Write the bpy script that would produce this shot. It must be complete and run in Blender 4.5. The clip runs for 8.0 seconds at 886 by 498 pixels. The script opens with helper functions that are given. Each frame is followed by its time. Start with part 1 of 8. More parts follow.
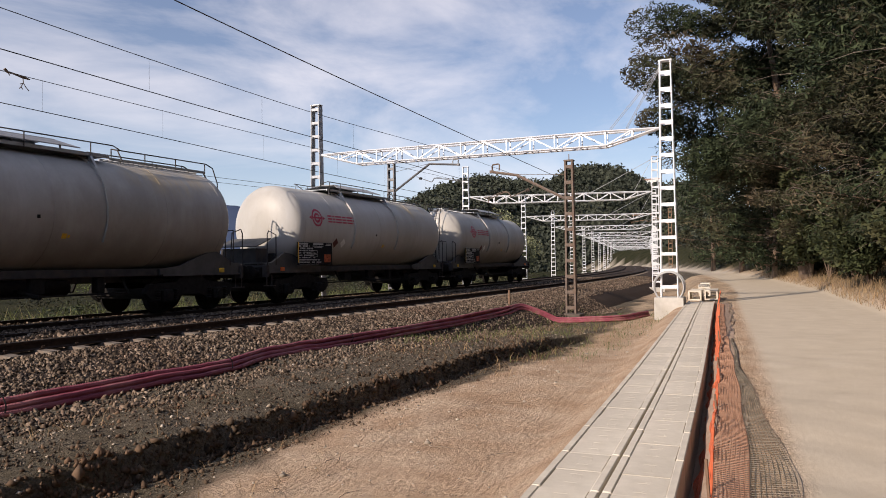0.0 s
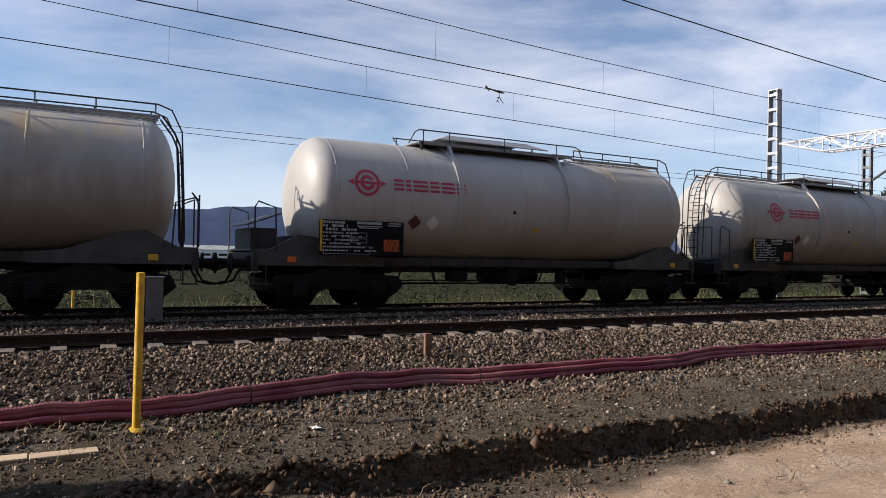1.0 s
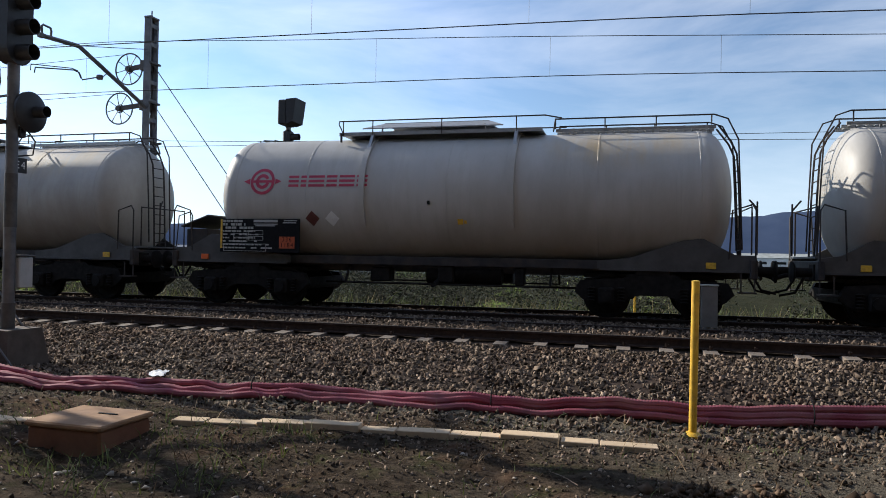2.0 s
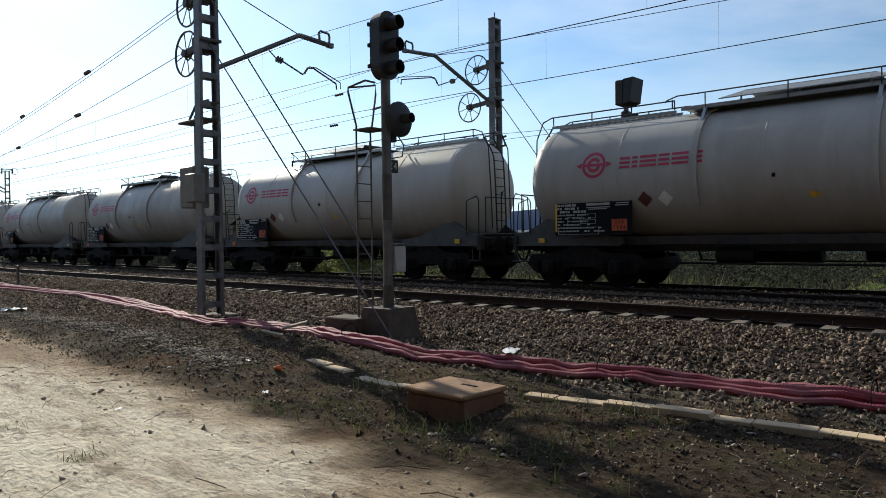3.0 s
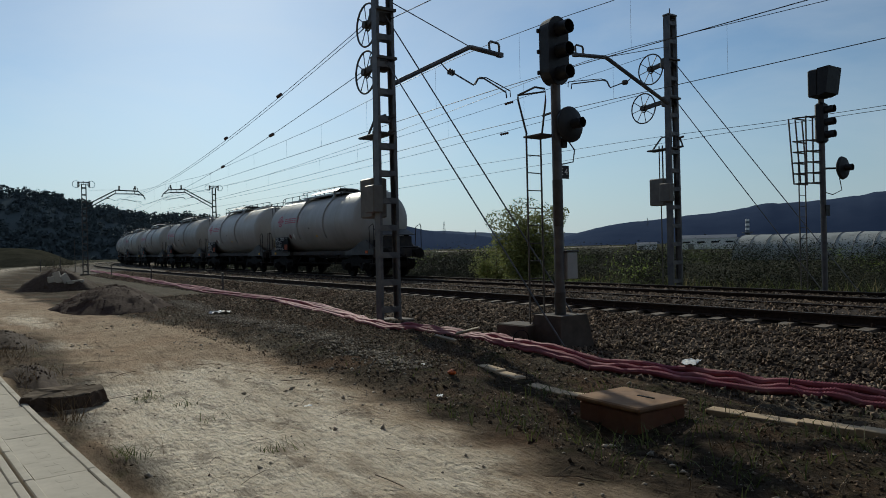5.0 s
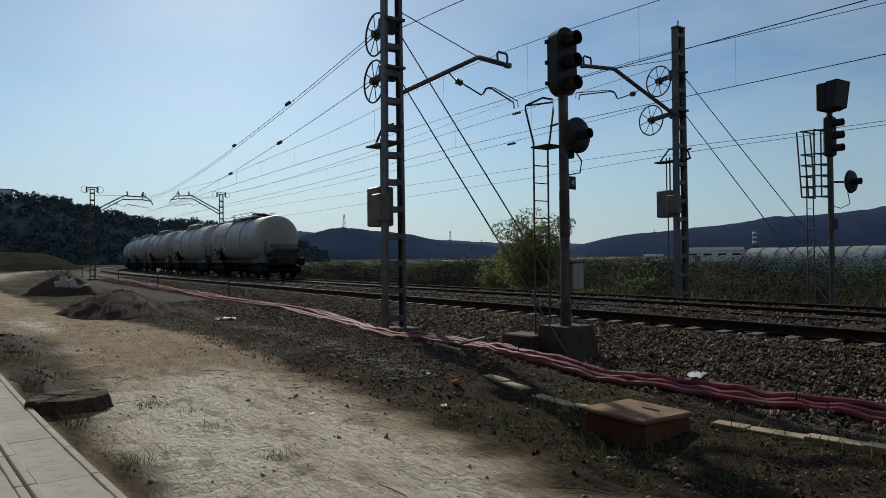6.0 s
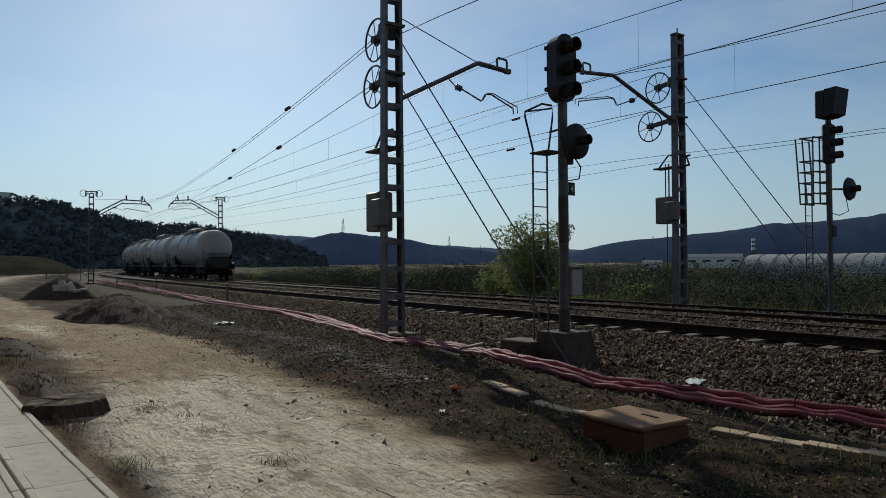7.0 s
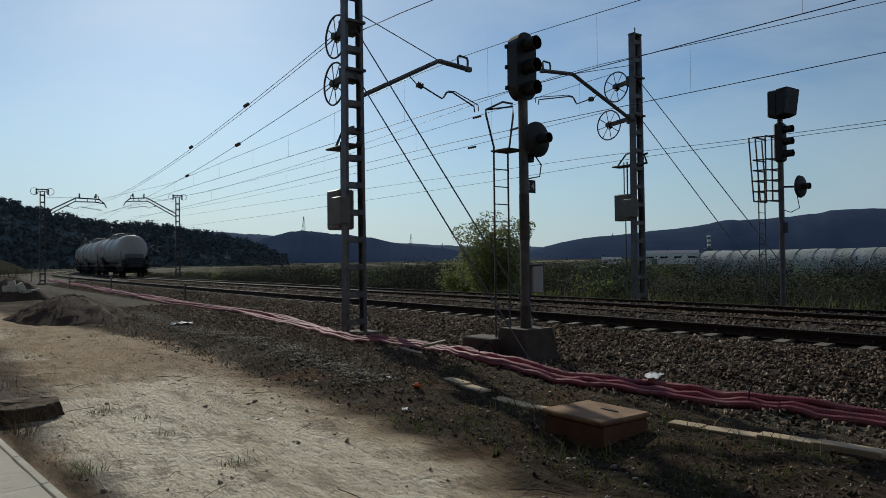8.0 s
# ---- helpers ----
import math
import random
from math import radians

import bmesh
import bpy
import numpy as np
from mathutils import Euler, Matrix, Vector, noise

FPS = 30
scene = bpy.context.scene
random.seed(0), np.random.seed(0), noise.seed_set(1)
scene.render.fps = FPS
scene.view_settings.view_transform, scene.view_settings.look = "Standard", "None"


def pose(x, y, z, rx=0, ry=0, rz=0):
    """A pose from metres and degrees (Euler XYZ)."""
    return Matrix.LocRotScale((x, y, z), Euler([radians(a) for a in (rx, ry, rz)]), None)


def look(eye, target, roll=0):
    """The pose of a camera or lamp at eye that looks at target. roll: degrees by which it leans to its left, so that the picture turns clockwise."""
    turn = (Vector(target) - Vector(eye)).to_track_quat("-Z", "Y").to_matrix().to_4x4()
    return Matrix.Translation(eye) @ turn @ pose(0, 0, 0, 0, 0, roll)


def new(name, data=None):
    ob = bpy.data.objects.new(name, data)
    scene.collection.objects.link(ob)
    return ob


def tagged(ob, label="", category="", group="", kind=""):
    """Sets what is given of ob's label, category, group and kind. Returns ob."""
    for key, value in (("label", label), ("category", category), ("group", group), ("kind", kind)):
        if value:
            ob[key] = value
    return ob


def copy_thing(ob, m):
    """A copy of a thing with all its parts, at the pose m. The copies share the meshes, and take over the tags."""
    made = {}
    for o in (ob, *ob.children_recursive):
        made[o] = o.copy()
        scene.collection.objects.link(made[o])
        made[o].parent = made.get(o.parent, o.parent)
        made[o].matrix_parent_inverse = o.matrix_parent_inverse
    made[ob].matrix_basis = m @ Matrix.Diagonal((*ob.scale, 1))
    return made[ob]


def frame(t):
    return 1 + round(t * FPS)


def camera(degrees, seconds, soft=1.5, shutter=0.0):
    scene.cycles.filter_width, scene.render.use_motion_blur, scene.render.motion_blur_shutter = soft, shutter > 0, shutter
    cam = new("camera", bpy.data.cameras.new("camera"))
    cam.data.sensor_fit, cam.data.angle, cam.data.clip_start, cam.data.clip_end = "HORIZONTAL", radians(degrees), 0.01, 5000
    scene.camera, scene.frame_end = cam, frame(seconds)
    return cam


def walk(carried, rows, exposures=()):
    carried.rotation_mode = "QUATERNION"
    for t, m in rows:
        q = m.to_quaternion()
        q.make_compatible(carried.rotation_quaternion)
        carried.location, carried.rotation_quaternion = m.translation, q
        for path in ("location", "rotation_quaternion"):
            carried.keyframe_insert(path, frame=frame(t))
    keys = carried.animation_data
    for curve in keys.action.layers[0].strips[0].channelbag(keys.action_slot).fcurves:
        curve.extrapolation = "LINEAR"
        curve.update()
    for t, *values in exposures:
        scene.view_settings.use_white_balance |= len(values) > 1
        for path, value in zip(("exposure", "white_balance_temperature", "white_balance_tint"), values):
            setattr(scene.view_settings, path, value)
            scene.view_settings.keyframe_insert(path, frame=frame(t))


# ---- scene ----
import functools

# ---- camera ----
EYE = 1.70
cam = camera(63.27, 8.0, soft=.9)


def aim(yaw, pitch, roll):
    """Pose of the hand-held camera, turning about one standpoint beside the cable channel."""
    return pose(0, 0, EYE, 90 + pitch, 0, yaw) @ pose(0, 0, 0, 0, 0, roll)


PATH = [(0, -62.48, 1.19, -.81), (.5, -47.51, .99, -.56), (.8, -36.09, .56, 1.30), (1.0, -27.96, .72, 1.05),
        (1.2, -19.63, .98, .78), (2.3, 24.95, .41, .65), (2.5, 30.97, -.10, .06), (3.0, 40.88, -.85, -.77),
        (3.5, 49.40, -.65, -1.36), (4.0, 52.88, -.31, -1.32), (5.5, 54.68, .09, -1.12), (6.0, 54.89, .68, -.61),
        (6.5, 54.93, .94, -.69), (7.0, 54.80, 1.11, -.37), (7.5, 53.95, 1.19, -.52), (8.0, 51.76, .90, -.70)]
walk(cam, [(t, aim(y, p, r)) for t, y, p, r in PATH], exposures=[(0, .12, 7100, 19), (1.2, .23, 6550, 14), (2.3, .29, 6400, 8), (3.0, -.04, 6500, 4), (3.5, -.52, 6600, 3), (5.5, -.98, 6450, 2), (8.0, -.98, 6400, 2)])

# ---- light ----
SUN_AZ, SUN_EL = 71.0, 27.0          # degrees left of straight across the line, and above the horizon
sun_way = Vector((-math.sin(radians(SUN_AZ)) * math.cos(radians(SUN_EL)), math.cos(radians(SUN_AZ)) * math.cos(radians(SUN_EL)),
                  math.sin(radians(SUN_EL))))
sun = new("sun", bpy.data.lights.new("sun", "SUN"))
sun.data.energy, sun.data.angle, sun.data.color = 5.0, radians(.55), (1.0, .93, .81)
sun.matrix_world = look(sun_way * 60, (0, 0, 0))
world = bpy.data.worlds.new("sky")
scene.world = world
world.use_nodes = True


def sky_nodes():
    """Clear spring sky under a thin veil of high cloud."""
    nt = world.node_tree
    nt.nodes.clear()
    n, ln = nt.nodes.new, nt.links.new
    sky = n("ShaderNodeTexSky")
    sky.sky_type, sky.sun_disc = "NISHITA", False
    sky.sun_elevation, sky.sun_rotation = radians(SUN_EL), radians(-SUN_AZ)
    sky.air_density, sky.dust_density, sky.ozone_density = 1.0, .3, 1.6
    co = n("ShaderNodeTexCoord")
    mp = n("ShaderNodeMapping")
    mp.inputs["Scale"].default_value = (1.2, 2.2, 5.0)
    mp.inputs["Rotation"].default_value = (0, .12, .5)
    ln(co.outputs["Generated"], mp.inputs["Vector"])
    no = n("ShaderNodeTexNoise")
    no.inputs["Scale"].default_value, no.inputs["Detail"].default_value, no.inputs["Roughness"].default_value = 1.5, 8, .58
    no.inputs["Distortion"].default_value = .35
    ln(mp.outputs["Vector"], no.inputs["Vector"])
    ra = n("ShaderNodeValToRGB")
    ra.color_ramp.elements[0].position, ra.color_ramp.elements[0].color = .40, (.06, .06, .06, 1)
    ra.color_ramp.elements[1].position, ra.color_ramp.elements[1].color = .72, (.62, .62, .62, 1)
    ln(no.outputs["Fac"], ra.inputs["Fac"])
    mix = n("ShaderNodeMix")
    mix.data_type = "RGBA"
    mix.inputs["B"].default_value = (10.5, 10.7, 11.2, 1)
    sx = n("ShaderNodeSeparateXYZ")
    ln(co.outputs["Generated"], sx.inputs["Vector"])
    ew = n("ShaderNodeMapRange")          # the veil is thicker down the line to the right
    ew.inputs["From Min"].default_value, ew.inputs["From Max"].default_value = -.6, .7
    ew.inputs["To Min"].default_value, ew.inputs["To Max"].default_value = .38, 1.05
    ln(sx.outputs["X"], ew.inputs["Value"])
    veil = n("ShaderNodeMath")
    veil.operation, veil.use_clamp = "MULTIPLY", True
    ln(ra.outputs["Color"], veil.inputs[0])
    ln(ew.outputs["Result"], veil.inputs[1])
    ln(veil.outputs[0], mix.inputs["Factor"])
    air = n("ShaderNodeMix")
    air.data_type, air.blend_type = "RGBA", "MULTIPLY"
    air.inputs["Factor"].default_value = 1
    air.inputs["B"].default_value = (.86, .98, 1.13, 1)
    ln(sky.outputs["Color"], air.inputs["A"])
    ln(air.outputs["Result"], mix.inputs["A"])
    low = n("ShaderNodeMapRange")          # pale haze along the whole horizon
    low.interpolation_type = "SMOOTHSTEP"
    low.inputs["From Min"].default_value, low.inputs["From Max"].default_value = -.02, .22
    low.inputs["To Min"].default_value, low.inputs["To Max"].default_value = .75, 0
    ln(sx.outputs["Z"], low.inputs["Value"])
    haze = n("ShaderNodeMix")
    haze.data_type = "RGBA"
    haze.inputs["B"].default_value = (5.6, 7.1, 9.0, 1)
    ln(low.outputs["Result"], haze.inputs["Factor"])
    ln(mix.outputs["Result"], haze.inputs["A"])
    bg = n("ShaderNodeBackground")
    bg.inputs["Strength"].default_value = .100
    dot = n("ShaderNodeVectorMath")         # hazy brightening of the sky round the sun
    dot.operation = "DOT_PRODUCT"
    dot.inputs[1].default_value = sun_way
    ln(co.outputs["Generated"], dot.inputs[0])
    au = n("ShaderNodeMapRange")
    au.interpolation_type = "SMOOTHSTEP"
    au.inputs["From Min"].default_value, au.inputs["From Max"].default_value = .30, .98
    au.inputs["To Min"].default_value, au.inputs["To Max"].default_value = 1.0, 1.40
    ln(dot.outputs["Value"], au.inputs["Value"])
    glow = n("ShaderNodeVectorMath")
    glow.operation = "SCALE"
    ln(haze.outputs["Result"], glow.inputs[0])
    ln(au.outputs["Result"], glow.inputs["Scale"])
    ln(glow.outputs["Vector"], bg.inputs["Color"])
    ln(bg.outputs[0], n("ShaderNodeOutputWorld").inputs["Surface"])


sky_nodes()

# ---- materials ----
TR, TZ = 1.47, 2.66            # tank radius, height of its axis over the rail


def mat(name, a, b, scale=8.0, rough=.8, metal=0.0, bump=.0, fine=60.0, c=None, cscale=.7, camt=.5, island=0.0, rand=0.0, spec=.5, stretch=None, thin=0.0):
    """Two-tone procedural surface: a to b over grain at `scale`, stains of colour c at `cscale`, relief `bump` at `fine`."""
    m = bpy.data.materials.new(name)
    m.use_nodes = True
    nt = m.node_tree
    n, ln = nt.nodes.new, nt.links.new
    bs = nt.nodes["Principled BSDF"]
    co = n("ShaderNodeTexCoord")
    vec = co.outputs["Object"]
    if stretch:
        mp = n("ShaderNodeMapping")
        mp.inputs["Scale"].default_value = stretch
        ln(vec, mp.inputs["Vector"])
        vec = mp.outputs["Vector"]

    def noise_node(s, detail=5, ro=.6):
        k = n("ShaderNodeTexNoise")
        k.inputs["Scale"].default_value, k.inputs["Detail"].default_value, k.inputs["Roughness"].default_value = s, detail, ro
        ln(vec, k.inputs["Vector"])
        return k.outputs["Fac"]

    def ramp(fac, p0, p1):
        r = n("ShaderNodeMapRange")
        r.inputs["From Min"].default_value, r.inputs["From Max"].default_value = p0, p1
        ln(fac, r.inputs["Value"])
        return r.outputs["Result"]

    def mixed(fac, x, y, blend="MIX"):
        k = n("ShaderNodeMix")
        k.data_type, k.blend_type = "RGBA", blend
        for sock, v in ((k.inputs["A"], x), (k.inputs["B"], y)):
            if isinstance(v, tuple):
                sock.default_value = (*v, 1) if len(v) == 3 else v
            else:
                ln(v, sock)
        if isinstance(fac, float):
            k.inputs["Factor"].default_value = fac
        else:
            ln(fac, k.inputs["Factor"])
        return k.outputs["Result"]

    col = mixed(ramp(noise_node(scale), .32, .68), a, b)
    if c:
        st = n("ShaderNodeMath")
        st.operation = "MULTIPLY"
        st.inputs[1].default_value = camt
        ln(ramp(noise_node(cscale, 7, .62), .45, .66), st.inputs[0])
        col = mixed(st.outputs[0], col, c)
    if island or rand:
        src = n("ShaderNodeNewGeometry").outputs["Random Per Island"] if island else n("ShaderNodeObjectInfo").outputs["Random"]
        k = n("ShaderNodeHueSaturation")
        r = n("ShaderNodeMapRange")
        r.inputs["To Min"].default_value, r.inputs["To Max"].default_value = 1 - (island or rand), 1 + (island or rand)
        ln(src, r.inputs["Value"])
        ln(r.outputs["Result"], k.inputs["Value"])
        ln(col, k.inputs["Color"])
        col = k.outputs["Color"]
    ln(col, bs.inputs["Base Color"])
    bs.inputs["Metallic"].default_value = metal
    bs.inputs["Specular IOR Level"].default_value = spec
    rr = n("ShaderNodeMapRange")
    rr.inputs["To Min"].default_value, rr.inputs["To Max"].default_value = max(rough - .12, .05), min(rough + .12, 1)
    ln(noise_node(scale * 2.3), rr.inputs["Value"])
    ln(rr.outputs["Result"], bs.inputs["Roughness"])
    if bump:
        bp = n("ShaderNodeBump")
        bp.inputs["Strength"].default_value, bp.inputs["Distance"].default_value = min(bump * 10, 1), bump
        ln(noise_node(fine, 6, .65), bp.inputs["Height"])
        ln(bp.outputs["Normal"], bs.inputs["Normal"])
    if thin:                                       # light passes through a thin blade
        tl, mx = n("ShaderNodeBsdfTranslucent"), n("ShaderNodeMixShader")
        ln(col, tl.inputs["Color"])
        mx.inputs["Fac"].default_value = thin
        ln(bs.outputs[0], mx.inputs[1])
        ln(tl.outputs[0], mx.inputs[2])
        ln(mx.outputs[0], nt.nodes["Material Output"].inputs["Surface"])
    return m


M = dict(
    tank_dark=mat("tank_saddle", (.046, .045, .045), (.080, .078, .077), 3, .6, 0, .002, 30),
    frame=mat("wagon_frame", (.030, .028, .029), (.054, .050, .050), 4, .7, 0, .003, 30, (.075, .052, .038), 2, .6, spec=.25),
    bogie=mat("bogie_steel", (.010, .009, .0085), (.022, .019, .017), 8, .85, 0, .004, 40, spec=.15),
    cover=mat("valve_cover_plate", (.26, .265, .275), (.34, .345, .355), 9, .5, .2, .002, 60),
    walkway=mat("galvanised_grating", (.33, .34, .35), (.42, .43, .44), 12, .45, .7, .002, 90),
    black=mat("black_panel", (.006, .006, .007), (.010, .010, .012), 20, .75, spec=.15),
    magenta=mat("magenta_marking", (.42, .03, .075), (.50, .05, .10), 6, .5),
    white=mat("white_marking", (.72, .72, .70), (.8, .8, .78), 10, .5),
    faded_white=mat("faded_white_marking", (.30, .30, .30), (.44, .44, .43), 30, .6),
    dull_orange=mat("dull_orange_plate", (.42, .075, .022), (.52, .10, .03), 10, .6),
    orange=mat("orange_plate", (.75, .13, .02), (.82, .17, .03), 10, .5),
    yellow=mat("yellow_paint", (.72, .42, .03), (.80, .50, .05), 14, .5, 0, .001, 80, (.30, .16, .04), 9, .5),
    rail=mat("rail_steel", (.030, .020, .016), (.060, .038, .029), 14, .8, 0, .002, 60, spec=.15),
    rail_top=mat("rail_head_worn", (.060, .050, .044), (.110, .095, .085), 30, .70, .3, spec=.2),
    sleeper=mat("concrete_sleeper", (.12, .098, .080), (.19, .157, .128), 9, .95, 0, .006, 50, (.16, .11, .08), 3, .6, rand=.12),
    # darker than the loose stones: shade of the gaps put into the colour
    ballast=mat("ballast_bed", (.022, .016, .012), (.066, .048, .037), 26, .97, 0, .03, 24, (.07, .045, .034), .8, .5, spec=.1),
    stone=mat("ballast_stone", (.080, .058, .042), (.225, .173, .131), 5, .95, 0, .004, 40, (.10, .056, .038), .6, .45, island=.8, spec=.12),
    concrete=mat("concrete", (.42, .40, .36), (.52, .50, .46), 4, .9, 0, .004, 60, (.28, .26, .22), 1.1, .5),
    lid=mat("channel_lid_concrete", (.54, .485, .40), (.64, .58, .485), 5, .95, 0, .003, 80, (.42, .37, .30), 1.6, .5, rand=.07, spec=.2),
    terracotta=mat("brick_hatch", (.15, .058, .030), (.21, .086, .044), 6, .9, 0, .006, 40, (.24, .125, .07), 2, .4),
    sandy=mat("sandy_concrete", (.24, .13, .065), (.34, .195, .10), 6, .9, 0, .004, 50, (.16, .10, .07), 2, .5),
    kerb=mat("kerb_concrete", (.54, .40, .26), (.67, .52, .36), 6, .95, 0, .004, 50, (.28, .19, .12), 2, .5, rand=.1, spec=.1),
    dark_red=mat("faded_dark_red", (.09, .022, .02), (.13, .035, .03), 8, .6),
    pipe=mat("corrugated_pipe", (.27, .062, .086), (.38, .105, .135), 3, .70, 0, .002, 40, (.36, .24, .20), 1.5, .35, spec=.25),
    galv=mat("galvanised_steel", (.085, .085, .092), (.135, .135, .142), 7, .5, .35, .001, 60, (.34, .30, .27), 2, .3),
    new_galv=mat("new_white_galvanised_steel", (.66, .67, .69), (.76, .77, .79), 7, .45, .25, .001, 60),
    mid_galv=mat("grey_galvanised_steel", (.30, .31, .33), (.40, .41, .43), 7, .5, .3, .001, 60),
    dark_steel=mat("weathered_dark_steel", (.07, .065, .065), (.12, .11, .10), 8, .6, .5, .002, 50),
    rusty=mat("rusty_mast_steel", (.17, .10, .065), (.27, .17, .11), 7, .8, .2, .003, 50),
    signal=mat("signal_black", (.012, .012, .014), (.022, .022, .024), 9, .55),
    box_grey=mat("equipment_box_grey", (.14, .13, .12), (.19, .18, .165), 5, .6, 0, .001, 40),
    box_white=mat("equipment_box_white", (.36, .36, .35), (.44, .44, .43), 6, .5),
    wire=mat("overhead_wire", (.02, .018, .017), (.035, .03, .028), 10, .5, .6),
    insulator=mat("porcelain_insulator", (.07, .035, .025), (.10, .05, .04), 8, .25),
    grey_net=mat("dark_grey_net", (.20, .165, .12), (.28, .235, .175), 9, .8),
    netting=mat("orange_mesh", (.40, .085, .035), (.52, .13, .055), 9, .8),
    hem=mat("orange_hem", (.74, .13, .045), (.84, .20, .07), 9, .7),
    net=mat("dusty_net", (.33, .17, .105), (.42, .24, .155), 8, .9),
    tarp=mat("brown_geotextile", (.33, .225, .16), (.43, .31, .23), 8, .95, 0, .01, 30),
    dead_twig=mat("dead_twig", (.085, .066, .052), (.15, .12, .098), 5, .95, island=.3),
    bark=mat("pine_bark", (.10, .07, .05), (.19, .13, .09), 12, .95, 0, .02, 20),
    pine=mat("pine_needles", (.015, .024, .012), (.044, .058, .028), 1.2, .85, island=.5, c=(.10, .070, .045), cscale=.13, camt=.9, spec=.2),
    shrub=mat("shrub_leaves", (.022, .032, .013), (.055, .066, .026), 1.4, .8, island=.4, c=(.10, .075, .035), cscale=.3, camt=.5, spec=.25),
    fresh=mat("fresh_leaves", (.13, .18, .035), (.25, .31, .08), 1.4, .65, island=.35, thin=.45),
    willow=mat("willow_leaves", (.145, .170, .055), (.28, .305, .115), 1.4, .7, island=.35, thin=.4, c=(.10, .085, .045), cscale=.5, camt=.6),
    old_rust=mat("weathered_rust", (.105, .080, .066), (.185, .140, .112), 10, .9, 0, .003, 50, (.15, .085, .055), 2, .5),
    olive=mat("olive_leaves", (.15, .165, .085), (.27, .275, .155), 1.4, .8, island=.35, spec=.2),
    reed=mat("dry_reed", (.22, .18, .09), (.38, .31, .165), 3, .85, island=.4, thin=.3),
    brush=mat("leafless_brush", (.027, .026, .018), (.048, .045, .031), 3, .9, island=.25, spec=.1),
    grass=mat("green_grass", (.07, .092, .026), (.15, .17, .052), 3, .8, island=.4, thin=.25),
    dry=mat("dry_stalks", (.16, .105, .055), (.28, .19, .10), 6, .9, island=.4),
    old_concrete=mat("stained_concrete", (.065, .050, .040), (.12, .095, .076), 5, .95, 0, .006, 40, (.07, .05, .04), 1.5, .6),
    glass=mat("dark_lens", (.01, .01, .012), (.015, .015, .02), 9, .1),
    white_roof=mat("white_sheeting", (.30, .31, .29), (.42, .43, .41), .6, .7, 0, .01, 3, (.20, .21, .18), .25, .7, spec=.2),
    plaster=mat("white_plaster", (.68, .66, .62), (.76, .74, .70), .5, .8),
    roof_dark=mat("dark_roof", (.10, .11, .13), (.15, .16, .18), .3, .6),
    red_roof=mat("terracotta_roof", (.34, .17, .11), (.42, .22, .15), .6, .8),
    paper=mat("litter_white", (.72, .72, .70), (.8, .8, .8), 20, .6),
    timber=mat("weathered_timber", (.30, .24, .17), (.42, .34, .25), 8, .9, 0, .003, 60),
)


def tank_material():
    """Pale warm grey paint with rain streaks, road film and a rusty yellow spill below the ladder-end hatch."""
    m = mat("tank_paint", (.45, .44, .42), (.53, .518, .492), .8, .5, 0, .002, 30, (.33, .295, .245), .5, .5, stretch=(1, 1, .45))
    nt = m.node_tree
    n, ln = nt.nodes.new, nt.links.new
    bs = nt.nodes["Principled BSDF"]
    col = bs.inputs["Base Color"].links[0].from_socket
    co = n("ShaderNodeTexCoord").outputs["Object"]

    def streaks(scale, stretch, lo, hi, gain):
        mp = n("ShaderNodeMapping")
        mp.inputs["Scale"].default_value = stretch
        ln(co, mp.inputs["Vector"])
        k = n("ShaderNodeTexNoise")
        k.inputs["Scale"].default_value, k.inputs["Detail"].default_value, k.inputs["Roughness"].default_value = scale, 8, .65
        ln(mp.outputs["Vector"], k.inputs["Vector"])
        r = n("ShaderNodeMapRange")
        r.inputs["From Min"].default_value, r.inputs["From Max"].default_value, r.inputs["To Max"].default_value = lo, hi, gain
        ln(k.outputs["Fac"], r.inputs["Value"])
        return r.outputs["Result"]

    def over(fac, colour):
        nonlocal col
        k = n("ShaderNodeMix")
        k.data_type = "RGBA"
        ln(fac, k.inputs["Factor"])
        ln(col, k.inputs["A"])
        k.inputs["B"].default_value = (*colour, 1)
        col = k.outputs["Result"]

    over(streaks(2.4, (1.2, .25, .16), .48, .75, .38), (.30, .27, .225))
    over(streaks(6.0, (2.0, .3, .07), .60, .74, .22), (.24, .205, .165))
    dist = n("ShaderNodeVectorMath")
    dist.operation = "DISTANCE"
    sq = n("ShaderNodeMapping")
    sq.inputs["Scale"].default_value = (.36, 1, .9)
    ln(co, sq.inputs["Vector"])
    ln(sq.outputs["Vector"], dist.inputs[0])
    dist.inputs[1].default_value = (4.1 * .36, -.95, (TZ + 1.05) * .9)
    near = n("ShaderNodeMapRange")
    near.inputs["From Min"].default_value, near.inputs["From Max"].default_value = .75, .1
    ln(dist.outputs["Value"], near.inputs["Value"])
    spill = n("ShaderNodeMath")
    spill.operation = "MULTIPLY"
    ln(near.outputs["Result"], spill.inputs[0])
    ln(streaks(1.6, (1.5, .5, .35), .38, .62, .8), spill.inputs[1])
    info = n("ShaderNodeObjectInfo")                # some wagons are long unwashed
    grime = n("ShaderNodeMath")
    grime.operation = "MULTIPLY"
    ln(info.outputs["Alpha"], grime.inputs[0])
    ln(streaks(.9, (.7, .7, .4), .25, .60, 1.0), grime.inputs[1])
    over(grime.outputs[0], (.20, .18, .155))
    over(spill.outputs[0], (.50, .345, .14))
    ln(col, bs.inputs["Base Color"])
    return m


M["tank"] = tank_material()


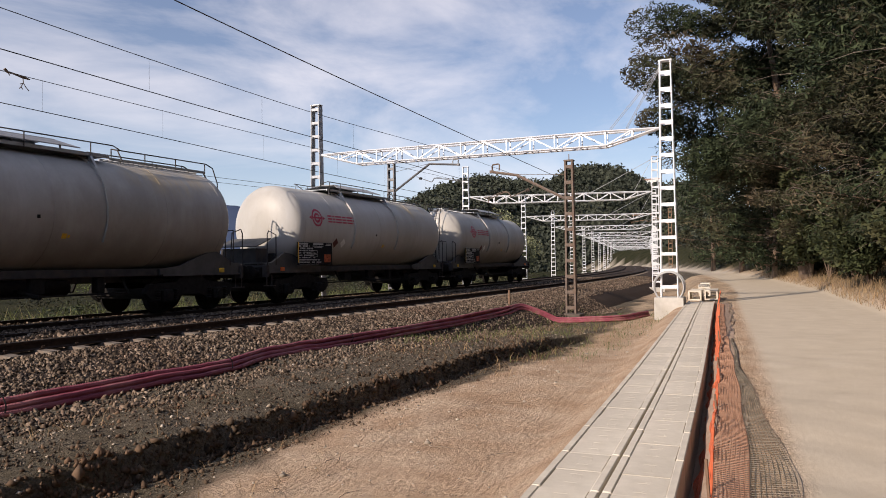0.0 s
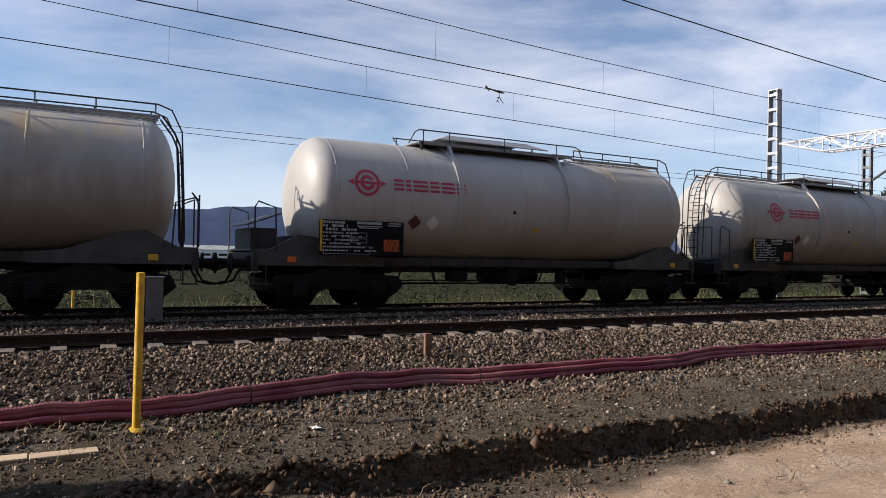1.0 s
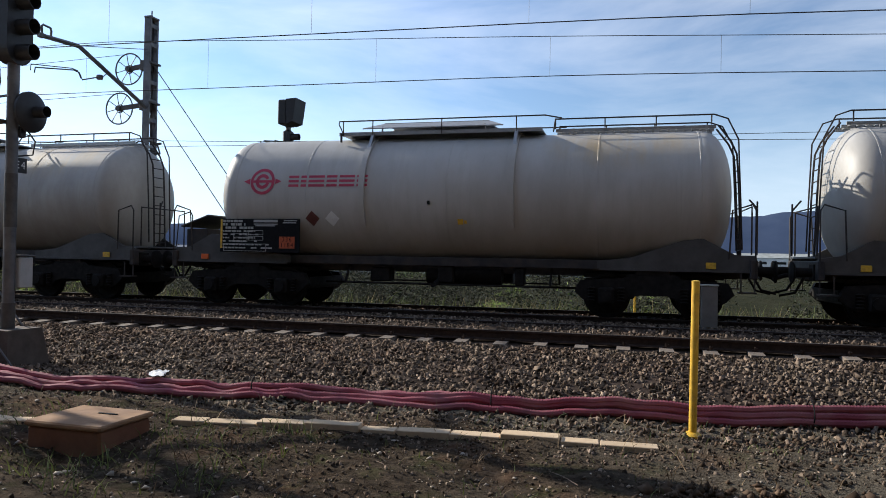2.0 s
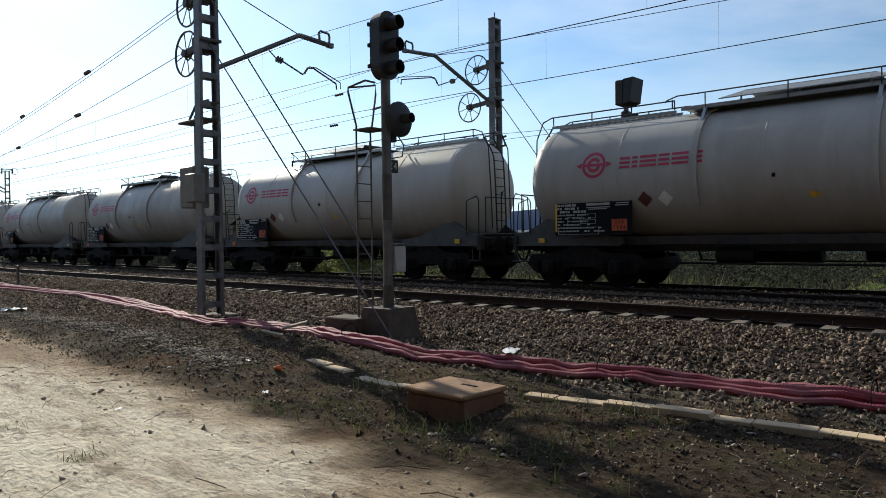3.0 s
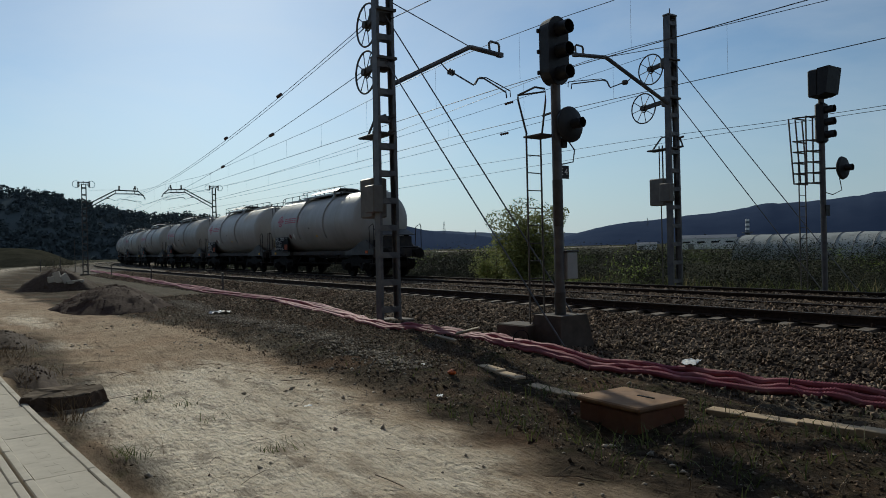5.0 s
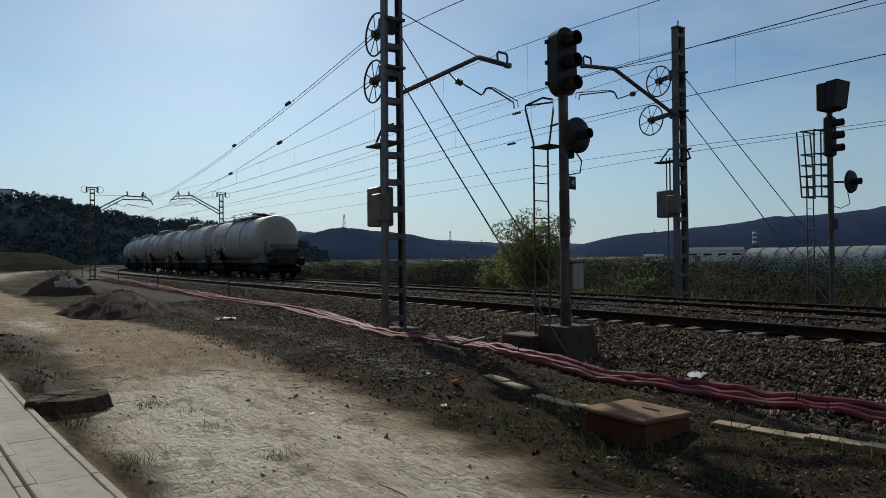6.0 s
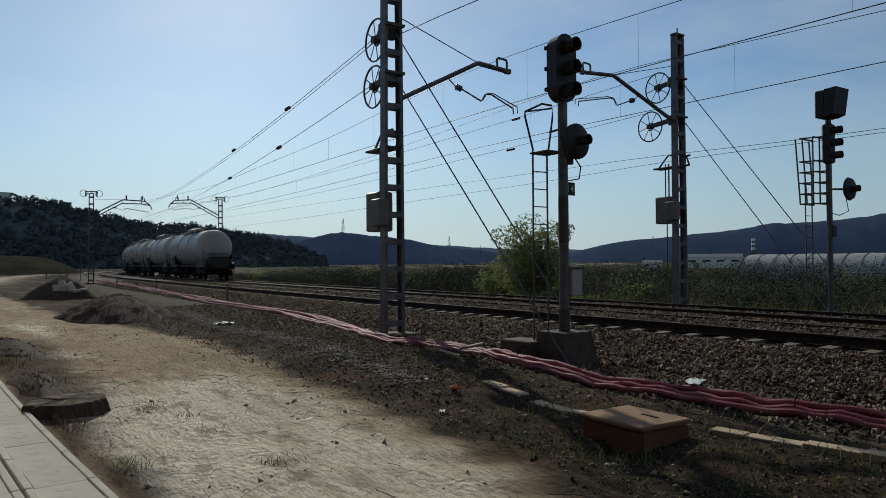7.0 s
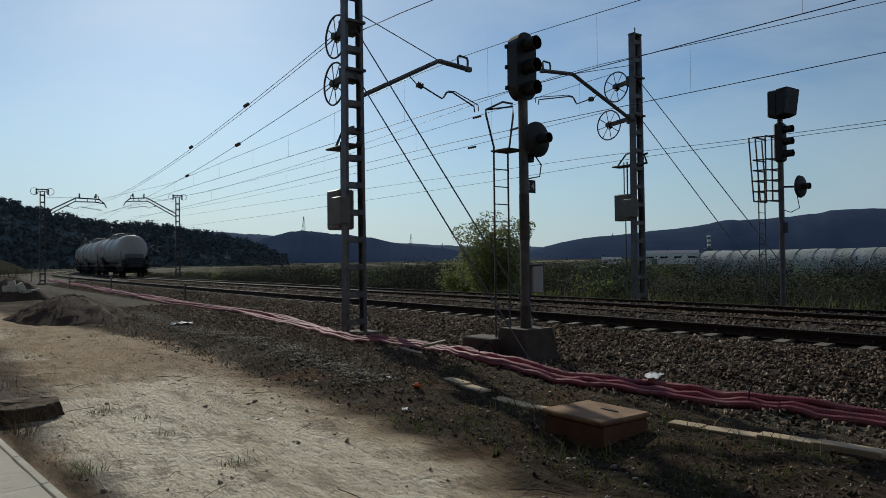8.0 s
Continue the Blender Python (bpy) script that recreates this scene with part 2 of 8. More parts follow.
class Geo:
    """Collects vertices and faces of one mesh."""

    def __init__(self):
        self.v, self.f = [], []

    def add(self, verts, faces):
        k = len(self.v)
        self.v += [tuple(p) for p in verts]
        self.f += [tuple(i + k for i in q) for q in faces]
        return self

    def box(self, c, s, m=None, taper=1.0, bev=0.0):
        x, y, z = s[0] / 2, s[1] / 2, s[2] / 2
        if bev:
            b = min(bev, x * .9, y * .9, z * .9)
            ring = [(x - b, -y), (x, -y + b), (x, y - b), (x - b, y), (-x + b, y), (-x, y - b), (-x, -y + b), (-x + b, -y)]
            ins = [((abs(px) - b) * (1 if px > 0 else -1), (abs(py) - b) * (1 if py > 0 else -1)) for px, py in ring]
            pts = [(px, py, -z) for px, py in ins] + [(px, py, -z + b) for px, py in ring] + [(px, py, z - b) for px, py in ring] + [(px, py, z) for px, py in ins]
            fs = [tuple(range(7, -1, -1)), tuple(range(24, 32))]
            for r in range(3):
                fs += [(r * 8 + i, r * 8 + (i + 1) % 8, r * 8 + 8 + (i + 1) % 8, r * 8 + 8 + i) for i in range(8)]
        else:
            t = taper
            pts = [(-x, -y, -z), (x, -y, -z), (x, y, -z), (-x, y, -z), (-x * t, -y * t, z), (x * t, -y * t, z), (x * t, y * t, z), (-x * t, y * t, z)]
            fs = [(3, 2, 1, 0), (4, 5, 6, 7), (0, 1, 5, 4), (1, 2, 6, 5), (2, 3, 7, 6), (3, 0, 4, 7)]
        q = Matrix.Translation(c) @ (m or Matrix())
        return self.add([q @ Vector(p) for p in pts], fs)

    def beam(self, a, b, w, h=None, up=(0, 0, 1)):
        """A square bar from a to b."""
        a, b = Vector(a), Vector(b)
        d = b - a
        if d.length < 1e-6:
            return self
        d.normalize()
        up = Vector(up)
        if abs(d.dot(up)) > .98:
            up = Vector((1, 0, 0)) if abs(d.x) < .9 else Vector((0, 1, 0))
        s = d.cross(up).normalized() * (w / 2)
        u = s.cross(d).normalized() * ((h or w) / 2)
        return self.add([a - s - u, a + s - u, a + s + u, a - s + u, b - s - u, b + s - u, b + s + u, b - s + u],
                        [(3, 2, 1, 0), (4, 5, 6, 7), (0, 1, 5, 4), (1, 2, 6, 5), (2, 3, 7, 6), (3, 0, 4, 7)])

    def cyl(self, a, b, r, r2=None, seg=12, caps=True):
        return self.tube([a, b], [r, r if r2 is None else r2], seg, caps)

    def tube(self, pts, r, seg=8, caps=True):
        pts = [Vector(p) for p in pts]
        rad = r if isinstance(r, (list, tuple)) else [r] * len(pts)
        vs, side = [], None
        for i, p in enumerate(pts):
            d = (pts[min(i + 1, len(pts) - 1)] - pts[max(i - 1, 0)]).normalized()
            if side is None:
                side = d.cross(Vector((0, 0, 1)) if abs(d.z) < .95 else Vector((1, 0, 0))).normalized()
            else:
                side = (side - d * side.dot(d)).normalized()
            u = d.cross(side)
            vs += [p + (side * math.cos(t) + u * math.sin(t)) * rad[i] for t in (2 * math.pi * k / seg for k in range(seg))]
        fs = []
        for i in range(len(pts) - 1):
            fs += [(i * seg + k, i * seg + (k + 1) % seg, (i + 1) * seg + (k + 1) % seg, (i + 1) * seg + k) for k in range(seg)]
        if caps:
            fs += [tuple(range(seg - 1, -1, -1)), tuple((len(pts) - 1) * seg + k for k in range(seg))]
        return self.add(vs, fs)

    def lathe(self, prof, c, m=None, seg=24):
        """Profile of (radius, height) turned about the local z axis at c."""
        q = Matrix.Translation(c) @ (m or Matrix())
        vs = [q @ Vector((r * math.cos(t), r * math.sin(t), z)) for r, z in prof for t in (2 * math.pi * k / seg for k in range(seg))]
        fs = []
        for i in range(len(prof) - 1):
            fs += [(i * seg + k, i * seg + (k + 1) % seg, (i + 1) * seg + (k + 1) % seg, (i + 1) * seg + k) for k in range(seg)]
        fs += [tuple(range(seg - 1, -1, -1)), tuple((len(prof) - 1) * seg + k for k in range(seg))]
        return self.add(vs, fs)

    def ring(self, c, m, r, t, seg=24, sub=6):
        q = Matrix.Translation(c) @ m
        vs = [q @ Vector(((r + t * math.cos(b)) * math.cos(a), (r + t * math.cos(b)) * math.sin(a), t * math.sin(b)))
              for a in (2 * math.pi * i / seg for i in range(seg)) for b in (2 * math.pi * j / sub for j in range(sub))]
        fs = [(i * sub + j, ((i + 1) % seg) * sub + j, ((i + 1) % seg) * sub + (j + 1) % sub, i * sub + (j + 1) % sub) for i in range(seg) for j in range(sub)]
        return self.add(vs, fs)

    def plate(self, outline, a, b):
        """A flat outline of (u, v) turned into a solid by the two maps a(u, v) and b(u, v) of its faces."""
        k = len(outline)
        return self.add([a(u, v) for u, v in outline] + [b(u, v) for u, v in outline],
                        [tuple(range(k - 1, -1, -1)), tuple(range(k, 2 * k))] + [(i, (i + 1) % k, k + (i + 1) % k, k + i) for i in range(k)])

    def mesh(self, name, material, smooth=False):
        me = bpy.data.meshes.new(name)
        me.from_pydata(self.v, [], self.f)
        me.materials.append(material)
        if smooth:
            me.shade_smooth()
            me.set_sharp_from_angle(angle=radians(38))
        me.update()
        return me


def part(name, geo, material, parent, label="", smooth=True):
    ob = new(name, geo.mesh(name, material, smooth))
    ob.parent = parent
    return tagged(ob, label)


def thing(name, label, category, m=None, group="", kind=""):
    ob = tagged(new(name), label, category, group, kind)
    ob.empty_display_size = .2
    ob.matrix_basis = m or Matrix()
    return ob


def solid(name, geo, material, label, category, m=None, group="", kind="", smooth=True):
    ob = tagged(new(name, geo.mesh(name, material, smooth)), label, category, group, kind)
    ob.matrix_basis = m or Matrix()
    return ob


def cloud_mesh(name, verts, faces_per, count, material):
    """Mesh of many alike pieces from arrays: verts (count, k, 3), faces_per (m, 3 or 4)."""
    k = verts.shape[1]
    fs = (np.asarray(faces_per)[None] + (np.arange(count) * k)[:, None, None]).reshape(-1, len(faces_per[0]))
    me = bpy.data.meshes.new(name)
    me.vertices.add(count * k)
    me.vertices.foreach_set("co", verts.astype(np.float32).ravel())
    me.loops.add(fs.size)
    me.loops.foreach_set("vertex_index", fs.astype(np.int32).ravel())
    me.polygons.add(len(fs))
    me.polygons.foreach_set("loop_start", np.arange(0, fs.size, fs.shape[1], dtype=np.int32))
    me.materials.append(material)
    me.update(calc_edges=True)
    me.validate()
    return me


def smoothstep(a, b, x):
    t = np.clip((x - a) / (b - a), 0, 1)
    return t * t * (3 - 2 * t)


# ---- the line in plan: a gentle curve, convex towards the camera ----
RAIL_Z = .446                 # head of the rails
D1, GAUGE, TRACKS = 12.33, 1.74, 3.73
KN_S = np.array([-400, -224, -112, -56, -22, 0, 22, 56, 105, 150, 500.])
KN_K = np.array([.0034, .0034, .0032, .0004, .0009, .0018, .0016, .0018, .0019, .0000, .0000])
LS = np.linspace(-400, 500, 1801)
_k = np.interp(LS, KN_S, KN_K)
LPSI = np.concatenate([[0], np.cumsum((_k[1:] + _k[:-1]) / 2 * .5)])
LPSI -= LPSI[800]
LX = np.concatenate([[0], np.cumsum(np.cos((LPSI[1:] + LPSI[:-1]) / 2) * .5)])
LY = np.concatenate([[0], np.cumsum(np.sin((LPSI[1:] + LPSI[:-1]) / 2) * .5)])
LX, LY = LX - LX[800], LY - LY[800] + D1


def line(s, o):
    """Plan place at s along the near rail, o metres beyond it; and the heading there."""
    psi = np.interp(s, LS, LPSI)
    return np.interp(s, LS, LX) - np.sin(psi) * o, np.interp(s, LS, LY) + np.cos(psi) * o, psi


def at(s, o, z=0.0):
    x, y, _ = line(s, o)
    return Vector((float(x), float(y), z))


def on_line(s, o, z=0.0, turn=0.0):
    x, y, psi = line(s, o)
    return pose(float(x), float(y), z, 0, 0, math.degrees(float(psi)) + turn)


def to_line(x, y):
    """s and o of plan points near the line."""
    s = np.array(x, float)
    for _ in range(6):
        cx, cy, psi = line(s, 0)
        s = s + (x - cx) * np.cos(psi) + (y - cy) * np.sin(psi)
    cx, cy, psi = line(s, 0)
    return s, -(x - cx) * np.sin(psi) + (y - cy) * np.cos(psi)


def chan_y(x):
    """Middle line of the cable channel."""
    x = np.asarray(x, float)
    k = np.clip(x, -13, 38)
    far, back = np.maximum(x - 38, 0), np.minimum(x + 13, 0)
    return .94 + .0820 * k + .001714 * k ** 2 - .0000305 * k ** 3 + .12 * far + .0009 * far ** 2 + .05 * back

# ---- ground, line, road ----
rng = np.random.default_rng(7)


def wob(x, y, scale, seed=0.0):
    """Smooth plan noise in -1..1."""
    a = np.sin(x * 1.7 / scale + seed) * np.cos(y * 1.3 / scale - seed * 1.7) + .6 * np.sin((x * .9 + y * 1.9) / scale * 1.9 + seed * 2.3)
    return (a + .4 * np.sin((x * 2.3 - y * 1.1) / scale * 2.7 + seed * .7)) / 2


def verge_edge(x):
    """Where the dark verge of soil and grit gives way to the bare yard."""
    return np.interp(x, [-60, -27, -16, -12, -8.7, -5, -3.5, 0, 2, 3, 4.3, 7.4, 10, 15, 24, 60],
                     [2.5, 3.6, 5.0, 4.65, 4.3, 4.0, 3.75, 4.0, 4.55, 4.6, 4.8, 5.5, 5.3, 5.1, 6.2, 12])


def ground_z(x, y):
    x, y = np.asarray(x, float), np.asarray(y, float)
    s, o = to_line(x, y)
    c = y - chan_y(x)
    z = .025 * wob(x, y, 1.1, .4) + .012 * wob(x, y, .35, 2.0)
    yard = smoothstep(.55, 1.0, c) * (1 - smoothstep(-8.2, -7.2, o))
    z = z + yard * smoothstep(-2, -5, x) * (.018 * wob(x, y, .22, 7.7) + .02 * np.sin((y - .09 * x) * 7.5 + wob(x, y, 1.5, 3)) * smoothstep(.1, .6, wob(x * .3, y, 1.1, 6.1)))
    verge_ = smoothstep(-.1, .35, y - verge_edge(x)) * (1 - smoothstep(-4.5, -3.5, o)) * smoothstep(-20, -12, x) * (1 - smoothstep(0, 3, x))
    z = z + verge_ * (.12 * smoothstep(.05, .75, y - verge_edge(x)) * smoothstep(-6.5, -8.5, x) + .035 * wob(x, y, .5, 8.2) + .02 * wob(x, y, .17, 3.3))
    side = smoothstep(.6, 1.6, c)
    z = z - .52 * smoothstep(11, 25, x) * side * (1 - smoothstep(-2.2, 0, o))
    # low spoil ridge along the foot of the ballast
    ridge = np.exp(-((o + 5.75 + .2 * np.sin(x * .45)) / .70) ** 2) * smoothstep(-2, 3, x) * (1 - smoothstep(15, 21, x))
    z = z + (.08 + .07 * wob(x, y, .8, 3.1)) * ridge
    # broken ledge where the verge drops to the yard
    lip = o + .06 * wob(x, 0 * x, 2.3, 2.7) + .02 * wob(x, y, .5, 5.1) + .035 * wob(x, y, .16, 1.1)
    z = z - .25 * (1 - smoothstep(-6.82, -6.66, lip)) * smoothstep(-.5, 3, x) * (1 - smoothstep(16, 24, x)) * smoothstep(.5, 1.1, c)
    cut = np.exp(-((o + 7.05) / .30) ** 2) * smoothstep(0, 4, x) * (1 - smoothstep(9, 14, x))
    z = z - .04 * cut
    z = z - .10 * np.exp(-((x + 4.6) / .8) ** 2 - ((y - 4.95) / .38) ** 2)      # dug out before the hatch
    # the channel's bed and the open trench beside it
    z = z - .45 * smoothstep(-.86, -.70, c) * (1 - smoothstep(.18, .33, c)) * smoothstep(.9, 1.5, x) * (1 - smoothstep(28.4, 29.2, x))
    # wooded bank beside the road, valley floor beyond the line
    # the bank's unseen stretch behind the camera is added to cut sky light
    bank = smoothstep(-5.2, -17, c) * smoothstep(-46, -26, x)
    z = z + bank * (5.5 + .6 * wob(x, y, 3, 1.0)) + smoothstep(-5.2, -6.2, c) * smoothstep(8, 20, x) * .25
    z = z - 1.3 * smoothstep(7.2, 11.5, o) + .12 * wob(x, y, 6, 5.0) * smoothstep(9, 15, o)
    far = np.hypot(x, y)
    z = z - 3.0 * smoothstep(60, 400, far) * smoothstep(12, 60, o)
    z = z + .5 * wob(x, y, 40, 2.2) * smoothstep(120, 400, far)
    return z


def axis_steps(fine=()):
    """Grid lines, close near the middle, closer still over the stretch `fine`."""
    a = [0.0]
    step = .13
    while a[-1] < 3600:
        a.append(a[-1] + step)
        step = .13 if a[-1] < 11 else min(step * 1.065, 400)
    a = np.array(a)
    a = np.concatenate([-a[:0:-1], a])
    if len(fine):
        a = np.concatenate([a[(a < fine[0] - .02) | (a > fine[1] + .02)], np.arange(*fine, .045)])
    return np.sort(a)


def ground_material():
    """Bare yard earth, pale and reddish with damp patches; dark soil and grit on the verge; grass away from the works."""
    m = bpy.data.materials.new("earth")
    m.use_nodes = True
    nt = m.node_tree
    n, ln = nt.nodes.new, nt.links.new
    bs = nt.nodes["Principled BSDF"]
    co = n("ShaderNodeTexCoord").outputs["Object"]
    drag = n("ShaderNodeMapping")                  # wheel marks run along the yard
    drag.inputs["Rotation"].default_value = (0, 0, radians(-6))
    drag.inputs["Scale"].default_value = (.28, 1.5, 1)
    ln(co, drag.inputs["Vector"])

    drag2 = n("ShaderNodeMapping")
    drag2.inputs["Rotation"].default_value = (0, 0, radians(24))
    drag2.inputs["Scale"].default_value = (.6, 1.3, 1)
    ln(co, drag2.inputs["Vector"])

    def rough_noise(scale, lo, hi, detail=7, vec=None, ro=.6):
        k = n("ShaderNodeTexNoise")
        k.inputs["Scale"].default_value, k.inputs["Detail"].default_value, k.inputs["Roughness"].default_value = scale, detail, ro
        ln(vec or co, k.inputs["Vector"])
        r = n("ShaderNodeMapRange")
        r.inputs["From Min"].default_value, r.inputs["From Max"].default_value = lo, hi
        ln(k.outputs["Fac"], r.inputs["Value"])
        return r.outputs["Result"]

    def put(sock, v):
        if isinstance(v, tuple):
            sock.default_value = (*v, 1)
        elif isinstance(v, float):
            sock.default_value = v
        else:
            ln(v, sock)

    def mixc(fac, a, b):
        k = n("ShaderNodeMix")
        k.data_type = "RGBA"
        put(k.inputs["Factor"], fac)
        put(k.inputs["A"], a)
        put(k.inputs["B"], b)
        return k.outputs["Result"]

    def calc(op, a, b):
        k = n("ShaderNodeMath")
        k.operation = op
        put(k.inputs[0], a)
        put(k.inputs[1], b)
        return k.outputs[0]

    def layer(name):
        at_ = n("ShaderNodeAttribute")
        at_.attribute_name = name
        sep = n("ShaderNodeSeparateColor")
        ln(at_.outputs["Color"], sep.inputs["Color"])
        return sep.outputs["Red"], sep.outputs["Green"], sep.outputs["Blue"]

    grass_f, grit_f, wet_f = layer("cover")
    road_f, soil_f, sandy_f = layer("way")
    spread_ = n("ShaderNodeMapRange")               # dried pale crust, thickest along the channel
    spread_.inputs["From Min"].default_value, spread_.inputs["From Max"].default_value = .73, .95
    ln(calc("ADD", rough_noise(1.1, 0.0, 1.0, 12, drag.outputs["Vector"], .74), calc("MULTIPLY", wet_f, .5)), spread_.inputs["Value"])
    crust_f = calc("MULTIPLY", spread_.outputs["Result"], calc("MINIMUM", calc("MULTIPLY", wet_f, 4.0), 1.0))
    yard = mixc(rough_noise(1.3, .34, .66, 9, None, .66), (.42, .315, .215), (.56, .43, .30))
    yard = mixc(calc("MULTIPLY", rough_noise(.55, .50, .66, 9, drag.outputs["Vector"]), .55), yard, (.28, .195, .13))
    yard = mixc(calc("MULTIPLY", rough_noise(.30, .48, .62, 8), .38), yard, (.46, .295, .19))
    yard = mixc(calc("MULTIPLY", crust_f, .92), yard, mixc(rough_noise(3.4, .3, .7, 9, None, .7), (.76, .62, .45), (.95, .84, .67)))
    yard = mixc(calc("MULTIPLY", rough_noise(2.4, .51, .59, 12, drag2.outputs["Vector"], .76), .68), yard, (.235, .17, .118))
    yard = mixc(calc("MULTIPLY", rough_noise(16.0, .54, .70, 6), .55), yard, (.19, .145, .108))
    yard = mixc(sandy_f, yard, mixc(rough_noise(1.3, .32, .68, 9), (.43, .288, .188), (.57, .43, .31)))
    yard = mixc(calc("MULTIPLY", rough_noise(24.0, .56, .70, 5), .5), yard, (.22, .15, .10))
    soil = mixc(rough_noise(9.0, .34, .66, 8), (.026, .019, .013), (.092, .069, .049))
    soil = mixc(calc("MULTIPLY", rough_noise(.9, .50, .66, 7), .5), soil, (.19, .105, .062))
    soil = mixc(calc("MULTIPLY", rough_noise(2.3, .54, .68, 7), .55), soil, (.060, .066, .024))
    grit = mixc(rough_noise(38.0, .36, .64, 5), (.068, .057, .044), (.195, .168, .130))
    grit = mixc(calc("MULTIPLY", rough_noise(.8, .46, .64, 6), .5), grit, (.115, .092, .058))
    grass = mixc(rough_noise(.35, .35, .65), (.020, .023, .011), (.044, .041, .022))
    col = mixc(soil_f, yard, soil)
    col = mixc(grit_f, col, grit)
    col = mixc(grass_f, col, grass)
    col = mixc(road_f, col, mixc(rough_noise(1.6, .3, .7), (.47, .40, .31), (.55, .475, .375)))
    wet = calc("MULTIPLY", wet_f, calc("MAXIMUM", crust_f, calc("MULTIPLY", rough_noise(.62, .43, .62, 9, drag.outputs["Vector"], .68), .6)))
    put(bs.inputs["Base Color"], col)
    for sock, a, b in (("Roughness", .97, .72), ("Specular IOR Level", .03, .14)):
        rg = n("ShaderNodeMapRange")
        rg.inputs["To Min"].default_value, rg.inputs["To Max"].default_value = a, b
        ln(wet, rg.inputs["Value"])
        ln(rg.outputs["Result"], bs.inputs[sock])
    crust = n("ShaderNodeMapping")                 # rippled dried mud
    crust.inputs["Rotation"].default_value = (0, 0, radians(38))
    crust.inputs["Scale"].default_value = (.55, 1.9, 1)
    ln(co, crust.inputs["Vector"])
    tread = n("ShaderNodeTexWave")                 # cross ribs of tyre treads along the wheel marks
    tread.inputs["Scale"].default_value, tread.inputs["Distortion"].default_value, tread.inputs["Detail"].default_value = 2.1, 9.0, 4.0
    tread.inputs["Detail Scale"].default_value = 2.2
    ln(co, tread.inputs["Vector"])
    ribs = calc("MULTIPLY", tread.outputs["Fac"], calc("MULTIPLY", rough_noise(1.0, .50, .60, 3, drag.outputs["Vector"]), calc("MULTIPLY", wet_f, .45)))
    relief = [ribs, calc("MULTIPLY", rough_noise(2.2, .25, .75, 8), .6), calc("MULTIPLY", rough_noise(11.0, .25, .75, 8, None, .7), .5),
              calc("MULTIPLY", rough_noise(60.0, .25, .75, 4), .08), calc("MULTIPLY", rough_noise(9.0, .3, .7, 6, crust.outputs["Vector"], .62), calc("ADD", .4, calc("MULTIPLY", wet_f, .35)))]
    h = functools.reduce(lambda a, b: calc("ADD", a, b), relief)
    bp = n("ShaderNodeBump")
    bp.inputs["Distance"].default_value = .06
    smooth_road = n("ShaderNodeMapRange")          # the road is rolled flat
    smooth_road.inputs["To Min"].default_value, smooth_road.inputs["To Max"].default_value = .95, .10
    ln(road_f, smooth_road.inputs["Value"])
    ln(smooth_road.outputs["Result"], bp.inputs["Strength"])
    ln(h, bp.inputs["Height"])
    ln(bp.outputs["Normal"], bs.inputs["Normal"])
    return m


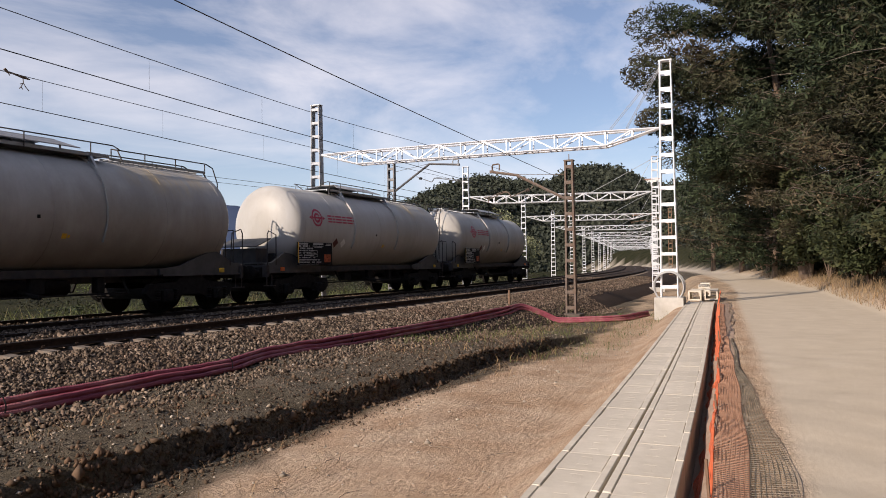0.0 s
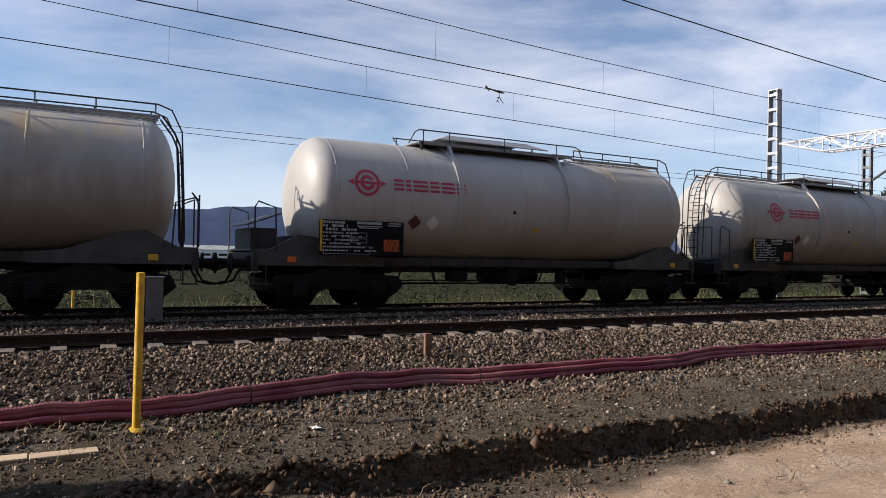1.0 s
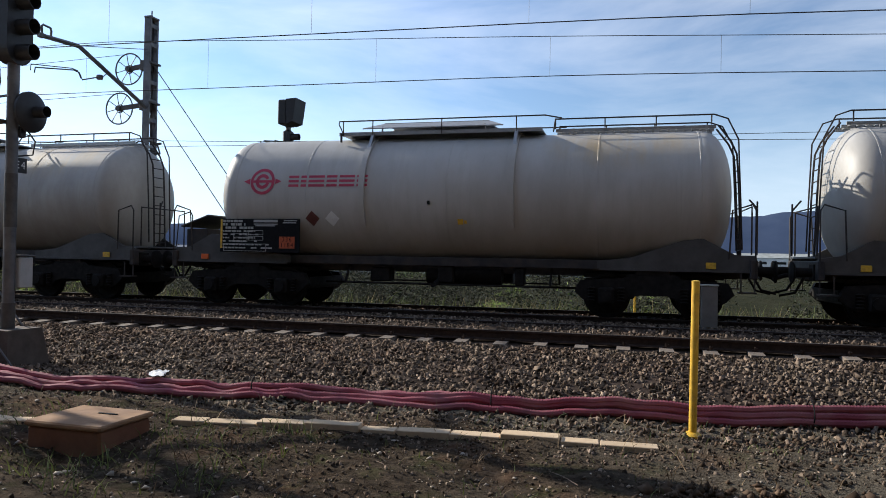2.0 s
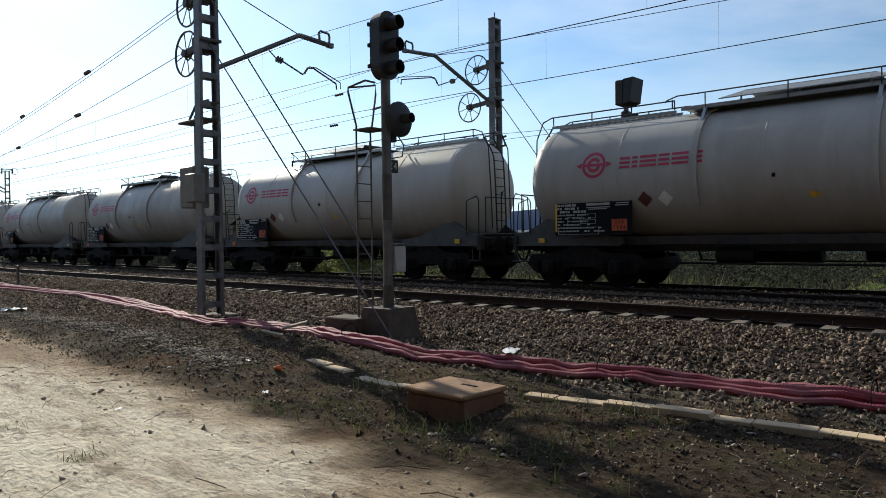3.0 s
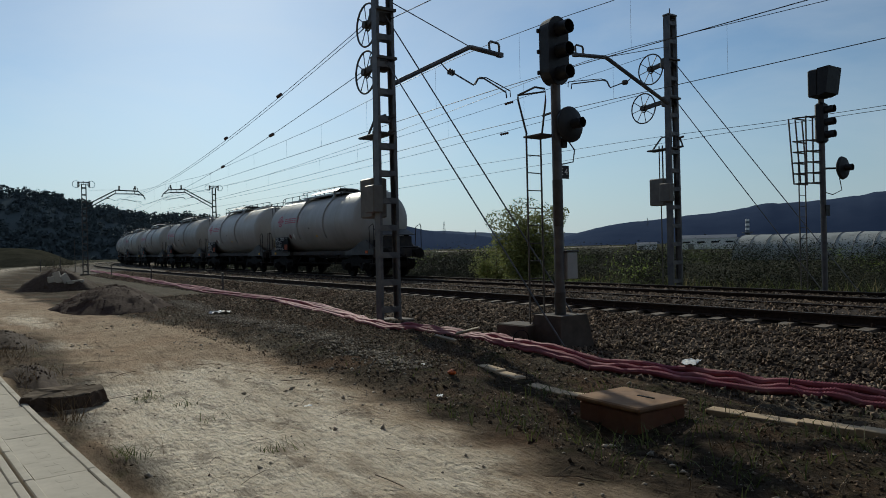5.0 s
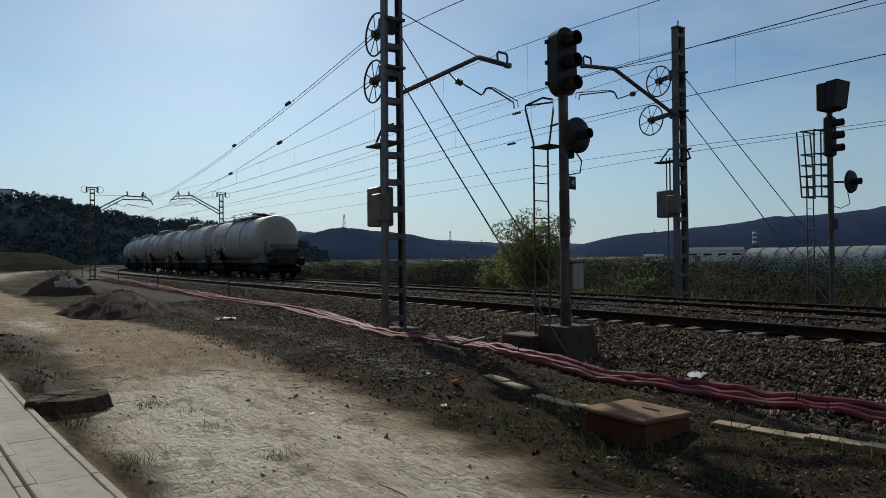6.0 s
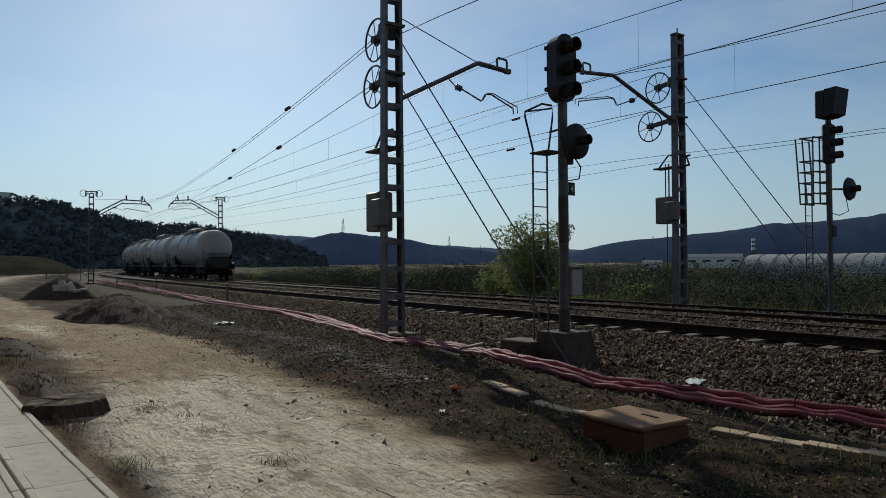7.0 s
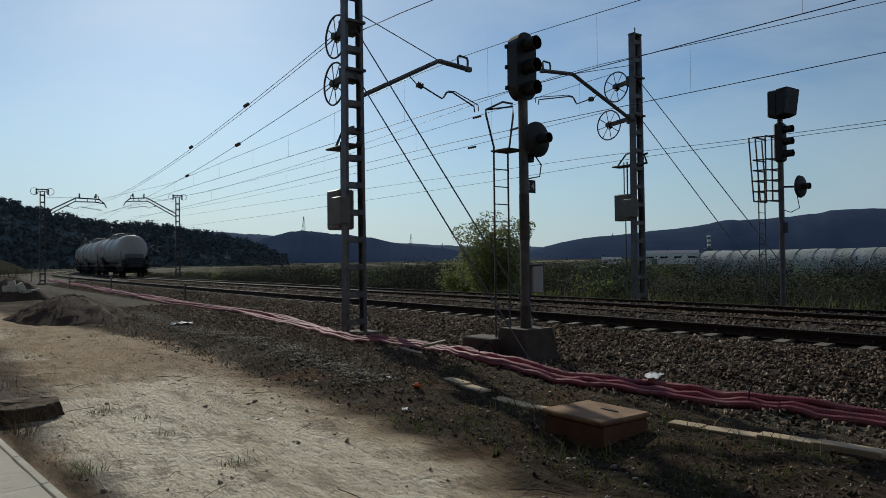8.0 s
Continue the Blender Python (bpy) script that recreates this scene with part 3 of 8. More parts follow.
def build_ground():
    ax, ay = axis_steps(), axis_steps((4.7, 6.6))
    X, Y = np.meshgrid(ax, ay)
    Z = ground_z(X, Y)
    nx, ny = len(ax), len(ay)
    me = bpy.data.meshes.new("ground")
    me.vertices.add(nx * ny)
    me.vertices.foreach_set("co", np.stack([X, Y, Z], -1).astype(np.float32).ravel())
    i = np.arange(nx * ny).reshape(ny, nx)
    q = np.stack([i[:-1, :-1], i[:-1, 1:], i[1:, 1:], i[1:, :-1]], -1).reshape(-1, 4)
    me.loops.add(q.size)
    me.loops.foreach_set("vertex_index", q.astype(np.int32).ravel())
    me.polygons.add(len(q))
    me.polygons.foreach_set("loop_start", np.arange(0, q.size, 4, dtype=np.int32))
    s, o = to_line(X, Y)
    c = Y - chan_y(X)
    grass = np.maximum(smoothstep(7.5, 9.5, o), smoothstep(-5.6, -7.5, c) * smoothstep(6, 14, X))
    grass = np.maximum(grass, smoothstep(-45, -70, X) * smoothstep(-9, -16, o))
    grass = np.maximum(grass, smoothstep(60, 100, np.hypot(X, Y)) * smoothstep(-10, -14, o) * (X < 0))
    edge = Y - verge_edge(X) + .30 * wob(X, Y, 1.1, 4) + .12 * wob(X, Y, .3, 1)
    verge = smoothstep(-.25, .25, edge) * (1 - smoothstep(7, 9, o))
    oo = Y - np.interp(X, LX, LY)
    grass = np.maximum(grass, smoothstep(9, 12, oo) * smoothstep(45, 60, np.hypot(X, Y)))
    grit = verge * np.maximum(smoothstep(-5.6, -4.8, o + .3 * wob(X, Y, .9, 2)), .85 * smoothstep(-1.5, 2.5, X + wob(X, Y, .8, 5)))
    grit = np.maximum(grit, .8 * verge * smoothstep(-6, -9, X) * smoothstep(.15, .5, wob(X, Y, 1.6, 2.0)))
    # pale crust: broad over the near ground, then in a few dried-out pools along the channel
    wet = smoothstep(-2.2, -4.5, X) * smoothstep(-14.5, -9.5, X + .8 * wob(X, Y, 1.5, 2)) * (.48 + .42 * smoothstep(4.2, 2.4, c + .4 * wob(X, Y, 1.2, 5)))
    for px, py, rx, ry, k in ((-22.5, 2.1, 4.2, .75, 1.0), (-15.6, 2.0, 1.3, .65, .9), (-34, 2.2, 5, 1.3, .8), (-46, 1.2, 6, 1.6, .8), (-29, -.1, 3, .5, .6)):
        wet = np.maximum(wet, k * .72 * smoothstep(1.5, .3, np.hypot((X - px) / rx, (Y - py) / ry) + .45 * wob(X, Y, .7, px)))
    wet = wet * (1 - verge) * smoothstep(.5, .9, c)
    at_ = me.color_attributes.new("cover", "FLOAT_COLOR", "POINT")
    at_.data.foreach_set("color", np.stack([grass, grit, wet, np.ones_like(wet)], -1).astype(np.float32).ravel())
    road = smoothstep(-1.2, -1.5, c) * smoothstep(-6.0, -5.3, c)
    road = np.maximum(road, smoothstep(-60, -90, X) * np.exp(-((o + 14 + .02 * X) / 2.2) ** 2))
    edge_dirt = (1 - smoothstep(.0, .55, c - .62 - .75 * smoothstep(-8, -11, X) - .35 * smoothstep(-13, -17, X) + .3 * wob(X, Y, .6, 9) + .12 * wob(X, Y, .2, 4))) * smoothstep(.5, .6, c) * smoothstep(-4, -6, X) * smoothstep(-20, -17, X)
    soil = np.maximum(verge, .85 * edge_dirt)
    aw = me.color_attributes.new("way", "FLOAT_COLOR", "POINT")
    aw.data.foreach_set("color", np.stack([road, soil, smoothstep(-.5, 3.5, X) * (1 - smoothstep(26, 34, X)), np.ones_like(road)], -1).astype(np.float32).ravel())
    me.materials.append(ground_material())
    me.update(calc_edges=True)
    me.shade_smooth()
    tagged(new("ground", me), "bare reddish earth with damp patches and rough grass", "ground", kind="structure")


build_ground()

S_FINE = np.concatenate([np.linspace(-390, -70, 100), np.linspace(-68, 70, 420), np.linspace(72, 430, 110)])


def sweep(profile, ss, closed=False, wobble=0.0):
    """Mesh arrays of a profile (o, z) carried along the line."""
    g = Geo()
    k = len(profile)
    po, pz = np.array(profile).T
    x, y, psi = line(ss[:, None], po[None])
    z = np.broadcast_to(pz, x.shape).copy()
    if wobble:
        z += wobble * wob(x, y, .28, 1.3) * (1 - 0 * z) + wobble * .6 * wob(x, y, .9, .3)
    g.v = [tuple(p) for p in np.stack([x, y, z], -1).reshape(-1, 3).tolist()]
    m = k if closed else k - 1
    for i in range(len(ss) - 1):
        for j in range(m):
            j2 = (j + 1) % k
            g.f.append((i * k + j, (i + 1) * k + j, (i + 1) * k + j2, i * k + j2))
    if closed:
        g.f += [tuple(range(k)), tuple((len(ss) - 1) * k + j for j in range(k - 1, -1, -1))]
    return g


TOP = RAIL_Z - .19
FAR_EDGE = TRACKS + GAUGE
BED = [(-4.9, -.85), (-4.0, -.30), (-3.35, .02), (-2.7, .10), (-2.0, .17), (-1.5, .22), (-1.05, TOP - .02), (-.62, TOP - .03), (-.2, TOP - .04), (.1, TOP + .0),
       (.3, RAIL_Z - .09), (.9, RAIL_Z - .07), (1.5, RAIL_Z - .05), (1.7, RAIL_Z - .05), (2.1, RAIL_Z - .06), (2.7, RAIL_Z - .07), (3.3, RAIL_Z - .10),
       (TRACKS - .25, TOP), (TRACKS, TOP), (TRACKS + .3, RAIL_Z - .10), (TRACKS + 1.0, RAIL_Z - .09), (TRACKS + 1.6, RAIL_Z - .09),
       (FAR_EDGE + .3, TOP), (FAR_EDGE + .9, TOP - .03), (FAR_EDGE + 2.2, -.35), (FAR_EDGE + 3.6, -1.35), (FAR_EDGE + 4.4, -1.9)]
solid("ballast", sweep(BED, S_FINE, wobble=.022), M["ballast"], "brown-grey crushed stone ballast bed under the tracks", "ballast", kind="structure")


def bed_z(o):
    return np.interp(o, [p[0] for p in BED], [p[1] for p in BED])


def scatter_stones():
    """Loose crushed stone on the shoulder and between the tracks: flat-topped angular lumps."""
    a3 = np.radians([90, 210, 330])
    lump = np.array([(math.cos(a), math.sin(a), -.55) for a in a3] + [(.62 * math.cos(a + .35), .62 * math.sin(a + .35), .55) for a in a3]) * 1.28
    faces = [(3, 4, 5), (0, 1, 4), (0, 4, 3), (1, 2, 5), (1, 5, 4), (2, 0, 3), (2, 3, 5)]
    zones = [(-30, 34, -3.7, -.48, 58000), (-30, 34, .10, 1.64, 11000), (-30, 34, 1.78, 3.6, 21000), (-26, 30, TRACKS + .1, TRACKS + 1.6, 6000), (-30, 34, -5.2, -3.5, 15000),
             (-70, -30, -3.4, -.35, 12000), (-60, -30, .1, 3.5, 4000), (34, 70, -3.4, -.35, 8000), (34, 60, .1, 3.5, 3000), (-3, 18, -6.4, -4.9, 3501), (-26, 4, -8.0, -5.0, 9001), (-30, -8, -6.7, -5.1, 12001)]
    vs = []
    for s0, s1, o0, o1, cnt in zones:
        s = rng.uniform(s0, s1, cnt)
        o = rng.uniform(o0, o1, cnt)
        x, y, psi = line(s, o)
        r = (.016 + .021 * rng.uniform(0, 1, cnt) ** 1.5) * (1.3 if abs(s0) >= 34 or abs(s1) == 75 else 1) * (.5 if cnt % 10 == 1 else 1)
        z = np.maximum(bed_z(o) + .02 * wob(x, y, .28, 1.3), ground_z(x, y)) + r * .5
        loc = lump[None] * rng.uniform(.55, 1.35, (cnt, 1, 3)) + rng.normal(0, .24, (cnt, 6, 3))
        a, b = rng.uniform(0, 6.28, cnt), rng.normal(0, .55, cnt)
        ca, sa, cb, sb = np.cos(a), np.sin(a), np.cos(b), np.sin(b)
        R = np.stack([np.stack([ca, -sa, 0 * a], -1), np.stack([sa * cb, ca * cb, -sb], -1), np.stack([sa * sb, ca * sb, cb], -1)], 1)
        loc = np.einsum("nij,nkj->nki", R, loc) * r[:, None, None]
        vs.append(loc + np.stack([x, y, z], -1)[:, None])
    vs = np.concatenate(vs)
    me = cloud_mesh("ballast_stones", vs, faces, len(vs), M["stone"])
    tagged(new("ballast_stones", me), "loose angular brown-grey ballast stones on the track shoulder", "ballast stones", kind="stuff")


scatter_stones()


def build_track(offset, name, label, parts):
    tr = thing(name, label, "railway track", kind="structure")
    ss = np.concatenate([np.linspace(-380, -60, 120), np.linspace(-58, 60, 120), np.linspace(62, 420, 120)])
    for k, o in enumerate((offset, offset + GAUGE)):
        b = RAIL_Z - .172
        prof = [(o - .075, b), (o - .075, b + .014), (o - .012, b + .035), (o - .012, b + .125), (o - .036, b + .135), (o - .036, b + .166),
                (o + .036, b + .166), (o + .036, b + .135), (o + .012, b + .125), (o + .012, b + .035), (o + .075, b + .014), (o + .075, b)]
        r = part("rail", sweep(prof, ss, closed=True), M["rail"], tr, smooth=False)
        part("running_surface", sweep([(o - .030, b + .166), (o - .026, b + .172), (o + .026, b + .172), (o + .030, b + .166)], ss), M["rail_top"], r, "worn brown rail head", smooth=False)
    g = Geo()
    for o0, o1, zt in ((-.46, .0, 0), (.0, .30, -.02), (.30, GAUGE - .3, -.05), (GAUGE - .3, GAUGE, -.02), (GAUGE, GAUGE + .46, 0)):
        za, zb = (-.02 if o0 < 0 else zt, zt if o0 < 0 else (-.02 if o1 > GAUGE else zt))
        w = .13
        pts = [(-w, o0, -.22), (w, o0, -.22), (w, o1, -.22), (-w, o1, -.22), (-w * .82, o0 + .01, za), (w * .82, o0 + .01, za), (w * .82, o1, zb), (-w * .82, o1, zb)]
        g.add(pts, [(3, 2, 1, 0), (4, 5, 6, 7), (0, 1, 5, 4), (1, 2, 6, 5), (2, 3, 7, 6), (3, 0, 4, 7)])
    clip = Geo()
    for o in (0, GAUGE):
        for d in (-.10, .10):
            clip.beam((-.05, o + d, 0), (.05, o + d, .045), .03, .03)
            clip.cyl((0, o + d * 1.1, -.01), (0, o + d * 1.1, .065), .016, seg=6)
    me, mc = g.mesh("sleeper", M["sleeper"]), clip.mesh("rail_clip", M["rail"])
    joined = Geo()
    for i in range(-145, 150):
        m = on_line(i * .672, offset, TOP + .026 + .006 * math.sin(i * 2.7))
        if parts:
            ob = new("sleeper", me)
            ob.parent = tr
            ob.matrix_basis = m @ pose(0, .02 * math.sin(i * 5.1), 0, 0, 0, .5 * math.sin(i * 3.3))
            if -60 < i < 70:
                oc = new("rail_clip", mc)
                oc.parent = ob
        else:
            joined.add([m @ Vector(v) for v in g.v], g.f)
    if not parts:
        tagged(part("sleepers", joined, M["sleeper"], tr, smooth=False), kind="stuff")


build_track(0.0, "track_near", "railway track with brown steel rails on concrete sleepers", True)
build_track(TRACKS, "track_far", "second railway track on concrete sleepers carrying the train", False)

# ---- the train of tank wagons ----
LW = 14.77                     # over buffers
TL, TC = 12.05, .37            # tank length, and its middle along the wagon
WHEEL_R = .475


def tank_side(u, v, out=.006, side=-1):
    """A point of the barrel's outside: u along, v = height over the rail, on the side -1 (towards -y) or 1."""
    h = max(-TR, min(TR, v - TZ))
    k = (TR + out) / TR
    return Vector((u, side * math.sqrt(max(TR * TR - h * h, 0)) * k, TZ + h * k))


def decal(g, outline, side, out=.008):
    """A thin painted shape on the barrel; outline in (along as read from that side, height)."""
    d = 1 if side < 0 else -1
    n = len(outline)
    g.add([tank_side(d * u, v, out, side) for u, v in outline], [tuple(range(n)) if side < 0 else tuple(range(n))])


def bar(g, u0, u1, v0, v1, side, cuts=1):
    for i in range(cuts):
        a, b = v0 + (v1 - v0) * i / cuts, v0 + (v1 - v0) * (i + 1) / cuts
        decal(g, [(u0, a), (u1, a), (u1, b), (u0, b)], side)


@functools.lru_cache(None)
def digit_mesh(ch):
    """One flat figure of the hazard plates."""
    cu = bpy.data.curves.new("digit", "FONT")
    cu.body, cu.size, cu.align_x, cu.align_y, cu.resolution_u = ch, .15, "CENTER", "CENTER", 2
    tmp = bpy.data.objects.new("digit", cu)
    scene.collection.objects.link(tmp)
    me = bpy.data.meshes.new_from_object(tmp.evaluated_get(bpy.context.evaluated_depsgraph_get()))
    bpy.data.objects.remove(tmp)
    me.materials.clear()
    me.materials.append(M["black"])
    return me


def build_wagon():
    w = thing("tank_wagon", "pale grey bogie tank wagon with dark underframe and magenta emblem", "tank wagon", group="train of tank wagons")
    # barrel
    prof = []
    for i in range(11):
        t = math.pi / 2 * i / 10
        prof.append((TR * math.sin(t) ** .85 if i else .001, -TL / 2 + .62 * (1 - math.cos(t))))
    prof += [(TR, -TL / 2 + .66), (TR, 0), (TR, TL / 2 - .66)]
    prof += [(r, -z) for r, z in reversed(prof[:11])]
    tank = part("tank", Geo().lathe(prof, (TC, 0, TZ), pose(0, 0, 0, 0, 90, 0), 48), M["tank"], w, "pale grey painted steel barrel with dished ends")
    for u in (TC - TL / 2 + .72, TC + TL / 2 - .72, -3.1, .3, 3.6):
        seam = Geo().lathe([(TR, -.02), (TR + .006, -.014), (TR + .006, .014), (TR, .02)], (u, 0, TZ), pose(0, 0, 0, 0, 90, 0), 48)
        part("weld_seam", seam, M["tank"], tank)
    for u in (-1.70, 1.75):
        g = Geo()
        for a in range(-30, 211, 4):
            c, s_ = math.cos(radians(a)), math.sin(radians(a))
            for du, r in ((-.07, TR + .004), (.07, TR + .004), (.07, TR + .060), (-.07, TR + .060)):
                g.v.append((u + du, -c * r, TZ + s_ * r))
        n = len(g.v) // 4
        g.f = [(k * 4 + q, k * 4 + (q + 1) % 4, k * 4 + 4 + (q + 1) % 4, k * 4 + 4 + q) for k in range(n - 1) for q in range(4)] + [(3, 2, 1, 0), (n * 4 - 4, n * 4 - 3, n * 4 - 2, n * 4 - 1)]
        part("saddle_band", g, M["tank"], w, smooth=False)
    # equipment box on the end platform
    g = Geo().box((-6.42, 0, 1.62), (.60, 1.5, .48), bev=.015)
    box = part("equipment_box", g, M["frame"], w, "grey steel equipment box on the end platform", smooth=False)
    g = Geo().add([(-6.82, -.85, 1.90), (-6.05, -.85, 2.18), (-6.05, .85, 2.18), (-6.82, .85, 1.90), (-6.82, -.85, 1.935), (-6.05, -.85, 2.215), (-6.05, .85, 2.215), (-6.82, .85, 1.935)],
                  [(3, 2, 1, 0), (4, 5, 6, 7), (0, 1, 5, 4), (1, 2, 6, 5), (2, 3, 7, 6), (3, 0, 4, 7)])
    part("roof_plate", g, M["tank_dark"], box, "sloped grey roof plate", smooth=False)
    # walkway on top: sun roof over the valves, grating and rails to the ladder end
    g = Geo()
    zt = TZ + TR
    g.box((-.12, 0, zt + .045), (4.9, 1.50, .035), bev=.008)
    for sgn in (-1, 1):
        g.box((-.12, sgn * .74, zt + .035), (4.9, .04, .09), bev=.006)
    for u in (-1.70, 1.75):
        for sgn in (-1, 1):
            g.beam((u, sgn * .98, zt - .36), (u, sgn * .72, zt + .02), .07, .10)
    deck = part("top_platform", g, M["walkway"], w, "grey walkway plates over the barrel", smooth=False)
    g = Geo().box((-.25, 0, zt + .33), (2.6, .80, .03), bev=.008)
    for sgn in (-1, 1):
        y0, y1, z0, z1 = sgn * .39, sgn * .80, zt + .335, zt + .16
        g.add([(-1.95, y1, z1), (1.45, y1, z1), (1.05, y0, z0), (-1.55, y0, z0), (-1.95, y1, z1 - .025), (1.45, y1, z1 - .025), (1.05, y0, z0 - .03), (-1.55, y0, z0 - .03)],
              [(0, 1, 2, 3), (7, 6, 5, 4), (0, 4, 5, 1), (1, 5, 6, 2), (2, 6, 7, 3), (3, 7, 4, 0)])
        for u in (-1.5, -.2, 1.0):
            g.cyl((u, sgn * .66, zt + .05), (u, sgn * .66, zt + .22), .022, seg=6)
    part("valve_cover", g, M["cover"], deck, "raised grey cover plates over the valves", smooth=False)
    g = Geo()
    for sgn in (-1, 1):
        g.tube([(-2.62, sgn * .30, zt + .06), (-2.62, sgn * .66, zt + .30), (-2.56, sgn * .79, zt + .34), (2.40, sgn * .79, zt + .34), (2.75, sgn * .60, zt + .30)], .016, 6)
        for u in (-2.45, -1.70, .0, 1.75):
            g.cyl((u, sgn * .79, zt - .02), (u, sgn * .79, zt + .34), .014, seg=6)
        g.cyl((-2.5, sgn * .79, zt + .05), (-2.5, sgn * .79, zt - .16), .03, seg=8)
    part("platform_rail", g, M["frame"], deck)
    g = Geo()
    for i in range(20):
        u = 2.7 + i * .17
        g.beam((u, -.38, TZ + TR + .05), (u, .38, TZ + TR + .05), .03, .025)
    for y in (-.38, 0, .38):
        g.beam((2.6, y, TZ + TR + .05), (6.05, y, TZ + TR + .05), .05, .07)
    for u in (3.0, 4.2, 5.4):
        g.beam((u, -.34, TZ + TR - .05), (u, -.34, TZ + TR + .1), .04).beam((u, .34, TZ + TR - .05), (u, .34, TZ + TR + .1), .04)
    part("grating", g, M["walkway"], w, smooth=False)
    for sgn in (-1, 1):
        g = Geo()
        zr = TZ + TR + .30
        g.tube([(2.6, sgn * .9, TZ + TR - .05), (2.62, sgn * .7, zr - .05), (2.6, sgn * .48, zr)] if sgn < 0 else [(2.6, sgn * .6, TZ + TR + .1), (2.6, sgn * .6, zr)], .018, 6)
        g.tube([(2.6, sgn * .48, zr), (6.0, sgn * .48, zr), (6.28, sgn * .48, zr - .10), (6.5, sgn * .46, zr - .55), (6.56, sgn * .44, 2.6), (6.6, sgn * .44, 1.5)], .018, 6)
        for u in (2.6, 3.7, 4.8, 5.95):
            g.cyl((u, sgn * .48, TZ + TR + .08), (u, sgn * .48, zr), .016, seg=6)
        part("handrail", g, M["frame"], w)
    g = Geo()
    path = [(6.12, TZ + TR + .1), (6.38, TZ + TR - .25), (6.50, 3.6), (6.53, 3.2), (6.56, 2.6), (6.58, 2.0), (6.6, 1.35)]
    for y in (-.22, .22):
        g.tube([(x, y, z) for x, z in path], .022, 6)
    for i in range(11):
        z = 1.5 + i * .25
        x = float(np.interp(z, [p[1] for p in path[::-1]], [p[0] for p in path[::-1]]))
        g.cyl((x, -.22, z), (x, .22, z), .013, seg=6)
    part("ladder", g, M["frame"], w, "steel rung ladder at the barrel's end")
    # painted marks on both sides, read alike from either side
    for side in (-1, 1):
        g = Geo()
        ex, ez, n = -4.22, 2.97, 28
        ring = [(ex + .315 * math.cos(2 * math.pi * i / n), ez + .315 * math.sin(2 * math.pi * i / n)) for i in range(n)]
        rin = [(ex + .245 * math.cos(2 * math.pi * i / n), ez + .245 * math.sin(2 * math.pi * i / n)) for i in range(n)]
        for i in range(n):
            decal(g, [ring[i], ring[(i + 1) % n], rin[(i + 1) % n], rin[i]], side)
        r2, r3 = .18, .10
        for i in range(2, n - 1):
            a, b = 2 * math.pi * i / n, 2 * math.pi * (i + 1) / n
            decal(g, [(ex + r2 * math.cos(a), ez + r2 * math.sin(a)), (ex + r2 * math.cos(b), ez + r2 * math.sin(b)), (ex + r3 * math.cos(b), ez + r3 * math.sin(b)), (ex + r3 * math.cos(a), ez + r3 * math.sin(a))], side)
        bar(g, ex - .245, ex + .245, ez - .03, ez + .03, side)
        for d in (-1, 1):
            decal(g, [(ex + d * .33, ez - .07), (ex + d * .49, ez), (ex + d * .33, ez + .07)][::d], side)
        part("emblem", g, M["magenta"], tank, "magenta ring emblem", smooth=False)
        u = ex + .68
        for wd in (.26, .14, .40, .26, .38, .26):      # plain bars in place of the painted name
            g = Geo()
            for z0 in (ez - .135, ez - .03, ez + .075):
                bar(g, u, u + wd, z0, z0 + .058, side)
            part("name_stroke", g, M["magenta"], tank, "magenta painted name mark", smooth=False)
            u += wd + .055
        for dx, mm, lab in ((-2.45, "white", "white hazard diamond"), (-2.95, "dark_red", "dark red hazard diamond")):
            g = Geo()
            decal(g, [(dx - .18, 2.10), (dx, 1.92), (dx + .18, 2.10), (dx, 2.28)], side)
            part("hazard_diamond", g, M[mm], tank, lab, smooth=False)
        g = Geo()
        bar(g, .55, .68, 1.98, 2.10, side)
        bar(g, .70, .76, 2.00, 2.07, side)
        part("vent_plug", Geo().box((-.1 * (1 if side < 0 else -1), side * 1.46, 2.46), (.06, .05, .08)), M["black"], tank)
        part("stencil", g, M["yellow"], tank, "faded yellow stencil mark", smooth=False)
        # number board below the barrel
        d = 1 if side < 0 else -1
        g = Geo().box((d * -4.6, side * 1.40, 1.68), (2.10, .03, .80), bev=.008)
        board = part("data_board", g, M["black"], w, "black board with lines of white figures")
        board.matrix_basis = pose(d * .30, 0, 0)
        g = Geo()
        rr = random.Random(5)
        put_ = lambda a, b, z, h: g.box((d * (a + b) / 2, side * 1.4185, z), (b - a, .005, h))
        for row in range(9):
            u, z, hh = -5.57, 2.025 - row * .080, (.056 if row < 3 else .036)
            end = (-5.05, -4.95, -4.75)[row] if row < 3 else (-4.35 if row > 6 else -4.7)
            while u < end:
                wd = rr.choice((.03, .05, .075, .11))
                if rr.random() < .88:
                    put_(u, u + wd, z, hh)
                u += wd + .02
        for a, b, z0, z1 in ((-5.28, -4.92, 1.64, 1.73), (-4.88, -4.5, 1.70, 1.80), (-5.28, -4.92, 1.53, 1.62), (-4.88, -4.5, 1.57, 1.66), (-5.55, -4.42, 1.31, 1.48)):
            for zz in (z0, z1):
                put_(a, b, zz, .010)
            for aa in (a, b):
                put_(aa - .005, aa + .005, (z0 + z1) / 2, z1 - z0 + .01)
        put_(-4.75, -4.12, 2.03, .060)
        put_(-4.75, -4.12, 1.955, .022)
        put_(-4.70, -4.2, 1.915, .022)
        put_(-3.95, -3.62, 2.04, .024)
        put_(-3.98, -3.64, 1.99, .024)
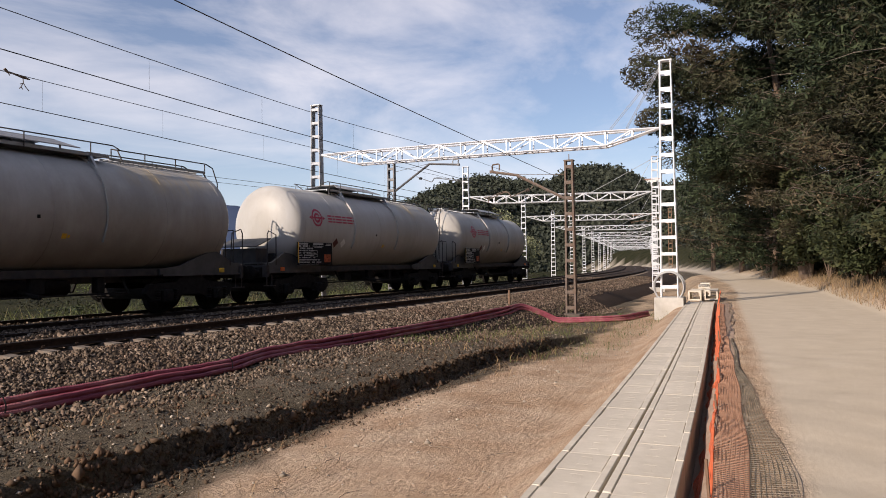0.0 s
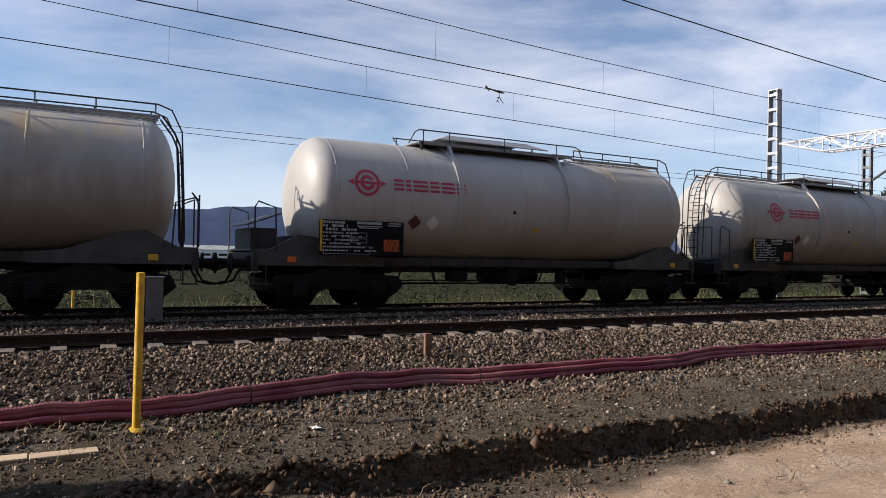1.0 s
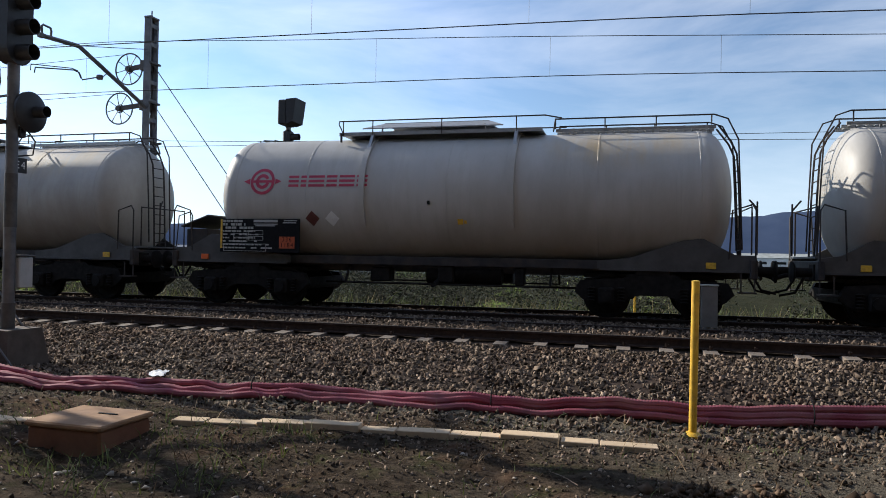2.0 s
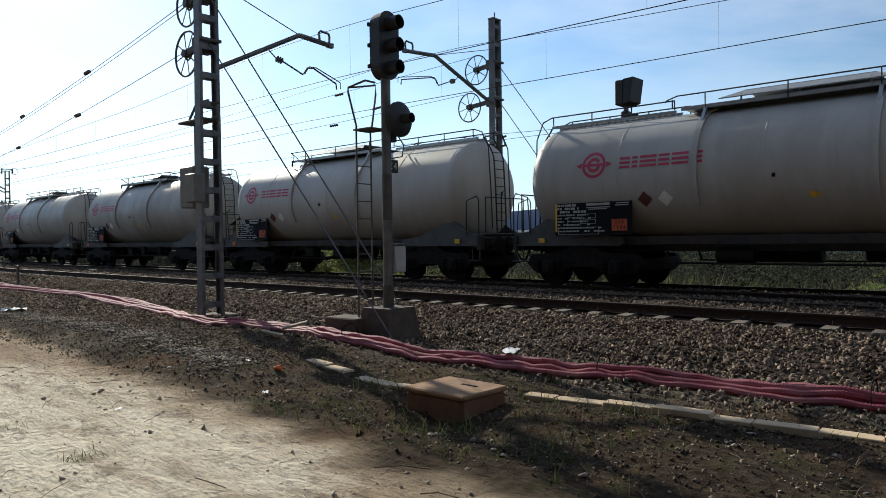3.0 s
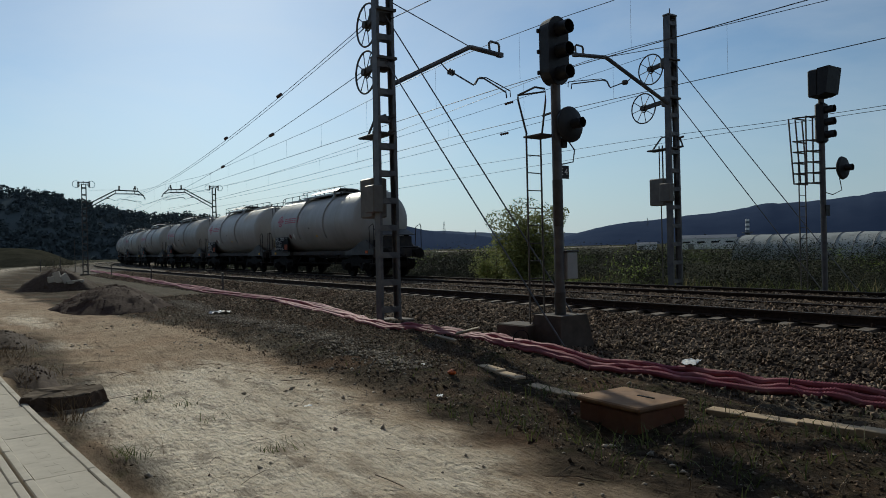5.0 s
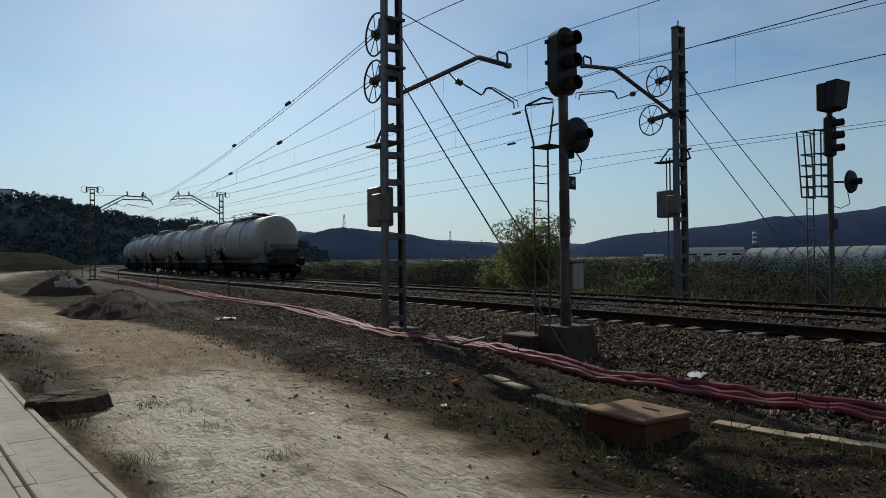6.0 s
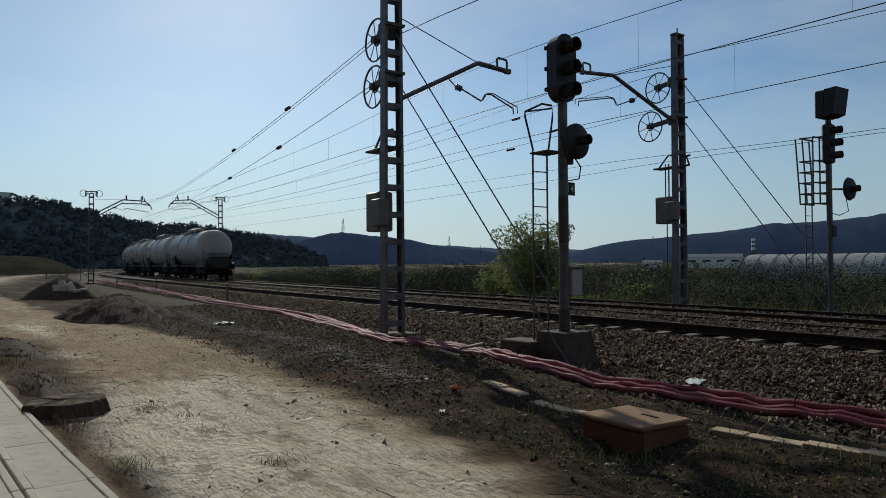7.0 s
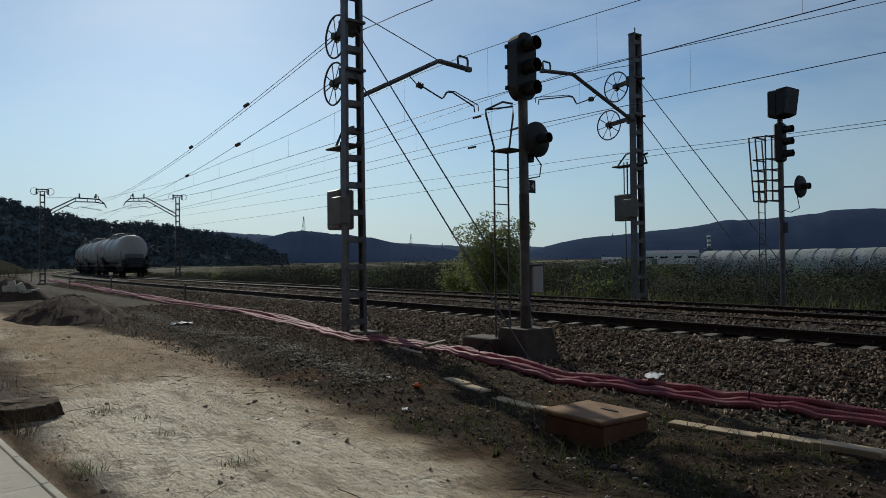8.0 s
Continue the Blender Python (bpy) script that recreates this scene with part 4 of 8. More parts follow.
        part("lettering", g, M["faded_white"], board, smooth=False)
        g = Geo().box((d * -5.61, side * 1.419, 1.72), (.05, .006, .70))
        part("edge_stripe", g, M["yellow"], board, "yellow edge stripe", smooth=False)
        g = Geo().box((d * -3.87, side * 1.422, 1.52), (.40, .014, .28), bev=.006)
        plate_ = part("hazard_plate", g, M["dull_orange"], board, "orange hazard number plate")
        for k, txt in enumerate(("336", "1184")):
            for q, ch in enumerate(txt):
                ob = new("digit", digit_mesh(ch))
                ob.parent = plate_
                ob.matrix_basis = pose(d * (-3.87 + .088 * (q - (len(txt) - 1) / 2)), side * 1.4305, 1.59 - .135 * k, 90, 0, 0 if side < 0 else 180)
    # underframe
    part("centre_sill", Geo().box((0, 0, 1.02), (LW - 1.25, .34, .30), bev=.02), M["frame"], w, smooth=False)
    for y in (-1, 1):
        part("solebar", Geo().box((0, y * .98, 1.14), (7.6, .10, .20), bev=.01), M["frame"], w, smooth=False)
        for e in (-1, 1):
            g = Geo().plate([(e * 3.6, 1.06), (e * 6.75, 1.06), (e * 6.75, 1.34), (e * 6.35, 1.40), (e * 5.75, 1.72), (e * 5.35, 1.68), (e * 4.3, 1.30), (e * 3.6, 1.22)][::e],
                    lambda u, v, y=y: Vector((u, y * 1.16, v)), lambda u, v, y=y: Vector((u, y * 1.06, v)))
            g.box((e * 5.2, y * 1.11, 1.05), (3.1, .20, .05))
            part("saddle_plate", g, M["tank_dark"], w, "grey sloped saddle plate under the barrel's end", smooth=False)
    for e in (-1, 1):
        part("headstock", Geo().box((e * 6.72, 0, 1.10), (.14, 2.5, .40), bev=.02), M["frame"], w, smooth=False)
        g = Geo().box((e * 6.42, 0, 1.36), (.75, 2.1, .05), bev=.01)
        for y in (-.8, .8):
            g.beam((e * 6.7, y, 1.30), (e * 6.2, y, 1.10), .05)
        part("end_platform", g, M["tank_dark"], w, "grey end platform", smooth=False)
        g = Geo().box((e * 5.25, 0, 1.28), (.5, 2.0, .30), bev=.03)
        g.box((e * 4.6, 0, 1.12), (3.2, 1.7, .16)).box((e * 5.75, 0, 1.50), (.08, 1.5, .4))
        part("bolster", g, M["frame"], w, smooth=False)
    for e in (-1, 1):
        for y in (-.88, .88):
            g = Geo().cyl((e * 6.78, y, 1.06), (e * 7.18, y, 1.06), .10, seg=14)
            g.lathe([(.20, -.02), (.23, 0), (.23, .025), (.12, .045)], (e * 7.17, y, 1.06), pose(0, 0, 0, 0, 90 * e, 0), 18)
            g.box((e * 6.80, y, 1.06), (.05, .34, .34), bev=.01)
            part("buffer", g, M["bogie"], w)
        g = Geo().tube([(e * 6.8, 0, 1.0), (e * 7.1, 0, .98), (e * 7.3, 0, .92)], .05, 8)
        g.tube([(e * 6.8, .35, 1.0), (e * 7.0, .36, .62), (e * 7.3, .3, .55)], .028, 6)
        g.tube([(e * 6.8, -.35, 1.0), (e * 7.0, -.36, .66), (e * 7.3, -.3, .58)], .028, 6)
        part("coupling", g, M["bogie"], w)
        g = Geo()
        for y in (-1, 1):
            g = Geo()
            g.tube([(e * 6.75, y * 1.2, .95), (e * 6.75, y * 1.24, 1.0), (e * 6.75, y * 1.24, 2.30), (e * 6.68, y * 1.24, 2.42), (e * 6.30, y * 1.24, 2.30), (e * 6.25, y * 1.2, 1.3)], .018, 6)
            g.box((e * 6.6, y * 1.2, .62), (.34, .24, .03))
            g.beam((e * 6.48, y * 1.2, .62), (e * 6.48, y * 1.2, 1.0), .025).beam((e * 6.74, y * 1.2, .62), (e * 6.74, y * 1.2, 1.0), .025)
            part("end_rail", g, M["frame"], w)
        if e > 0:
            g = Geo()
            g.tube([(6.72, -.9, 1.4), (6.72, -.9, 2.4), (6.72, .9, 2.4), (6.72, .9, 1.4)], .018, 6)
            g.cyl((6.9, -.4, 1.4), (6.9, -.4, 2.55), .02, seg=6).cyl((6.9, -.4, 2.4), (6.78, -.15, 2.6), .02, seg=6)
            part("brake_handle", g, M["frame"], w)
        for y in (-1, 1):
            part("marker", Geo().box((e * 5.9, y * 1.19, 1.16), (.20, .04, .13), bev=.01), M["orange" if e < 0 else "yellow"], w, "small painted bracket", smooth=False)
    # gear slung between the bogies
    g = Geo()
    for y in (-1, 1):
        g.tube([(-2.2, y * 1.1, .62), (2.6, y * 1.1, .62)], .022, 6)
        g.beam((-2.2, y * 1.1, .62), (-2.2, y * .8, 1.1), .05).beam((2.6, y * 1.1, .62), (2.6, y * .8, 1.1), .05)
    g.box((-1.4, -.75, .82), (.5, .35, .34), bev=.03).box((.2, -.9, .86), (.36, .18, .40), bev=.02).box((1.9, -.85, .84), (.22, .25, .4), bev=.02)
    g.cyl((-.4, -.3, .80), (1.4, -.3, .80), .19, seg=16)
    g.cyl((.7, .75, .80), (1.5, .75, .80), .17, seg=16)
    g.beam((-3.2, .0, .58), (3.2, .0, .58), .05).tube([(0, -.2, .8), (0, -1.2, .62), (0, -1.35, .62)], .06, 8)
    part("brake_gear", g, M["bogie"], w)
    # bogies
    for e in (-1, 1):
        cx = e * 4.75
        g = Geo()
        for y in (-1, 1):
            g.plate([(-1.62, .56), (-1.50, .80), (-.60, .86), (-.45, .96), (.45, .96), (.60, .86), (1.50, .80), (1.62, .56), (1.45, .40), (1.28, .30), (.62, .30), (.46, .44), (.30, .50), (-.30, .50), (-.46, .44), (-.62, .30), (-1.28, .30), (-1.45, .40)],
                    lambda u, v, y=y: Vector((cx + u, y * 1.16, v)), lambda u, v, y=y: Vector((cx + u, y * .98, v)))
            for dx in (-.95, .95):
                g.box((cx + dx, y * 1.19, .48), (.34, .20, .36), bev=.04)
                g.cyl((cx + dx, y * 1.27, .48), (cx + dx, y * 1.33, .48), .12, seg=12)
                for k in (-.31, .31):
                    for r in range(5):
                        g.lathe([(.06, -.022), (.085, 0), (.06, .022)], (cx + dx + k, y * 1.19, .38 + r * .066), seg=8)
            g.box((cx, y * 1.0, .98), (.7, .34, .14), bev=.02)
        g.box((cx, 0, .74), (.5, 2.1, .40), bev=.03)
        for dx in (-1.55, 1.55):
            g.box((cx + dx, 0, .60), (.08, 1.95, .22), bev=.01)
        for dx in (-.42, .42, -1.46, 1.46):
            g.box((cx + dx, 0, .52), (.10, 1.9, .20), bev=.02)
        g.box((cx, 0, .90), (2.9, 1.7, .08))
        bogie = part("bogie", g, M["bogie"], w, "black greasy two-axle bogie", smooth=False)
        for dx in (-.95, .95):
            g = Geo().cyl((0, -1.05, 0), (0, 1.05, 0), .085, seg=12)
            for y in (-1, 1):
                tr_ = [(.12, -.07), (.40, -.05), (WHEEL_R - .06, -.068), (WHEEL_R + .028, -.068), (WHEEL_R + .024, -.04), (WHEEL_R, -.03), (WHEEL_R - .006, .065), (WHEEL_R - .06, .065), (.40, .03), (.12, .07)]
                g.lathe(tr_, (0, y * .87, 0), pose(0, 0, 0, 90 * -y, 0, 0), 28)
                for k in range(4):
                    a = k * math.pi / 2
                    g.lathe([(.04, 0), (.04, .085)], (.25 * math.cos(a), y * .87, .25 * math.sin(a)), pose(0, 0, 0, 90 * -y, 0, 0), 6)
            ws = part("wheelset", g, M["bogie"], bogie, "dark steel wheelset")
            ws.matrix_basis = pose(cx + dx, 0, WHEEL_R)
    return w


SPEED, TAIL0 = 15.15, 48.2
first = build_wagon()
WAGONS = [first] + [copy_thing(first, Matrix()) for _ in range(7)]
FLIPPED = (0, 5)         # these run with the ladder end leading


def wagon_pose(i, t):
    s = TAIL0 - SPEED * t - LW * (i + .5) + float(np.interp(t, [0, .5, .8, 1.2, 2.3, 3.0, 4.0, 5.5], [-.95, -.7, -.45, -.32, .2, .22, .1, 0]))
    a, b = at(s - 4.75, TRACKS + GAUGE / 2), at(s + 4.75, TRACKS + GAUGE / 2)
    if i in FLIPPED:
        a, b = b, a
    mid, d = (a + b) / 2, b - a
    return pose(mid.x, mid.y, RAIL_Z, 0, 0, math.degrees(math.atan2(d.y, d.x)))


for _i, _w in enumerate(WAGONS):
    _w.matrix_basis = wagon_pose(_i, 0)
    for _o in _w.children_recursive:
        _o.color = (1, 1, 1, (.30, .10, .62, .55, .40, .35, .40, .35)[_i])
tagged(WAGONS[0], "last tank wagon, pale grey, ladder end leading")

# ---- cable channel, trench and pipes beside the road ----


def chan_pose(x, dy=0.0, z=0.0):
    a = math.atan(float(chan_y(x + .05) - chan_y(x - .05)) / .1)
    return pose(x - math.sin(a) * dy, float(chan_y(x)) + math.cos(a) * dy, z, 0, 0, math.degrees(a))


def build_channel():
    ch = thing("cable_channel", "pale concrete double cable channel with lids beside the dirt road", "cable channel", kind="structure")
    trough = Geo()
    for y0, y1, zt in ((-.50, -.435, .09), (-.075, -.010, .09), (.010, .075, .09), (.435, .50, .09)):
        trough.box((0, (y0 + y1) / 2, zt - .24), (.99, y1 - y0, .48), bev=.008)
    trough.box((0, -.255, -.30), (.99, .36, .06)).box((0, .255, -.30), (.99, .36, .06))
    tm = trough.mesh("trough", M["lid"], False)
    lid = Geo().box((0, 0, .050), (.4985, .354, .06))
    for cx in (-.10, .12):                         # moulded marks and lifting ribs
        lid.box((cx, .05, .0805), (.11, .008, .0012)).box((cx - .05, .0, .0805), (.008, .09, .0012)).box((cx + .02, -.02, .0805), (.07, .006, .0012)).box((cx + .03, -.045, .0805), (.06, .005, .0012))
    lm = lid.mesh("lid", M["lid"], False)
    x = -15.0
    k = 0
    while x < 29.5:
        ob = new("trough", tm)
        ob.parent = ch
        ob.matrix_basis = chan_pose(x + .5)
        x += 1.0
    x = -15.0
    while x < 29.4:
        for y in (-.255, .255):
            ob = new("lid", lm)
            ob.parent = ch
            ob.matrix_basis = chan_pose(x + .25, y) @ pose(.004 * math.sin(k * 2.1), .004 * math.sin(k * 1.3), .0012 * math.sin(k * 4.4), 0, .06 * math.sin(k * 3.7), 180 * (k % 2) + .25 * math.sin(k * 2.9))
            k += 1
        x += .5


build_channel()


def build_far_blocks():
    """Stacked hollow channel pieces where the finished channel ends."""
    for i, (x, dy) in enumerate(((32.0, .30), (32.1, -.32), (33.3, .3), (33.4, -.3), (36, .1), (39.5, .25), (43, .2))):
        g = Geo()
        w, h, t, ln = .52, .42, .06, 1.0
        g.box((0, 0, t / 2), (ln, w, t)).box((0, 0, h - t / 2), (ln, w, t)).box((0, -w / 2 + t / 2, h / 2), (ln, t, h - 2 * t - .004)).box((0, w / 2 - t / 2, h / 2), (ln, t, h - 2 * t - .004))
        m = chan_pose(x, dy, 0)
        m.translation.z = float(ground_z(m.translation.x, m.translation.y)) + .02
        solid("channel_block", g, M["lid"], "pale concrete cable channel piece lying end-on by the road", "concrete block", m @ pose(0, 0, 0, 0, 0, (i * 7) % 5 - 2), group="channel pieces")


build_far_blocks()


def build_trench():
    """Narrow trench with geotextile and orange mesh along the channel."""
    rows = []
    xs = np.linspace(-3, 30, 200)
    g = Geo()
    prof = [(-.505, -.34), (-.53, -.33), (-.57, -.30), (-.62, -.06), (-.72, .02), (-.84, .035), (-1.0, .02)]
    for x in xs:
        for j, (dy, z) in enumerate(prof):
            p = chan_pose(float(x), dy + .02 * math.sin(x * 1.3 + j) * (j > 1), z + .02 * math.sin(x * 5.1 + j * 2) * (j > 1) * .5 + (.012 * math.sin(x * 9 + j * 1.3) if j in (3, 4) else 0)).translation
            rows.append(tuple(p))
    k = len(prof)
    g.v = rows
    g.f = [(i * k + j, (i + 1) * k + j, (i + 1) * k + j + 1, i * k + j + 1) for i in range(len(xs) - 1) for j in range(k - 1)]
    solid("trench_lining", g, M["tarp"], "crumpled brown geotextile lying along the channel", "ground sheet", kind="structure")
    # mesh of plastic strands slumped from its hem into the trench
    g = Geo()
    tall = lambda x: .06 + .03 * math.sin(x * 1.9) + .02 * math.sin(x * 4.3) + .40 * float(smoothstep(12, 22, x))
    net = lambda x, v: chan_pose(x, -.57 - .13 * v + .012 * math.sin(x * 1.3 + v * 4) + .02 * math.sin(x * 7 + v * 5) * (1 - v), -.24 + (.24 + tall(x)) * v).translation
    n = 150
    for row in range(8):
        g.tube([net(1.2 + 29 * i / n, row / 7) for i in range(n + 1)], .006, 4)
    for i in range(0, 460):
        x = 1.2 + 29 * i / 460
        g.tube([net(x + .03 * v, v) for v in (0, .35, .7, 1)], .0045, 3)
    solid("safety_mesh", g, M["netting"], "orange plastic safety mesh slumped into the trench", "safety mesh", kind="stuff")
    hem = Geo().tube([net(1.2 + 29 * i / n, 1.02) + Vector((0, 0, .012 * math.sin(i * 1.7))) for i in range(n + 1)], [.013 + .006 * math.sin(i * 2.3) for i in range(n + 1)], 6)
    solid("mesh_hem", hem, M["hem"], "bright orange twisted hem of the safety mesh", "safety mesh", kind="stuff")
    # brown net trailing out over the road's edge
    g = Geo()
    flat = lambda x, v: chan_pose(x, -.72 - v * (.12 + .14 * float(smoothstep(20, 6, x))) + .012 * math.sin(x * 2.1 + v * 3), .045 + .02 * abs(math.sin(x * 3 + v * 5)) * (1 - v) + .008).translation
    for row in range(9):
        g.tube([flat(1.5 + 27 * i / 120, row / 8) for i in range(121)], .0055, 3)
    for i in range(520):
        x = 1.5 + 27 * i / 520
        g.tube([flat(x, v) for v in (0, .5, 1)], .0045, 3)
    solid("ground_net", g, M["net"], "dusty orange-brown plastic net spread on the road's edge", "net", kind="stuff")
    g = Geo()
    wide = lambda x, v: chan_pose(x, -.94 - v * (.04 + .34 * float(smoothstep(14, 4, x))) + .02 * math.sin(x * 1.7), .036 + .014 * abs(math.sin(x * 2.3 + v * 4))).translation
    for row in range(11):
        g.tube([wide(1.2 + 15 * i / 90, row / 10) for i in range(91)], .0035, 3)
    for i in range(250):
        x = 1.2 + 15 * i / 250
        g.tube([wide(x + .05 * v, v) for v in (0, .5, 1)], .0035, 3)
    solid("dark_net", g, M["grey_net"], "grey-brown plastic net spread on the road's edge", "net", kind="stuff")
    for i in range(9):
        x = 2.2 + i * 3.1
        m = chan_pose(x, -.72, -.05)
        solid("net_picket", Geo().cyl((0, 0, -.2), (.02 * math.sin(i), .03, .30 + .05 * math.sin(i * 2) + .3 * float(smoothstep(12, 22, x))), .012, seg=6), M["rusty"], "thin rusty steel picket holding orange mesh", "picket", m, group="mesh pickets")


build_trench()


def pipe_mid(x):
    """Plan line of the pipe bundle, winding along the ballast's foot."""
    return np.interp(x, [-150, -81, -58.3, -41.8, -29.2, -23.3, -19.9, -16.2, -13.4, -12.3, -11, -10, -8.2, -7, -5.5, -4.1, -3.1, -1.8, 0, 1.6, 3.1, 4.4, 5.4, 6.7, 8.8, 9.8, 12.5, 18, 22.9, 24.4, 25.2, 25.9, 26.6, 28.4, 30],
                     [24, 13.6, 11.9, 10.6, 9.75, 9.6, 9.25, 8.6, 7.6, 7.45, 7.75, 7.72, 7.48, 7.42, 7.65, 7.75, 8.0, 7.92, 7.98, 8.12, 8.46, 8.72, 8.5, 8.42, 8.6, 8.9, 9.07, 9.15, 9.43, 9.65, 8.7, 7.2, 6.5, 6.3, 6.1])


def build_pipes():
    bundle = thing("pipe_bundle", "bundle of corrugated dark pink cable pipes lying along the ballast", "pipe bundle")
    xs = np.concatenate([np.linspace(-82, -20, 110), np.linspace(-19.7, 24, 330), np.linspace(24.1, 29.6, 60)])
    k = np.exp(-np.linspace(-2, 2, 9) ** 2)
    sm = np.array([np.average(pipe_mid(x + np.linspace(-.9, .9, 9)), weights=k) for x in xs])
    pile = .30 + .22 * smoothstep(-10.5, -6.5, xs) + .48 * smoothstep(-2.6, .6, xs)
    for j, (dy, dz, ph) in enumerate(((-.10, 0, .3), (0, .0, 2.1), (.10, 0, 4.0), (-.05, .066, 1.2), (.05, .066, 3.3), (0, .132, 5.2))):
        spread = .10 * np.sin(xs * .45 + ph) + .04 * np.sin(xs * 1.3 + ph * 2)
        y = sm + dy * (2.4 - 1.4 * pile) + spread * (.9 - .75 * pile)
        gz = np.maximum(ground_z(xs, y), bed_z(to_line(xs, y)[1]))
        z = gz + .045 + dz * pile + .010 * np.sin(xs * .8 + ph)
        g = Geo()
        pts = np.stack([xs, y, z], -1)
        g.tube([Vector(p) for p in pts], .041, 9)
        p = part("pipe", g, M["pipe"], bundle)
        # raised corrugation on the stretch that is passed most closely
        rg = Geo()
        if j in (0, 3, 5):
            d = np.concatenate([[0], np.cumsum(np.linalg.norm(np.diff(pts, axis=0), axis=1))])
            lo, hi = np.interp([-5, 8], xs, d)
            for q in np.arange(lo, hi, .034):
                c = Vector([float(np.interp(q, d, pts[:, i])) for i in range(3)])
                e = Vector([float(np.interp(q + .01, d, pts[:, i])) for i in range(3)])
                rg.cyl(c - (e - c) * .5, c + (e - c) * .9, .0445, seg=8, caps=False)
            tagged(part("ribs", rg, M["pipe"], p), kind="stuff")
    for x in (-8.5, -4.2, -1.4, 1.9, 5.1, 8.8, 12.9):
        y = float(pipe_mid(x)) + .03
        z = float(max(ground_z(x, y), bed_z(to_line(np.array(x), np.array(y))[1]))) + .13
        tie = Geo().ring((0, 0, 0), pose(0, 0, 0, 0, 90, 0) @ Matrix.Diagonal((.95, 1.10, 1, 1)), .15, .008, 20, 5)
        part("tie", tie, M["black"], bundle, "black wire tie").matrix_basis = pose(x, y, z)


build_pipes()

# ---- posts, kerb and hatch ----
SUPPORT = lambda x, y: float(max(ground_z(x, y), bed_z(to_line(np.array(float(x)), np.array(float(y)))[1])))


def build_posts():
    post = thing("marker_post", "yellow painted steel post standing by the pipes", "post", pose(.66, 7.36, SUPPORT(.66, 7.36)))
    part("post", Geo().cyl((0, 0, -.1), (.012, 0, 1.50), .038, seg=16).lathe([(.040, 0), (.040, .012), (.02, .02)], (.012, 0, 1.495), seg=16), M["yellow"], post)
    part("foot", Geo().lathe([(.09, 0), (.09, .02), (.05, .05)], (0, 0, 0), seg=14), M["yellow"], post, "chipped yellow foot")
    far = thing("marker_post", "thin yellow marker post in the grass beyond the tracks", "post", on_line(.31, 9.2, -1.0))
    part("post", Geo().cyl((0, 0, 0), (0, 0, 2.05), .035, seg=12), M["yellow"], far)
    m = on_line(1.62, 2.6, RAIL_Z - .10)
    box = thing("trackside_cabinet", "slim grey steel trackside connection box", "cabinet", m)
    part("body", Geo().box((0, 0, .42), (.30, .22, .90), bev=.012), M["box_grey"], box)
    part("lid", Geo().box((0, 0, .885), (.34, .26, .03), bev=.01), M["box_white"], box, "pale lid")
    for s, o, h in ((5.1, -2.25, .42), (25.2, -2.5, .62), (-31, -2.6, .8), (-46, -2.6, .85), (-62, -2.6, .9), (-75, -3.0, 1.5), (-88, -4.6, 2.6), (-91, -5.2, 2.2), (-94, -6.4, 2.4), (-84, -3.4, 3.6)):
        z = float(bed_z(o)) - .05
        st = Geo().box((0, 0, h / 2), (.12, .06, h), bev=.008)
        solid("marker_stake", st, M["rusty"] if s > 0 else M["dark_steel"], "short rusty steel stake in the ballast", "stake", on_line(s, o, z, 4), group="ballast stakes")


build_posts()


def build_kerb():
    """Old kerb line half sunk in the verge."""
    kb = thing("kerb", "row of pale sandy concrete kerb stones sunk in the verge", "kerb", kind="structure")
    pts = [(-9.6, 6.40), (-8.5, 6.32), (-6.6, 5.98), (-5.9, 5.90), (-5.2, 6.1), (-4.4, 6.34), (-3.1, 6.52), (-1.5, 6.68), (.4, 6.74)]
    xs, ys = [p[0] for p in pts], [p[1] for p in pts]
    x, k = -7.8, 0
    while x < .2:
        ln = (.52, .48, .55, .35)[k % 4]
        y0, y1 = float(np.interp(x, xs, ys)), float(np.interp(x + ln, xs, ys))
        if not -5.5 < x + ln / 2 < -4.4:
            ob = new("kerb_stone", Geo().box((0, 0, -.05), (ln - .008, .17, .20), bev=.006).mesh("kerb_stone", M["kerb"], False))
            ob.parent = kb
            xm, ym = x + ln / 2, (y0 + y1) / 2
            ob.matrix_basis = pose(xm, ym, max(SUPPORT(xm, ym), .0) - .012 + .004 * math.sin(k * 2.2) - (.022 if x < -5.5 else 0), 1.0 * math.sin(k), 0, math.degrees(math.atan2(y1 - y0, ln)) + 1.2 * math.sin(k * 1.7))
        x += ln
        k += 1


build_kerb()


def build_hatch():
    m = pose(-4.72, 5.62, -.22, 0, 0, -2)
    h = thing("brick_hatch", "low terracotta-coloured inspection chamber with a concrete cover", "inspection chamber", m)
    part("chamber", Geo().box((0, 0, .05), (.78, .66, .62), bev=.02), M["terracotta"], h, "rendered brick-red walls", smooth=False)
    c = part("cover", Geo().box((0, 0, .385), (.82, .70, .05), bev=.014), M["sandy"], h, "sandy brown concrete cover slab", smooth=False)
    part("slot", Geo().box((.10, .10, .4125), (.20, .03, .008)), M["black"], c, "dark lifting slot")


build_hatch()

# ---- masts, portals, signals ----


